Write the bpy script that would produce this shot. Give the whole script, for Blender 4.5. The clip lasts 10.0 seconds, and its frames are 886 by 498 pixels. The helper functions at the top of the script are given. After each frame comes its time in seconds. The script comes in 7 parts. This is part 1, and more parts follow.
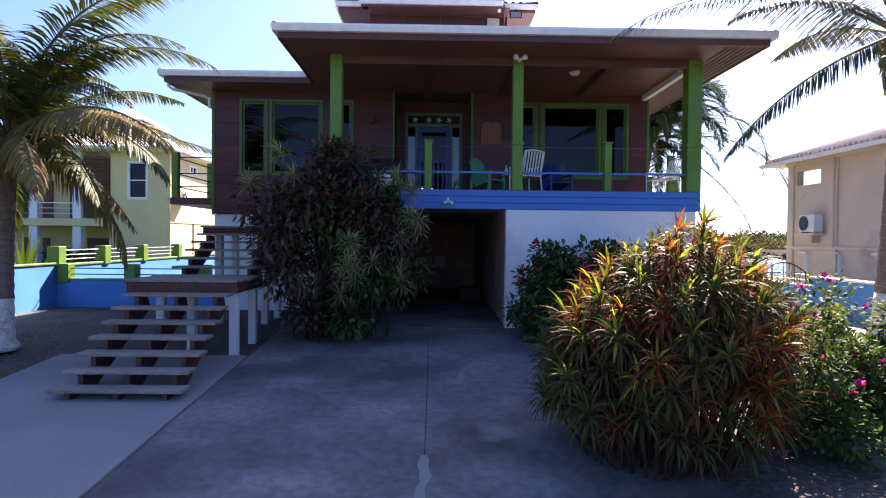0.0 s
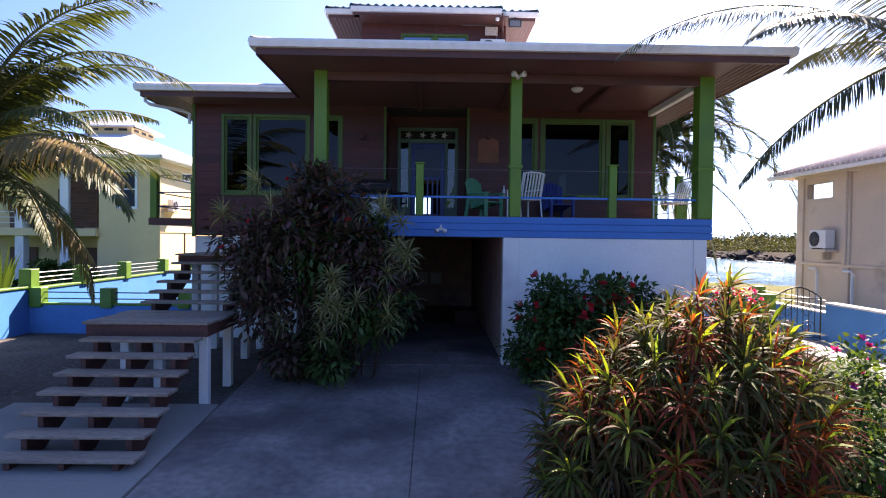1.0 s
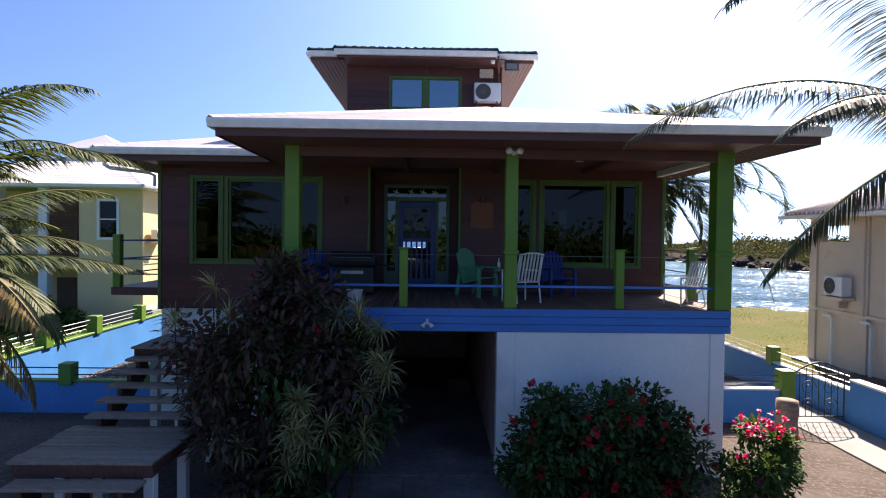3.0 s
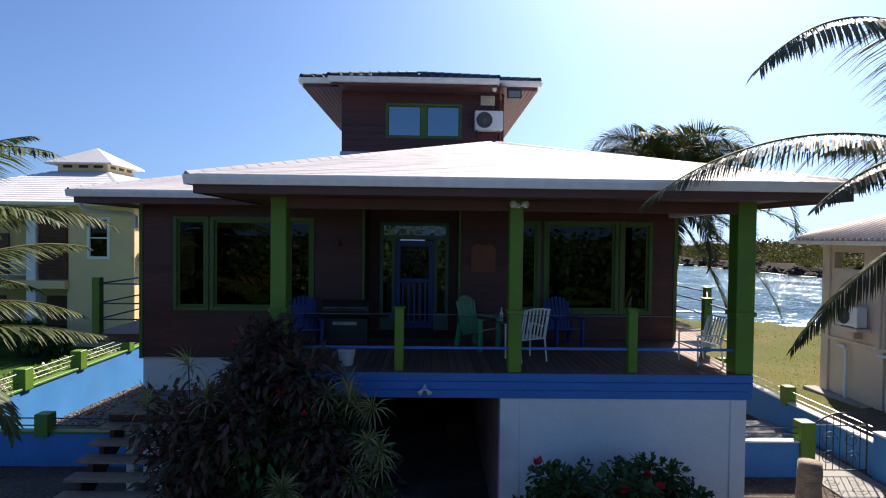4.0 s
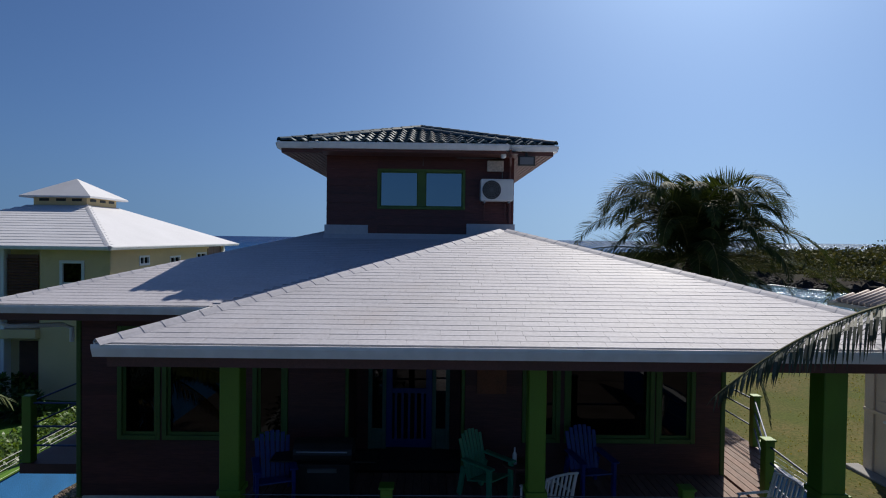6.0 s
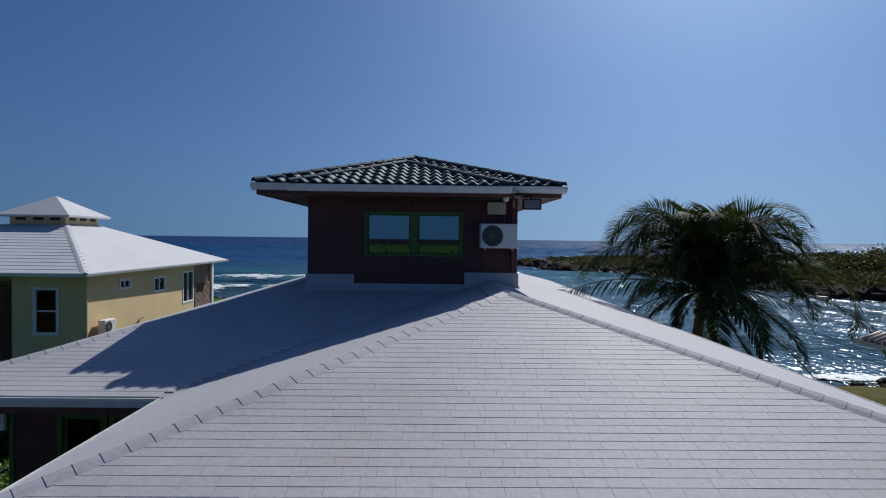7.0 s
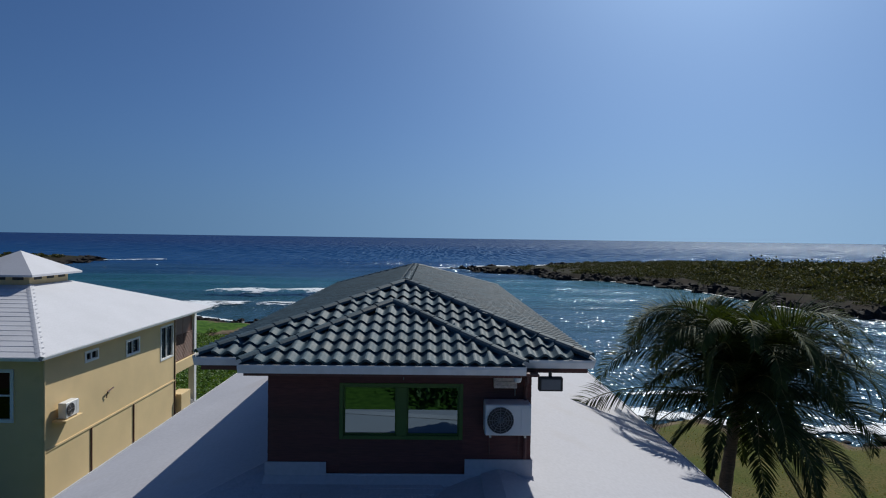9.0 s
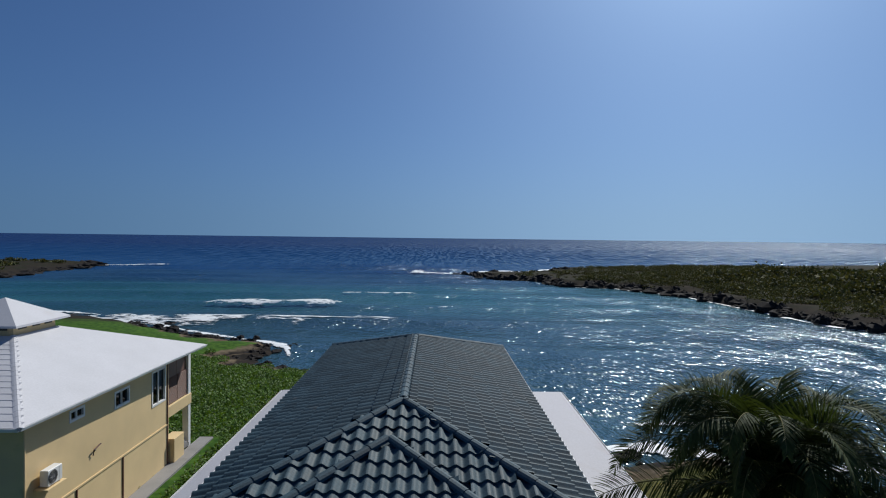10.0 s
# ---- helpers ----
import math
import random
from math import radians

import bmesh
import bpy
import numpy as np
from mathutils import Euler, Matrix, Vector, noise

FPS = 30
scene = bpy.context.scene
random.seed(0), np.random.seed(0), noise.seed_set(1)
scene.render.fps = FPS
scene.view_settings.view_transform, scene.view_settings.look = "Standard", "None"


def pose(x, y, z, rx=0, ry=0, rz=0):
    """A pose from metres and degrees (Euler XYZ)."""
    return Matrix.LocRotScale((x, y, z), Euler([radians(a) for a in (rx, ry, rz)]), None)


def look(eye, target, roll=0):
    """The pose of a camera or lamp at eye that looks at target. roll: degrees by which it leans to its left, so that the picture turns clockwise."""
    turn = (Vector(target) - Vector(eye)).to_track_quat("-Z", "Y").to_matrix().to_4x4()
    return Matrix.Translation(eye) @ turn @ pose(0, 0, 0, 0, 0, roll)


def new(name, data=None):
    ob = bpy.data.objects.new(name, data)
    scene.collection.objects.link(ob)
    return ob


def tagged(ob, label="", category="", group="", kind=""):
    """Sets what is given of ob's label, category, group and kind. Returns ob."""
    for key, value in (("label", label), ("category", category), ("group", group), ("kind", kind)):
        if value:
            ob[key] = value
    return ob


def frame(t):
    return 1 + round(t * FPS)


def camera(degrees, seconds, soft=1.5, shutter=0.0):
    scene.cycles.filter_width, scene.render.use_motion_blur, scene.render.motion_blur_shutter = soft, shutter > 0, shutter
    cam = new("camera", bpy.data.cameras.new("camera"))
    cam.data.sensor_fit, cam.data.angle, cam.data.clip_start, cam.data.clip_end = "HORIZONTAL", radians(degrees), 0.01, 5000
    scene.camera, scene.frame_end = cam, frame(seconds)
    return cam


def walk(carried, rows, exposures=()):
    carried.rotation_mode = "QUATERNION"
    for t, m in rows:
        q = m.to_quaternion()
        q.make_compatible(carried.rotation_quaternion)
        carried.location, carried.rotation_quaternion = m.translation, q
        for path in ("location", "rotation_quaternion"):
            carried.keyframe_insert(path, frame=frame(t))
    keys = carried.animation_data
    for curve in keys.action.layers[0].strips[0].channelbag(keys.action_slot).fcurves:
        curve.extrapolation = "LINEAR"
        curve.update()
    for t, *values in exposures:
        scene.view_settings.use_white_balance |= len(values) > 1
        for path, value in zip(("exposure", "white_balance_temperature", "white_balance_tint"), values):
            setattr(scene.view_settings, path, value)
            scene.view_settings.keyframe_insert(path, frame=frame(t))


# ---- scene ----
cam = camera(76.0, 10.0, soft=1.1)
PATH = [
    (0, (0.269, 0.269, 1.873), (0.303, 2.269, 1.837), 0.6),
    (0.5, (0.394, 0.711, 2.154), (0.422, 2.711, 2.119), 0.6),
    (1, (0.438, 1.11, 2.474), (0.47, 3.11, 2.436), 0.7),
    (1.5, (0.493, 1.446, 2.806), (0.527, 3.445, 2.769), 0.6),
    (2, (0.542, 1.746, 3.217), (0.576, 3.746, 3.181), 0.7),
    (2.5, (0.622, 2.026, 3.674), (0.656, 4.025, 3.635), 0.7),
    (4, (0.678, 3.098, 5.101), (0.713, 5.097, 5.057), 0.7),
    (4.5, (0.682, 3.559, 5.584), (0.714, 5.558, 5.541), 0.6),
    (5, (0.667, 4.081, 6.075), (0.701, 6.08, 6.033), 0.6),
    (5.5, (0.692, 4.665, 6.555), (0.723, 6.664, 6.516), 0.6),
    (5.7, (0.697, 4.864, 6.747), (0.725, 6.864, 6.708), 0.7),
    (6.8, (0.769, 6.339, 7.982), (0.806, 8.338, 7.939), 0.8),
    (7, (0.777, 6.63, 8.137), (0.814, 8.629, 8.098), 0.7),
    (7.5, (0.826, 7.311, 8.739), (0.863, 9.31, 8.699), 0.7),
    (8, (0.861, 7.931, 9.444), (0.897, 9.93, 9.402), 0.7),
    (8.5, (0.876, 8.564, 10.223), (0.912, 10.564, 10.183), 0.7),
    (9, (0.863, 9.108, 11.119), (0.901, 11.107, 11.076), 0.8),
    (9.5, (0.907, 9.77, 12.244), (0.935, 11.77, 12.2), 0.7),
    (10, (0.869, 10.363, 13.293), (0.899, 12.363, 13.249), 0.7),
]
walk(cam, [(t, look(eye, target, roll)) for t, eye, target, roll in PATH],
     exposures=[(0, 2.55, 7500, 30), (2.5, 1.98, 7500, 24), (4.0, 1.36, 7300, 14), (4.5, 1.12, 7200, 12), (5.5, 0.55, 6950, 11), (7, -0.2, 6200, 9), (10, -0.13, 6300, 8)])

# ---- world and sun ----
SUN_AZ, SUN_EL = 27.5, 42.0          # degrees to the right of +y, above the horizon
world = bpy.data.worlds.new("sky")
scene.world = world
world.use_nodes = True
wn = world.node_tree
bg = wn.nodes["Background"]
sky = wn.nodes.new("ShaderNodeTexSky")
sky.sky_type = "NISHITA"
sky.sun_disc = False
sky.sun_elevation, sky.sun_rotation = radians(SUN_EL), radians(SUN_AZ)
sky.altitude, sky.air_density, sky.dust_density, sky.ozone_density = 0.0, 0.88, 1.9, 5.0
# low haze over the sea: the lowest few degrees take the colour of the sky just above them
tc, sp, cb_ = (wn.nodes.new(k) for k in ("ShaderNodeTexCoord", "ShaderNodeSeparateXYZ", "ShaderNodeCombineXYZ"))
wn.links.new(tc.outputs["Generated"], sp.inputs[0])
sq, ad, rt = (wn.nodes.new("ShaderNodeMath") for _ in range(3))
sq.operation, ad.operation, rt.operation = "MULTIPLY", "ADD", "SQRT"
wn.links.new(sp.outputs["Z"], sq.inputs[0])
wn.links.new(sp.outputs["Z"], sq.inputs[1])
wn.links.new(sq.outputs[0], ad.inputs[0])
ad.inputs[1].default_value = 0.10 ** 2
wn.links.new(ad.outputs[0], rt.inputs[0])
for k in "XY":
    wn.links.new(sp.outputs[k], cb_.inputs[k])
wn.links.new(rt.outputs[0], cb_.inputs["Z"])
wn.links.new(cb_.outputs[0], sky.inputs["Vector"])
tint = wn.nodes.new("ShaderNodeMix")          # clear tropical air: a little bluer than the model's
tint.data_type, tint.blend_type = "RGBA", "MULTIPLY"
tint.inputs["Factor"].default_value = 1.0
tint.inputs["B"].default_value = (0.63, 0.89, 1.20, 1)
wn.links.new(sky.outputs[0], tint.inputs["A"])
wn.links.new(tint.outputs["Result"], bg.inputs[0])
bg.inputs[1].default_value = 0.055
sun = new("sun", bpy.data.lights.new("sun", "SUN"))
sun.data.energy, sun.data.angle, sun.data.color = 4.2, radians(0.5), (1.0, 0.95, 0.87)
_a, _e = radians(SUN_AZ), radians(SUN_EL)
SUN_WAY = Vector((math.sin(_a) * math.cos(_e), math.cos(_a) * math.cos(_e), math.sin(_e)))
sun.matrix_world = look(SUN_WAY * 50, (0, 0, 0))

# ---- materials ----
def mat(name, base, rough=0.6, metal=0.0, var=0.15, scale=3.0, grain=0.0, gscale=40.0, bump=0.0,
        stretch=(1, 1, 1), island=0.0, obj=0.0, second=None, stain=None, stain_scale=0.7, stain_cut=0.55, spec=0.5,
        coat=0.0, sub=0.0, pale=None, pale_scale=1.6, pale_cut=0.6):
    """Principled surface: two scales of noise on the colour, relief, and a shift per piece."""
    m = bpy.data.materials.new(name)
    m.use_nodes = True
    nt = m.node_tree
    N, L = nt.nodes, nt.links
    b = N["Principled BSDF"]
    b.inputs["Roughness"].default_value, b.inputs["Metallic"].default_value = rough, metal
    b.inputs["Specular IOR Level"].default_value = spec
    b.inputs["Coat Weight"].default_value = coat
    co = N.new("ShaderNodeNewGeometry")
    mp = N.new("ShaderNodeMapping")
    mp.inputs["Scale"].default_value = stretch
    L.new(co.outputs["Position"], mp.inputs["Vector"])

    def tex(s, d=4):
        t = N.new("ShaderNodeTexNoise")
        t.inputs["Scale"].default_value, t.inputs["Detail"].default_value = s, d
        L.new(mp.outputs[0], t.inputs["Vector"])
        return t.outputs["Fac"]

    def mixc(fac, a, c, kind="MIX"):
        x = N.new("ShaderNodeMix")
        x.data_type, x.blend_type = "RGBA", kind
        for socket, v in ((x.inputs["Factor"], fac), (x.inputs["A"], a), (x.inputs["B"], c)):
            if isinstance(v, bpy.types.NodeSocket):
                L.new(v, socket)
            else:
                socket.default_value = v if isinstance(v, (int, float)) else (*v[:3], 1)
        return x.outputs["Result"]

    def ramp(v, lo, hi, a=0.0, c=1.0):
        r = N.new("ShaderNodeMapRange")
        L.new(v, r.inputs["Value"])
        for i, q in enumerate((lo, hi, a, c)):
            r.inputs[i + 1].default_value = q
        return r.outputs[0]

    col = base
    big = tex(scale)
    lo = tuple(max(0, c * (1 - var)) for c in base)
    hi = tuple(min(1, c * (1 + var)) for c in base)
    col = mixc(ramp(big, 0.3, 0.7), lo, hi)
    if second:
        if island:
            rnd = co.outputs["Random Per Island"]
        else:
            oi = N.new("ShaderNodeObjectInfo")
            rnd = oi.outputs["Random"]
        col = mixc(rnd, col, second)
    if island or obj:
        if island:
            r0 = co.outputs["Random Per Island"]
            k = island
        else:
            oi = N.new("ShaderNodeObjectInfo")
            r0, k = oi.outputs["Random"], obj
        wn_ = N.new("ShaderNodeTexWhiteNoise")
        wn_.noise_dimensions = "1D"
        L.new(r0, wn_.inputs["W"])
        col = mixc(1.0, col, mixc(wn_.outputs["Value"], (1 - k,) * 3, (1 + k,) * 3), "MULTIPLY")
    if grain:
        col = mixc(1.0, col, mixc(ramp(tex(gscale, 3), 0.35, 0.65), (1 - grain,) * 3, (1 + grain * 0.5,) * 3), "MULTIPLY")
    if stain:
        col = mixc(ramp(tex(stain_scale, 6), stain_cut, stain_cut + 0.16, 0, 0.8), col, stain)
    if pale:
        col = mixc(ramp(tex(pale_scale, 7), pale_cut, pale_cut + 0.10, 0, 0.75), col, pale)
    if isinstance(col, bpy.types.NodeSocket):
        L.new(col, b.inputs["Base Color"])
    L.new(ramp(big, 0.2, 0.8, max(0, rough - 0.08), min(1, rough + 0.08)), b.inputs["Roughness"])
    if bump:
        bp = N.new("ShaderNodeBump")
        bp.inputs["Strength"].default_value, bp.inputs["Distance"].default_value = bump, 0.02
        L.new(tex(gscale, 5), bp.inputs["Height"])
        L.new(bp.outputs[0], b.inputs["Normal"])
    if sub:
        tr = N.new("ShaderNodeBsdfTranslucent")
        mx = N.new("ShaderNodeMixShader")
        mx.inputs[0].default_value = sub
        if isinstance(col, bpy.types.NodeSocket):
            L.new(mixc(1.0, col, (1.5, 1.35, 0.5), "MULTIPLY"), tr.inputs[0])
        L.new(b.outputs[0], mx.inputs[1])
        L.new(tr.outputs[0], mx.inputs[2])
        L.new(mx.outputs[0], N["Material Output"].inputs[0])
    return m


def glass(name, tint, dark=0.25, ior=1.9, film=(1, 1, 1)):
    """A tinted pane: see-through, with the mirror of its two faces."""
    m = bpy.data.materials.new(name)
    m.use_nodes = True
    N, L = m.node_tree.nodes, m.node_tree.links
    N.remove(N["Principled BSDF"])
    tr, gl, fr, mx = (N.new(k) for k in ("ShaderNodeBsdfTransparent", "ShaderNodeBsdfGlossy", "ShaderNodeFresnel", "ShaderNodeMixShader"))
    tr.inputs[0].default_value = (*[c * dark for c in tint], 1)
    gl.inputs["Roughness"].default_value = 0.015
    gl.inputs["Color"].default_value = (*film, 1)
    fr.inputs["IOR"].default_value = ior
    L.new(fr.outputs[0], mx.inputs[0])
    L.new(tr.outputs[0], mx.inputs[1])
    L.new(gl.outputs[0], mx.inputs[2])
    L.new(mx.outputs[0], N["Material Output"].inputs[0])
    return m


SIDING = mat("dark_red_siding", (0.10, 0.026, 0.022), 0.55, var=0.25, scale=1.2, grain=0.25, gscale=18, stretch=(0.25, 0.25, 3), bump=0.15, obj=0.18)
SOFFIT = mat("soffit_boards", (0.15, 0.065, 0.055), 0.55, var=0.2, scale=1.5, grain=0.2, gscale=20, stretch=(3, 0.3, 1), bump=0.1)
FASCIA = mat("fascia_brown", (0.11, 0.04, 0.035), 0.55, var=0.2, grain=0.15)
GREEN = mat("lime_paint", (0.105, 0.225, 0.018), 0.5, var=0.12, scale=2, grain=0.08, gscale=50, bump=0.05, stain=(0.07, 0.15, 0.02), stain_cut=0.62)
TRIM = mat("dull_green_paint", (0.075, 0.145, 0.028), 0.55, var=0.15, scale=2, grain=0.1, gscale=50, bump=0.05, stain=(0.05, 0.10, 0.02), stain_cut=0.62)
BLUE = mat("blue_paint", (0.02, 0.18, 0.52), 0.55, var=0.10, scale=1.2, grain=0.08, gscale=30, bump=0.08, stain=(0.03, 0.15, 0.42), stain_cut=0.62)
BLUEWALL = mat("blue_wall_paint", (0.04, 0.245, 0.60), 0.7, var=0.10, scale=0.9, grain=0.1, gscale=25, bump=0.15, stain=(0.05, 0.22, 0.5), stain_cut=0.6)
WHITE = mat("white_paint", (0.78, 0.78, 0.77), 0.6, var=0.06, scale=1.0, grain=0.05, gscale=30, bump=0.06, stain=(0.5, 0.49, 0.47), stain_cut=0.66)
ROOF = mat("white_roof_coating", (0.445, 0.443, 0.475), 0.75, var=0.05, scale=0.6, grain=0.06, gscale=14, bump=0.12, stain=(0.40, 0.375, 0.375), stain_cut=0.58, stain_scale=0.5)
ROOFW = mat("bright_roof_coating", (0.58, 0.58, 0.605), 0.75, var=0.05, scale=0.6, grain=0.05, gscale=14, bump=0.1, stain=(0.52, 0.505, 0.51), stain_cut=0.6, stain_scale=0.5)
SHINGLE = mat("white_coated_shingle", (0.49, 0.477, 0.507), 0.68, spec=0.32, var=0.11, scale=0.6, grain=0.08, gscale=22, bump=0.12, obj=0.03, stain=(0.45, 0.41, 0.405), stain_cut=0.6)
GUTTER = mat("white_gutter", (0.80, 0.80, 0.80), 0.35, var=0.04, grain=0.05, gscale=6)
TILE = mat("dark_green_tile", (0.045, 0.082, 0.104), 0.64, spec=0.26, var=0.2, scale=2.5, grain=0.25, gscale=30, bump=0.1, obj=0.18, stain=(0.10, 0.11, 0.11), stain_cut=0.64, stain_scale=3.0)
TILEFAR = mat("dark_green_tile_field", (0.045, 0.082, 0.104), 0.64, spec=0.26, var=0.2, scale=2.5, grain=0.25, gscale=30, bump=0.1, island=0.18, stain=(0.10, 0.11, 0.11), stain_cut=0.64, stain_scale=3.0)
CONC = mat("driveway_concrete", (0.215, 0.19, 0.185), 0.9, spec=0.2, var=0.3, scale=0.9, grain=0.2, gscale=9, bump=0.4, stain=(0.075, 0.066, 0.068), stain_cut=0.46, stain_scale=0.42, pale=(0.26, 0.235, 0.225), pale_scale=0.8, pale_cut=0.62)
CONC2 = mat("pale_concrete", (0.26, 0.25, 0.24), 0.85, var=0.12, scale=0.8, grain=0.12, gscale=60, bump=0.2, stain=(0.19, 0.18, 0.165), stain_cut=0.58)
STEP = mat("weathered_tread", (0.28, 0.225, 0.185), 0.75, var=0.2, scale=2, grain=0.3, gscale=30, stretch=(0.3, 3, 1), bump=0.3, obj=0.12)
STEPRED = mat("oxide_red_timber", (0.11, 0.038, 0.03), 0.7, var=0.25, scale=3, grain=0.25, gscale=25, bump=0.2)
DECK = mat("deck_board", (0.20, 0.125, 0.10), 0.7, spec=0.25, var=0.2, scale=2, grain=0.25, gscale=25, stretch=(3, 0.3, 1), bump=0.15, obj=0.15)
YELLOW = mat("yellow_stucco", (0.735, 0.555, 0.30), 0.85, var=0.07, scale=0.7, grain=0.06, gscale=30, bump=0.15, stain=(0.5, 0.38, 0.17), stain_cut=0.66)
TAN = mat("tan_stucco", (0.72, 0.575, 0.44), 0.85, var=0.08, scale=0.7, grain=0.06, gscale=30, bump=0.2, stain=(0.42, 0.31, 0.23), stain_cut=0.62)
CLAY = mat("pale_clay_tile", (0.62, 0.52, 0.46), 0.7, var=0.15, scale=2, grain=0.2, gscale=20, stain=(0.35, 0.27, 0.22), stain_cut=0.58)
LOUVRE = mat("brown_louvre", (0.14, 0.06, 0.04), 0.6, var=0.2, grain=0.2)
# near-black base colour stands in for the shade of unlit rooms
DARKROOM = mat("unlit_room_dark", (0.07, 0.055, 0.05), 0.9, var=0.15)
GARAGE = mat("garage_plaster", (0.50, 0.33, 0.29), 0.9, var=0.2, stain=(0.26, 0.17, 0.15))
METAL = mat("galvanised_metal", (0.55, 0.56, 0.57), 0.35, 1.0, var=0.1)
BLACKIRON = mat("black_iron", (0.025, 0.024, 0.023), 0.5, 0.0, var=0.2)
WHITEPL = mat("white_plastic", (0.75, 0.75, 0.74), 0.4, var=0.04)
GREYPL = mat("grey_grille", (0.18, 0.18, 0.19), 0.5, var=0.1)
GREENPL = mat("green_plastic", (0.04, 0.30, 0.16), 0.4, var=0.06)
BLUEPL = mat("blue_plastic", (0.010, 0.035, 0.20), 0.4, var=0.06)
ORANGE = mat("orange_wood_sign", (0.23, 0.07, 0.03), 0.6, var=0.2, grain=0.2)
WIRE = mat("rail_cable", (0.20, 0.21, 0.22), 0.4, 0.6, var=0.1)
WIREBLUE = mat("blue_rail_cable", (0.03, 0.06, 0.16), 0.5, var=0.1)
BARK = mat("palm_bark", (0.23, 0.18, 0.14), 0.9, var=0.3, scale=5, grain=0.35, gscale=30, stretch=(1, 1, 5), bump=0.5)
LIME = mat("limewashed_bark", (0.68, 0.66, 0.62), 0.9, var=0.15, scale=5, grain=0.25, gscale=25, bump=0.4, stain=(0.3, 0.26, 0.22), stain_scale=6)
FROND = mat("palm_leaflet", (0.055, 0.07, 0.045), 0.5, spec=0.3, var=0.3, scale=1.5, island=0.25, second=(0.08, 0.092, 0.05), sub=0.13)
FRONDDARK = mat("dark_palm_leaflet", (0.030, 0.050, 0.017), 0.65, spec=0.12, var=0.3, scale=1.5, island=0.25, second=(0.05, 0.072, 0.022), sub=0.22)
FRONDLIGHT = mat("sunny_palm_leaflet", (0.055, 0.085, 0.032), 0.55, spec=0.22, var=0.3, scale=1.5, island=0.25, second=(0.085, 0.105, 0.036), sub=0.24)
FRONDDRY = mat("dry_palm_leaflet", (0.15, 0.10, 0.05), 0.6, spec=0.2, var=0.3, scale=1.5, island=0.25, second=(0.27, 0.20, 0.06), sub=0.25)
RACHIS = mat("frond_stem", (0.16, 0.15, 0.06), 0.7, spec=0.15, var=0.2)
COCO = mat("coconut_husk", (0.11, 0.15, 0.04), 0.5, var=0.3)
LEAF = mat("shrub_leaf", (0.035, 0.085, 0.022), 0.45, spec=0.28, var=0.3, scale=4, island=0.35, second=(0.06, 0.11, 0.03), sub=0.2)
LEAFLIGHT = mat("pale_shrub_leaf", (0.055, 0.115, 0.03), 0.6, spec=0.1, var=0.3, scale=4, island=0.35, second=(0.085, 0.14, 0.045), sub=0.3)
MAROON = mat("maroon_leaf", (0.125, 0.05, 0.055), 0.5, spec=0.18, var=0.3, scale=4, island=0.35, second=(0.05, 0.06, 0.028), sub=0.15)
CROTON_A = mat("croton_green_leaf", (0.062, 0.098, 0.03), 0.6, spec=0.08, var=0.4, scale=5, island=0.3, second=(0.11, 0.075, 0.04), sub=0.4)
CROTON_B = mat("croton_red_leaf", (0.20, 0.040, 0.032), 0.6, spec=0.08, var=0.4, scale=5, island=0.35, second=(0.26, 0.075, 0.022), sub=0.45)
CROTON_C = mat("croton_yellow_leaf", (0.30, 0.34, 0.04), 0.5, spec=0.2, var=0.3, scale=5, island=0.3, second=(0.12, 0.21, 0.03), sub=0.5)
VARIEG = mat("striped_leaf", (0.16, 0.17, 0.07), 0.4, var=0.4, scale=9, island=0.3, second=(0.33, 0.31, 0.14), sub=0.3)
RED = mat("red_petal", (0.70, 0.03, 0.05), 0.5, var=0.2, island=0.25, sub=0.3)
MAGENTA = mat("magenta_bract", (0.62, 0.035, 0.42), 0.5, var=0.2, island=0.25, sub=0.3)
PINK = mat("pink_petal", (0.68, 0.03, 0.20), 0.5, var=0.2, island=0.25, sub=0.3)
STEM = mat("brown_stem", (0.06, 0.042, 0.03), 0.9, spec=0.1, var=0.3)
ROCK = mat("black_reef_rock", (0.022, 0.019, 0.018), 0.9, spec=0.15, var=0.4, scale=1.0, grain=0.4, gscale=4, bump=0.5)
WOODS = mat("far_scrub_leaf", (0.044, 0.060, 0.022), 0.8, spec=0.2, var=0.55, scale=0.11, island=0.4, second=(0.135, 0.130, 0.055), sub=0.12)
COVERL = mat("glossy_cover_leaf", (0.07, 0.14, 0.03), 0.45, var=0.3, scale=1.0, island=0.35, second=(0.14, 0.22, 0.05), sub=0.3)
PEBBLE = mat("beach_pebble", (0.26, 0.21, 0.16), 0.85, spec=0.2, var=0.3, scale=6, island=0.4, second=(0.14, 0.10, 0.08))
COVER = mat("ground_cover_leaf", (0.055, 0.12, 0.016), 0.6, spec=0.25, var=0.4, scale=0.35, island=0.3, second=(0.12, 0.20, 0.032), sub=0.25)
GLASS = glass("tinted_glass", (0.7, 0.85, 0.9), 0.07, 1.31)
GLASSTOW = glass("blue_tinted_glass", (0.5, 0.75, 0.8), 0.12, 3.1, (0.66, 0.88, 1.0))

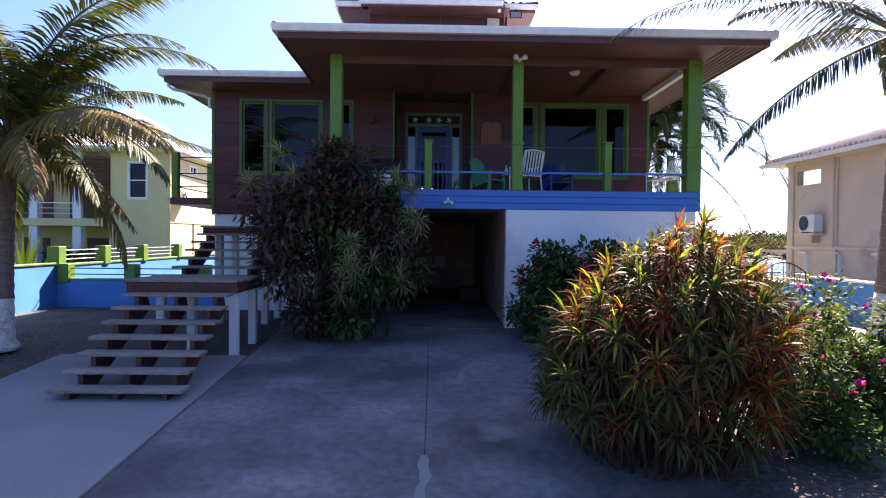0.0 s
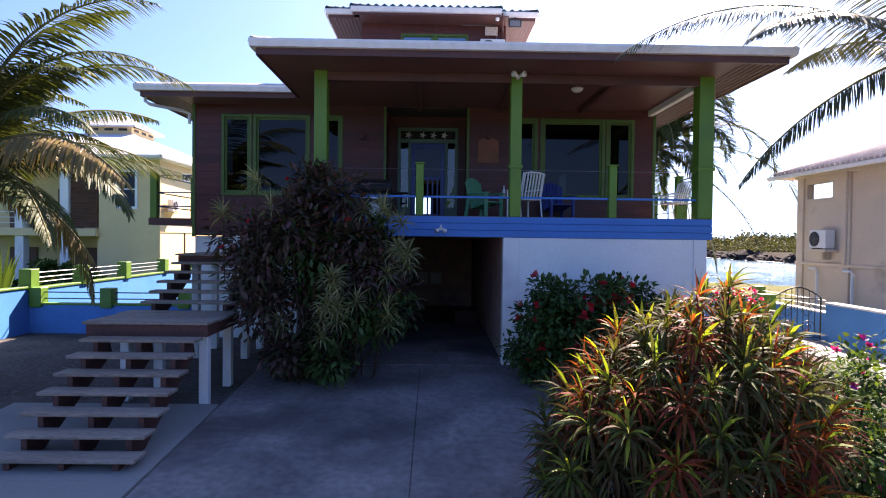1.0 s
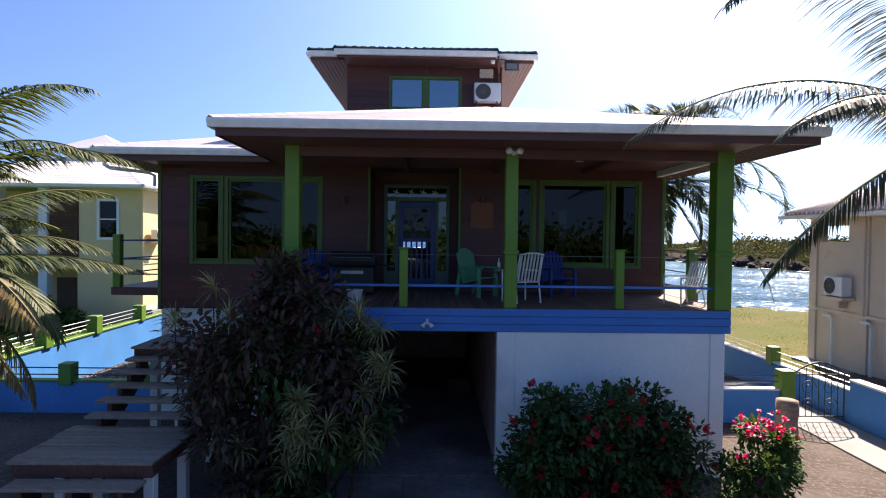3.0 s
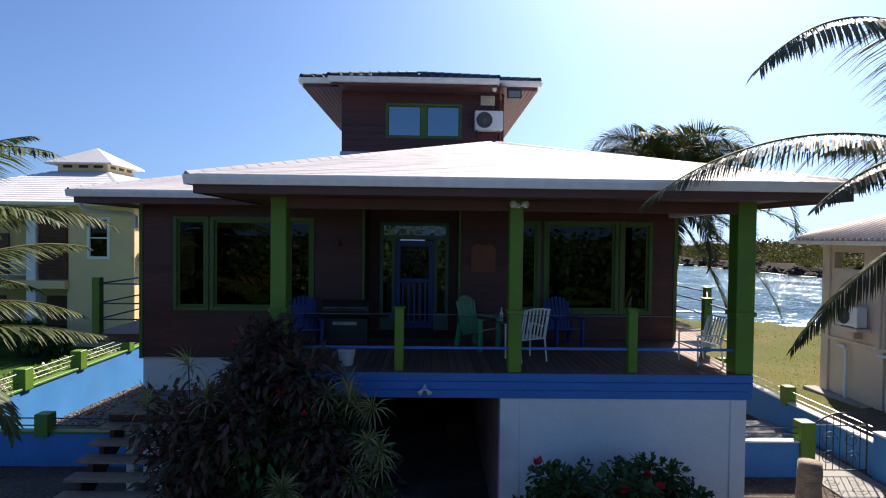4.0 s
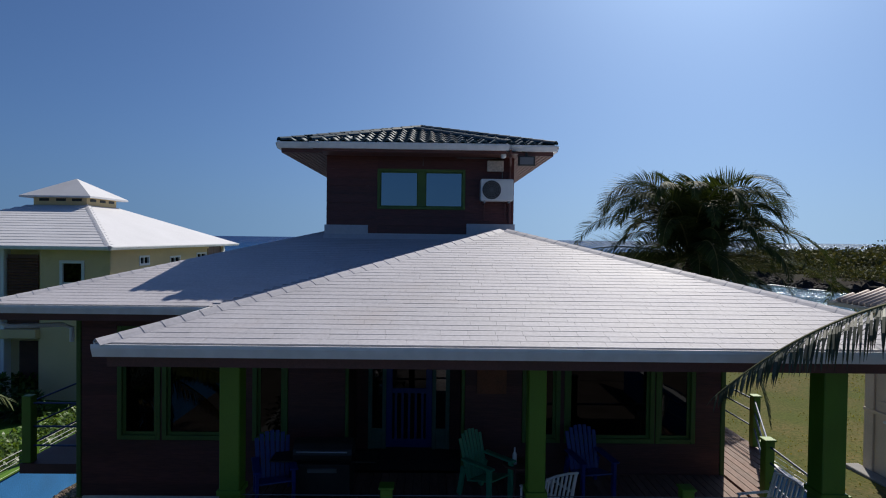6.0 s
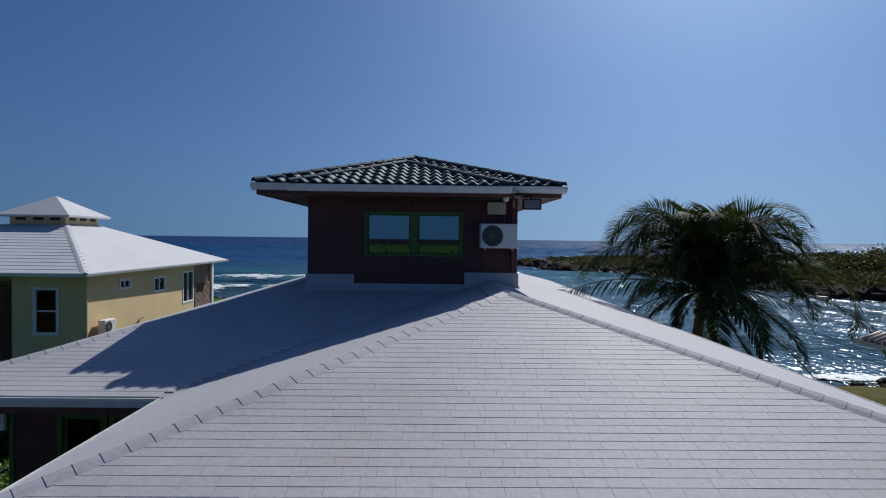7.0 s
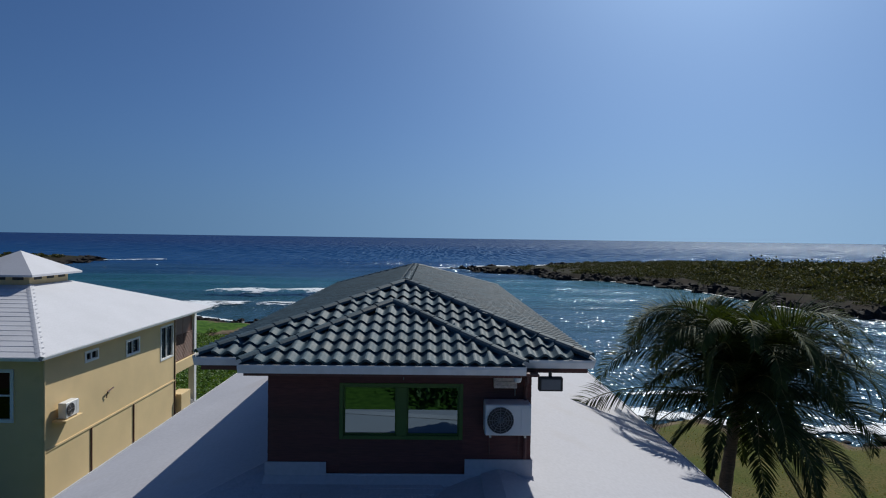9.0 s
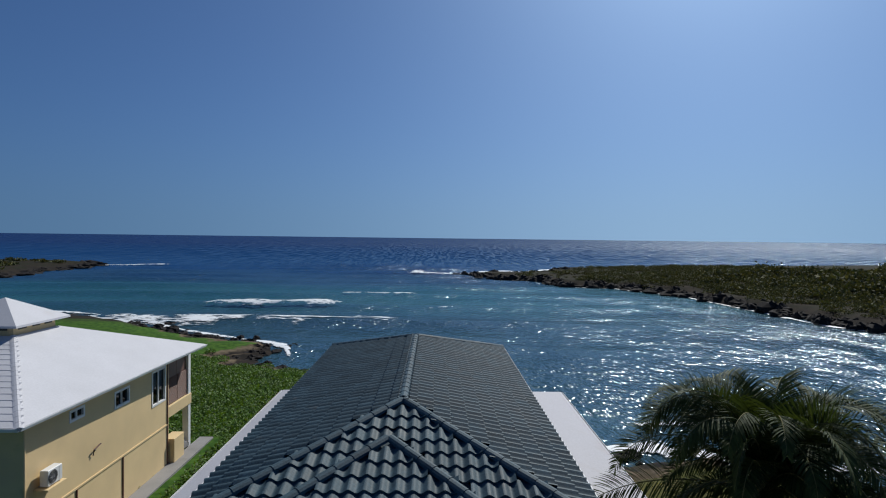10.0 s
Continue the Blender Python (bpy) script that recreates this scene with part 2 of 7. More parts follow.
# ---- builders ----
class MB:
    """Collects vertices and faces of one mesh."""

    def __init__(self):
        self.v, self.f = [], []

    def quad(self, *p):
        n = len(self.v)
        self.v += [tuple(q) for q in p]
        self.f.append(tuple(range(n, n + len(p))))
        return self

    def box(self, x0, x1, y0, y1, z0, z1, m=None):
        n = len(self.v)
        c = [(x, y, z) for z in (z0, z1) for y in (y0, y1) for x in (x0, x1)]
        if m is not None:
            c = [tuple(m @ Vector(q)) for q in c]
        self.v += c
        self.f += [tuple(n + i for i in q) for q in ((0, 2, 3, 1), (4, 5, 7, 6), (0, 1, 5, 4), (2, 6, 7, 3), (0, 4, 6, 2), (1, 3, 7, 5))]
        return self

    def prism(self, poly, down):
        """A slab: the polygon on top, thickened straight down."""
        n, k = len(self.v), len(poly)
        self.v += [tuple(p) for p in poly] + [(p[0], p[1], p[2] - down) for p in poly]
        self.f.append(tuple(range(n, n + k)))
        self.f.append(tuple(range(n + 2 * k - 1, n + k - 1, -1)))
        for i in range(k):
            j = (i + 1) % k
            self.f.append((n + i, n + k + i, n + k + j, n + j))
        return self

    def tube(self, pts, radii, sides=8, cap=True):
        pts = [Vector(p) for p in pts]
        rings = []
        for i, p in enumerate(pts):
            d = (pts[min(i + 1, len(pts) - 1)] - pts[max(i - 1, 0)]).normalized()
            ref = Vector((0, 0, 1)) if abs(d.z) < 0.9 else Vector((1, 0, 0))
            a = d.cross(ref).normalized()
            b = d.cross(a)
            r = radii[i] if isinstance(radii, (list, tuple)) else radii
            n = len(self.v)
            for k in range(sides):
                w = 2 * math.pi * k / sides
                self.v.append(tuple(p + (a * math.cos(w) + b * math.sin(w)) * r))
            rings.append(n)
        for r0, r1 in zip(rings, rings[1:]):
            for k in range(sides):
                j = (k + 1) % sides
                self.f.append((r0 + k, r0 + j, r1 + j, r1 + k))
        if cap:
            self.f.append(tuple(rings[0] + k for k in range(sides))[::-1])
            self.f.append(tuple(rings[-1] + k for k in range(sides)))
        return self

    def mesh(self, name, material, bevel=0.0, smooth=False):
        me = bpy.data.meshes.new(name)
        me.from_pydata(self.v, [], self.f)
        bm = bmesh.new()
        bm.from_mesh(me)
        if len(self.f) < 60000:
            bmesh.ops.recalc_face_normals(bm, faces=bm.faces) if bevel or len(self.f) < 4000 else None
        if bevel:
            bmesh.ops.bevel(bm, geom=list(bm.edges), offset=bevel, segments=1, affect="EDGES", clamp_overlap=True)
        bm.to_mesh(me)
        bm.free()
        if smooth:
            for p in me.polygons:
                p.use_smooth = True
        me.materials.append(material)
        return me


def part(name, mb, material, parent=None, label="", bevel=0.0, smooth=False, kind=""):
    ob = new(name, mb.mesh(name, material, bevel, smooth) if isinstance(mb, MB) else mb)
    if parent is not None:
        ob.parent = parent
    return tagged(ob, label, kind=kind)


def thing(name, label, category, at=(0, 0, 0), group="", kind=""):
    ob = new(name)
    ob.location = at
    ob.empty_display_size = 0.2
    return tagged(ob, label, category, group, kind)


def bx(name, material, parent, x0, x1, y0, y1, z0, z1, bevel=0.0, label=""):
    return part(name, MB().box(x0, x1, y0, y1, z0, z1), material, parent, label, bevel)


def lerp(a, b, t):
    return a + (b - a) * t


def wall_x(mb, x0, x1, y0, y1, z0, z1, holes, turn=False):
    """A wall along x as one skin, with rectangular openings (xa, xb, za, zb) through it."""
    xs = sorted({x0, x1, *[h[0] for h in holes], *[h[1] for h in holes]})
    zs = sorted({z0, z1, *[h[2] for h in holes], *[h[3] for h in holes]})
    full = {(i, k) for i in range(len(xs) - 1) for k in range(len(zs) - 1)
            if not any(h[0] - 1e-6 <= xs[i] and xs[i + 1] <= h[1] + 1e-6 and h[2] - 1e-6 <= zs[k] and zs[k + 1] <= h[3] + 1e-6 for h in holes)}
    seen = {}

    def at(i, s, k):
        if (i, s, k) not in seen:
            seen[i, s, k] = len(mb.v)
            p = (xs[i], y1 if s else y0, zs[k])
            mb.v.append((p[1], p[0], p[2]) if turn else p)
        return seen[i, s, k]

    for i, k in full:
        mb.f.append((at(i, 0, k), at(i + 1, 0, k), at(i + 1, 0, k + 1), at(i, 0, k + 1)))
        mb.f.append((at(i, 1, k), at(i, 1, k + 1), at(i + 1, 1, k + 1), at(i + 1, 1, k)))
        for (di, dk), (p, q) in {(-1, 0): ((i, k), (i, k + 1)), (1, 0): ((i + 1, k), (i + 1, k + 1)), (0, -1): ((i, k), (i + 1, k)), (0, 1): ((i, k + 1), (i + 1, k + 1))}.items():
            if (i + di, k + dk) not in full:
                mb.f.append((at(p[0], 0, p[1]), at(q[0], 0, q[1]), at(q[0], 1, q[1]), at(p[0], 1, p[1])))
    return mb


def wall_y(mb, y0, y1, x0, x1, z0, z1, holes):
    return wall_x(mb, y0, y1, x0, x1, z0, z1, holes, True)


# ---- land and sea ----
SEA = -1.6
SHORE = [(-900, -900), (900, -900), (900, 30), (120, 30), (70, 42), (45, 41), (31, 44), (24, 43.5), (17, 47.5), (12, 47), (5, 52), (-2, 60), (-11.5, 69),
         (-19, 73), (-22, 77), (-20, 84), (-27, 88), (-38, 95), (-61, 111), (-110, 128), (-150, 160), (-138, 198), (-147, 240), (-149, 268),
         (-170, 285), (-300, 300), (-900, 330)]
HEAD = [(130, 60), (95, 78), (77, 98), (72, 110), (71, 122), (68, 157), (56, 177), (43, 183), (36, 196), (24, 210), (11, 221), (24, 229), (45, 236),
        (64, 270), (110, 290), (200, 320), (600, 420), (900, 430), (900, 60)]


def signed(px, py, poly):
    """Distance to the outline, positive inside."""
    inside = np.zeros(px.shape, bool)
    best = np.full(px.shape, 1e9)
    for (ax, ay), (bx_, by_) in zip(poly, poly[1:] + poly[:1]):
        dx, dy = bx_ - ax, by_ - ay
        t = np.clip(((px - ax) * dx + (py - ay) * dy) / (dx * dx + dy * dy), 0, 1)
        best = np.minimum(best, np.hypot(px - ax - t * dx, py - ay - t * dy))
        if ay != by_:
            cross = ((ay > py) != (by_ > py)) & (px < (bx_ - ax) * (py - ay) / (by_ - ay) + ax)
            inside ^= cross
    return np.where(inside, best, -best)


def land_height(px, py):
    wob = 1.6 * np.sin(px * 0.31 + py * 0.17) + 1.1 * np.sin(px * 0.83 - py * 0.57) + 0.7 * np.sin(px * 1.7 + py * 1.3)
    near, head = signed(px, py, SHORE) + wob * 0.7, signed(px, py, HEAD) + wob * 1.2
    z = np.full(px.shape, -6.0)
    back = np.clip((py - 16) / 14, 0, 1)
    zn = np.minimum(np.where(near > 0, SEA + 0.22 * near + 0.3, SEA + 0.35 * near), 0.0 - 0.55 * back - 0.07 * np.clip(12.1 - py, 0, 7)
                    + 0.85 * np.clip((-7.0 - px) / 4, 0, 1) * np.clip((py - 30) / 7, 0, 1))
    zh = np.where(head > 0, np.minimum(SEA + 0.9 * head, SEA + 1.6 + 0.03 * head), SEA + 0.5 * head)
    zh = np.minimum(zh, SEA + 4.2)
    return np.maximum(np.maximum(zn, zh), -6.0), near, head


def axis(marks):
    out = []
    for (a, step), (b, _) in zip(marks, marks[1:]):
        out += list(np.arange(a, b, step))
    return np.array(out + [marks[-1][0]])


gx = axis([(-4800, 600), (-600, 60), (-180, 6), (-70, 2.0), (34, 2.5), (100, 8), (180, 30), (600, 600), (4800, 600)])
gy = axis([(-4800, 600), (-600, 100), (-60, 4), (-2, 2), (96, 4), (300, 20), (600, 600), (4800, 600)])
GX, GY = np.meshgrid(gx, gy)
GZ, _n, _h = land_height(GX, GY)
flat = (np.abs(GX) < 16) & (GY < 32)
GZ = GZ - 0.06 * (GY < 32) + np.where(flat, 0, 0.06 * np.sin(GX * 0.9) * np.sin(GY * 0.7) * (GZ > SEA))
nx, ny = len(gx), len(gy)
me = bpy.data.meshes.new("ground")
idx = np.arange(nx * ny).reshape(ny, nx)
quads = np.stack([idx[:-1, :-1], idx[:-1, 1:], idx[1:, 1:], idx[1:, :-1]], -1).reshape(-1, 4)
me.from_pydata(np.stack([GX, GY, GZ], -1).reshape(-1, 3).tolist(), [], quads.tolist())
for p in me.polygons:
    p.use_smooth = True


def ground_material():
    m = bpy.data.materials.new("soil_grass_and_sand")
    m.use_nodes = True
    N, L = m.node_tree.nodes, m.node_tree.links
    b = N["Principled BSDF"]
    b.inputs["Roughness"].default_value = 0.95
    b.inputs["Specular IOR Level"].default_value = 0.06
    geo, sep = N.new("ShaderNodeNewGeometry"), N.new("ShaderNodeSeparateXYZ")
    L.new(geo.outputs["Position"], sep.inputs[0])

    def noise_(s, d=5):
        t = N.new("ShaderNodeTexNoise")
        t.inputs["Scale"].default_value, t.inputs["Detail"].default_value = s, d
        L.new(geo.outputs["Position"], t.inputs["Vector"])
        return t.outputs["Fac"]

    def rng(v, a, c, x=0.0, y=1.0):
        r = N.new("ShaderNodeMapRange")
        L.new(v, r.inputs[0])
        for i, q in enumerate((a, c, x, y)):
            r.inputs[i + 1].default_value = q
        return r.outputs[0]

    def mth(op, a, c):
        x = N.new("ShaderNodeMath")
        x.operation = op
        for i, v in enumerate((a, c)):
            if isinstance(v, bpy.types.NodeSocket):
                L.new(v, x.inputs[i])
            else:
                x.inputs[i].default_value = v
        return x.outputs[0]

    def mix(f, a, c):
        x = N.new("ShaderNodeMix")
        x.data_type = "RGBA"
        L.new(f, x.inputs["Factor"])
        for s, v in (("A", a), ("B", c)):
            if isinstance(v, bpy.types.NodeSocket):
                L.new(v, x.inputs[s])
            else:
                x.inputs[s].default_value = (*v, 1)
        return x.outputs["Result"]

    soil = mix(rng(noise_(1.1), 0.35, 0.65), (0.084, 0.067, 0.056), (0.128, 0.106, 0.092))
    soil = mix(rng(noise_(14, 3), 0.5, 0.62), soil, (0.150, 0.128, 0.113))
    lawn = mix(rng(noise_(0.35), 0.38, 0.62), (0.098, 0.112, 0.028), (0.150, 0.118, 0.048))
    lawn = mix(rng(noise_(9, 3), 0.35, 0.7), lawn, (0.06, 0.075, 0.02))
    lush = mix(rng(noise_(1.8), 0.35, 0.65), (0.03, 0.075, 0.013), (0.07, 0.14, 0.022))
    rock = mix(rng(noise_(0.5), 0.4, 0.6), (0.018, 0.016, 0.014), (0.036, 0.029, 0.023))
    y, x = mth("ADD", sep.outputs["Y"], rng(noise_(0.6), 0, 1, -2, 2)), mth("ADD", sep.outputs["X"], rng(noise_(0.8), 0, 1, -1, 1))
    col = mix(rng(y, 20.0, 22.0), soil, lawn)
    left = mth("MULTIPLY", rng(x, -6.0, -6.6), rng(y, 29.5, 31))
    left = mth("MULTIPLY", left, rng(y, 200, 199))
    col = mix(left, col, lush)
    outer = mth("MULTIPLY", rng(x, -10.2, -10.6), rng(y, 12, 13))
    col = mix(outer, col, lush)
    col = mix(rng(y, -7, -9), col, lush)
    low = mth("ADD", sep.outputs["Z"], rng(noise_(0.9), 0, 1, -0.35, 0.35))
    shore = mix(rng(noise_(0.7), 0.4, 0.6), (0.10, 0.075, 0.048), (0.17, 0.135, 0.09))
    col = mix(rng(low, -0.70, -0.84), col, shore)
    col = mix(rng(low, -0.92, -1.10), col, rock)
    head = rng(y, 92, 99)
    col = mix(head, col, mix(rng(low, -0.6, 0.8), rock, mix(rng(noise_(0.15), 0.4, 0.6), (0.02, 0.027, 0.010), (0.035, 0.027, 0.018))))
    L.new(col, b.inputs["Base Color"])
    bp = N.new("ShaderNodeBump")
    bp.inputs["Strength"].default_value, bp.inputs["Distance"].default_value = 0.5, 0.05
    L.new(noise_(8, 6), bp.inputs["Height"])
    L.new(bp.outputs[0], b.inputs["Normal"])
    return m


me.materials.append(ground_material())
tagged(new("ground", me), "sandy soil, lawn and green ground cover running down to the shore", "ground", kind="structure")


def water_material():
    m = bpy.data.materials.new("sea_water")
    m.use_nodes = True
    N, L = m.node_tree.nodes, m.node_tree.links
    b = N["Principled BSDF"]
    geo, sep = N.new("ShaderNodeNewGeometry"), N.new("ShaderNodeSeparateXYZ")
    L.new(geo.outputs["Position"], sep.inputs[0])

    def noise_(s, d, stretch):
        mp, t = N.new("ShaderNodeMapping"), N.new("ShaderNodeTexNoise")
        mp.inputs["Scale"].default_value = stretch
        L.new(geo.outputs["Position"], mp.inputs[0])
        L.new(mp.outputs[0], t.inputs["Vector"])
        t.inputs["Scale"].default_value, t.inputs["Detail"].default_value = s, d
        return t.outputs["Fac"]

    def rng(v, a, c, x=0.0, y=1.0):
        r = N.new("ShaderNodeMapRange")
        L.new(v, r.inputs[0])
        for i, q in enumerate((a, c, x, y)):
            r.inputs[i + 1].default_value = q
        return r.outputs[0]

    def mix(f, a, c):
        x = N.new("ShaderNodeMix")
        x.data_type = "RGBA"
        L.new(f, x.inputs["Factor"])
        for s, v in (("A", a), ("B", c)):
            if isinstance(v, bpy.types.NodeSocket):
                L.new(v, x.inputs[s])
            else:
                x.inputs[s].default_value = (*v, 1)
        return x.outputs["Result"]

    def add(a, c, op="ADD"):
        x = N.new("ShaderNodeMath")
        x.operation = op
        for i, v in enumerate((a, c)):
            if isinstance(v, bpy.types.NodeSocket):
                L.new(v, x.inputs[i])
            else:
                x.inputs[i].default_value = v
        return x.outputs[0]

    depth = add(sep.outputs["Y"], rng(noise_(0.02, 3, (0.4, 1, 1)), 0, 1, -60, 60))
    shallow = mix(rng(noise_(0.05, 3, (0.5, 1, 1)), 0.35, 0.65), (0.016, 0.045, 0.070), (0.030, 0.073, 0.095))
    col = mix(rng(depth, 130, 260), shallow, (0.006, 0.040, 0.125))
    band = add(rng(depth, 105, 135), rng(depth, 165, 200, 1, 0), "MULTIPLY")
    col = mix(add(band, 0.38, "MULTIPLY"), col, (0.02, 0.135, 0.155))
    col = mix(rng(depth, 300, 900), col, (0.004, 0.022, 0.092))
    swell = noise_(0.10, 1, (0.25, 1, 1))
    chop = noise_(0.5, 1, (1.3, 1, 1))
    fine = noise_(1.1, 1, (2.2, 1, 1))
    gust = noise_(0.03, 2, (2, 1, 1))
    h = add(add(add(swell, 1.2, "MULTIPLY"), add(chop, 0.5, "MULTIPLY")), add(fine, 0.30, "MULTIPLY"))
    h = add(h, add(gust, 4.5, "MULTIPLY"))
    bp = N.new("ShaderNodeBump")
    bp.inputs["Strength"].default_value, bp.inputs["Distance"].default_value = 1.0, 1.0
    L.new(h, bp.inputs["Height"])
    # body colour under a glossy skin; waves tilt the far sea towards the eye and cut its mirror
    N.remove(b)
    df, gl, fr, mx = (N.new(k) for k in ("ShaderNodeBsdfDiffuse", "ShaderNodeBsdfGlossy", "ShaderNodeFresnel", "ShaderNodeMixShader"))
    fr.inputs["IOR"].default_value = 1.33
    gl.inputs["Color"].default_value = (0.80, 0.93, 1.0, 1)
    L.new(col, df.inputs["Color"])
    # painted sun glitter: noise streaks boost and cut the far mirror
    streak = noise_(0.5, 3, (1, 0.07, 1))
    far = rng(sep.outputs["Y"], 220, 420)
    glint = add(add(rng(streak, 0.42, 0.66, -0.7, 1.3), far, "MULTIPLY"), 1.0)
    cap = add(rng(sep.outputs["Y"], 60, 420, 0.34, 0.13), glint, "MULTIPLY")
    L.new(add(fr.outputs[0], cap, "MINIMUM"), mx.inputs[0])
    L.new(rng(sep.outputs["Y"], 60, 900, 0.115, 0.24), gl.inputs["Roughness"])
    for n_ in (gl, fr):
        L.new(bp.outputs[0], n_.inputs["Normal"])
    L.new(df.outputs[0], mx.inputs[1])
    L.new(gl.outputs[0], mx.inputs[2])
    L.new(mx.outputs[0], N["Material Output"].inputs[0])
    return m


def sea_z(x, y):
    """Height of the swell running into the bay."""
    ph = (y - 127 - 0.06 * (x + 30) + 2.5 * np.sin(x / 37.0)) * 2 * math.pi / 22
    room = np.clip((y - 70) / 30, 0, 1) * np.clip((330 - y) / 60, 0, 1) * np.clip((x + 150) / 40, 0, 1) * np.clip((60 - x) / 50, 0, 1)
    return SEA + (0.5 + 0.5 * np.cos(ph)) ** 3.5 * (0.75 + 0.35 * np.sin(x / 23.0 + y / 31.0)) * room


wx = axis([(-4900, 700), (-700, 90), (-160, 3.0), (62, 20), (402, 400), (4902, 400)])
wy = axis([(20, 10), (70, 1.4), (331.8, 40), (811.8, 400), (4811.8, 400)])
WX, WY = np.meshgrid(wx, wy)
wm = bpy.data.meshes.new("water")
wi = np.arange(WX.size).reshape(WX.shape)
wm.from_pydata(np.stack([WX, WY, sea_z(WX, WY)], -1).reshape(-1, 3).tolist(), [], np.stack([wi[:-1, :-1], wi[:-1, 1:], wi[1:, 1:], wi[1:, :-1]], -1).reshape(-1, 4).tolist())
for p in wm.polygons:
    p.use_smooth = True
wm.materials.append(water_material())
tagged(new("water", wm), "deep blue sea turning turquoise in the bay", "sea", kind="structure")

# ---- paving ----
def fall(y):
    """The yard falls gently from the house to the street."""
    return -0.07 * min(7.0, max(0.0, 12.1 - y))


def slab(name, label, material, x0, x1, y0, y1, z0, z1, joints=(), cross=()):
    """Concrete laid in bays with open joints between them."""
    t = thing(name, label, "paving", kind="structure")
    xs = [x0, *joints, x1]
    ys = [y0, *cross, y1]
    for a, b in zip(xs, xs[1:]):
        for c, d in zip(ys, ys[1:]):
            mb = MB().box(a + 0.003, b - 0.003, c + 0.003, d - 0.003, z0, z1)
            mb.v = [(x, y, z + fall(y)) for x, y, z in mb.v]
            part("bay", mb, material, t, bevel=0.006)
    return t


slab("driveway", "weathered grey concrete driveway with dark stains", CONC, -2.85, 3.1, -6.0, 12.1, -0.15, 0.0, joints=(0.2,), cross=(-2.4, 1.2, 5.1, 8.6))
slab("pavement", "pale concrete path leading to the wooden steps", CONC2, -6.0, -2.86, -6.0, 9.9, -0.15, 0.02, cross=(-3.0, 0.0, 5.1, 7.5))
slab("garden_path", "pale concrete path to the iron gate", CONC2, 8.95, 10.25, 4.0, 19.0, -0.12, -0.03, cross=(5.1, 7.5, 10.0, 12.1, 14.5, 16.8))
patch = MB()
rm = random.Random(15)
for y0_, y1_ in ((3.3, 4.3), (4.45, 5.0), (5.3, 6.2)):
    ys_ = [lerp(y0_, y1_, i / 8) for i in range(9)]
    lo_ = [(0.14 + rm.uniform(-0.03, 0.03), y, fall(y) + 0.006) for y in ys_]
    hi_ = [(0.25 + rm.uniform(-0.04, 0.04), y, fall(y) + 0.006) for y in ys_]
    for i in range(8):
        patch.prism([lo_[i], hi_[i], hi_[i + 1], lo_[i + 1]], 0.012)
part("mortar_patch", patch, CONC2, bpy.data.objects["driveway"], "pale mortar smeared along a joint")
slab("garage_floor", "grey concrete floor of the open undercroft", CONC, -2.2, 5.6, 12.1, 21.8, -0.12, 0.01, joints=(1.8,), cross=(16.5,))

# ---- the house ----
house = thing("house", "dark red timber beach house with white roof and green trim", "house")
W0, W1, WX0, WX1, WREAR = 15.2, 15.36, -5.5, 5.9, 35.6
DECKZ, EAVE = 2.91, 5.94

# base walls
bx("base_wall", WHITE, house, 2.11, 5.54, 12.19, 12.36, -0.05, 2.5, 0, "white painted masonry base wall")
bx("base_pier", WHITE, house, 1.79, 2.11, 12.165, 12.40, -0.05, 2.5, 0.008)
bx("base_pier", WHITE, house, 5.54, 5.80, 12.165, 12.40, -0.05, 2.5, 0.008)
part("base_wall", MB().box(5.62, 5.78, 12.4, WREAR, -0.6, 2.45), WHITE, house)
bx("base_wall", WHITE, house, WX0 + 0.02, -2.2, 15.26, 15.44, -0.1, 2.46, 0, "white painted masonry base wall")
bx("base_wall", WHITE, house, WX0 + 0.02, WX0 + 0.2, 15.44, WREAR, -0.7, 2.46)
for b_ in ((-2.3, -2.15, 12.5, 21.8), (-2.15, 5.62, 21.8, 21.95), (1.83, 2.0, 12.4, 21.8)):
    part("garage_wall", MB().box(*b_, -0.1, 2.56), GARAGE, house, "dim plastered undercroft wall")
for x in (0.72, 1.22):
    bx("vent_block", WHITE, house, x - 0.7 - 0.21, x - 0.7 + 0.21, 21.74, 21.8, 0.82, 1.22, 0.01)
bx("storage_box", STEPRED, house, 1.05, 1.7, 17.2, 17.9, 0.01, 0.42, 0.02)
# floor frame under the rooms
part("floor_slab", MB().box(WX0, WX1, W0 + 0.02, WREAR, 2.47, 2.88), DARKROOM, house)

# front wall with its openings
WIN_L = [(-4.80, -4.09), (-4.02, -2.66), (-2.44, -1.86)]
WIN_R = [(2.32, 2.96), (3.07, 4.64), (4.70, 5.37)]
ZS, ZT = 3.49, 5.45
holes = [(a, b, ZS, ZT) for a, b in WIN_L + WIN_R] + [(-0.80, 1.25, 2.88, 5.75)]
part("wall", wall_x(MB(), WX0, WX1, W0, W1, 2.47, 5.9, holes), SIDING, house, "dark red timber front wall")
sideL = [(16.6, 17.9, 3.7, 5.25)]
sideR = [(18.2, 19.4, 3.9, 5.25), (24, 26, 3.6, 5.3)]
part("wall", wall_y(MB(), W1, WREAR, WX0, WX0 + 0.16, 2.47, 5.9, sideL), SIDING, house)
part("wall", wall_y(MB(), W1, WREAR, WX1 - 0.16, WX1, 2.47, 5.9, sideR), SIDING, house)
part("wall", wall_x(MB(), WX0, WX1, WREAR - 0.16, WREAR, 2.47, 5.9, [(-1.2, 0.2, 3.5, 5.0), (2.0, 4.0, 3.5, 5.2)]), SIDING, house)
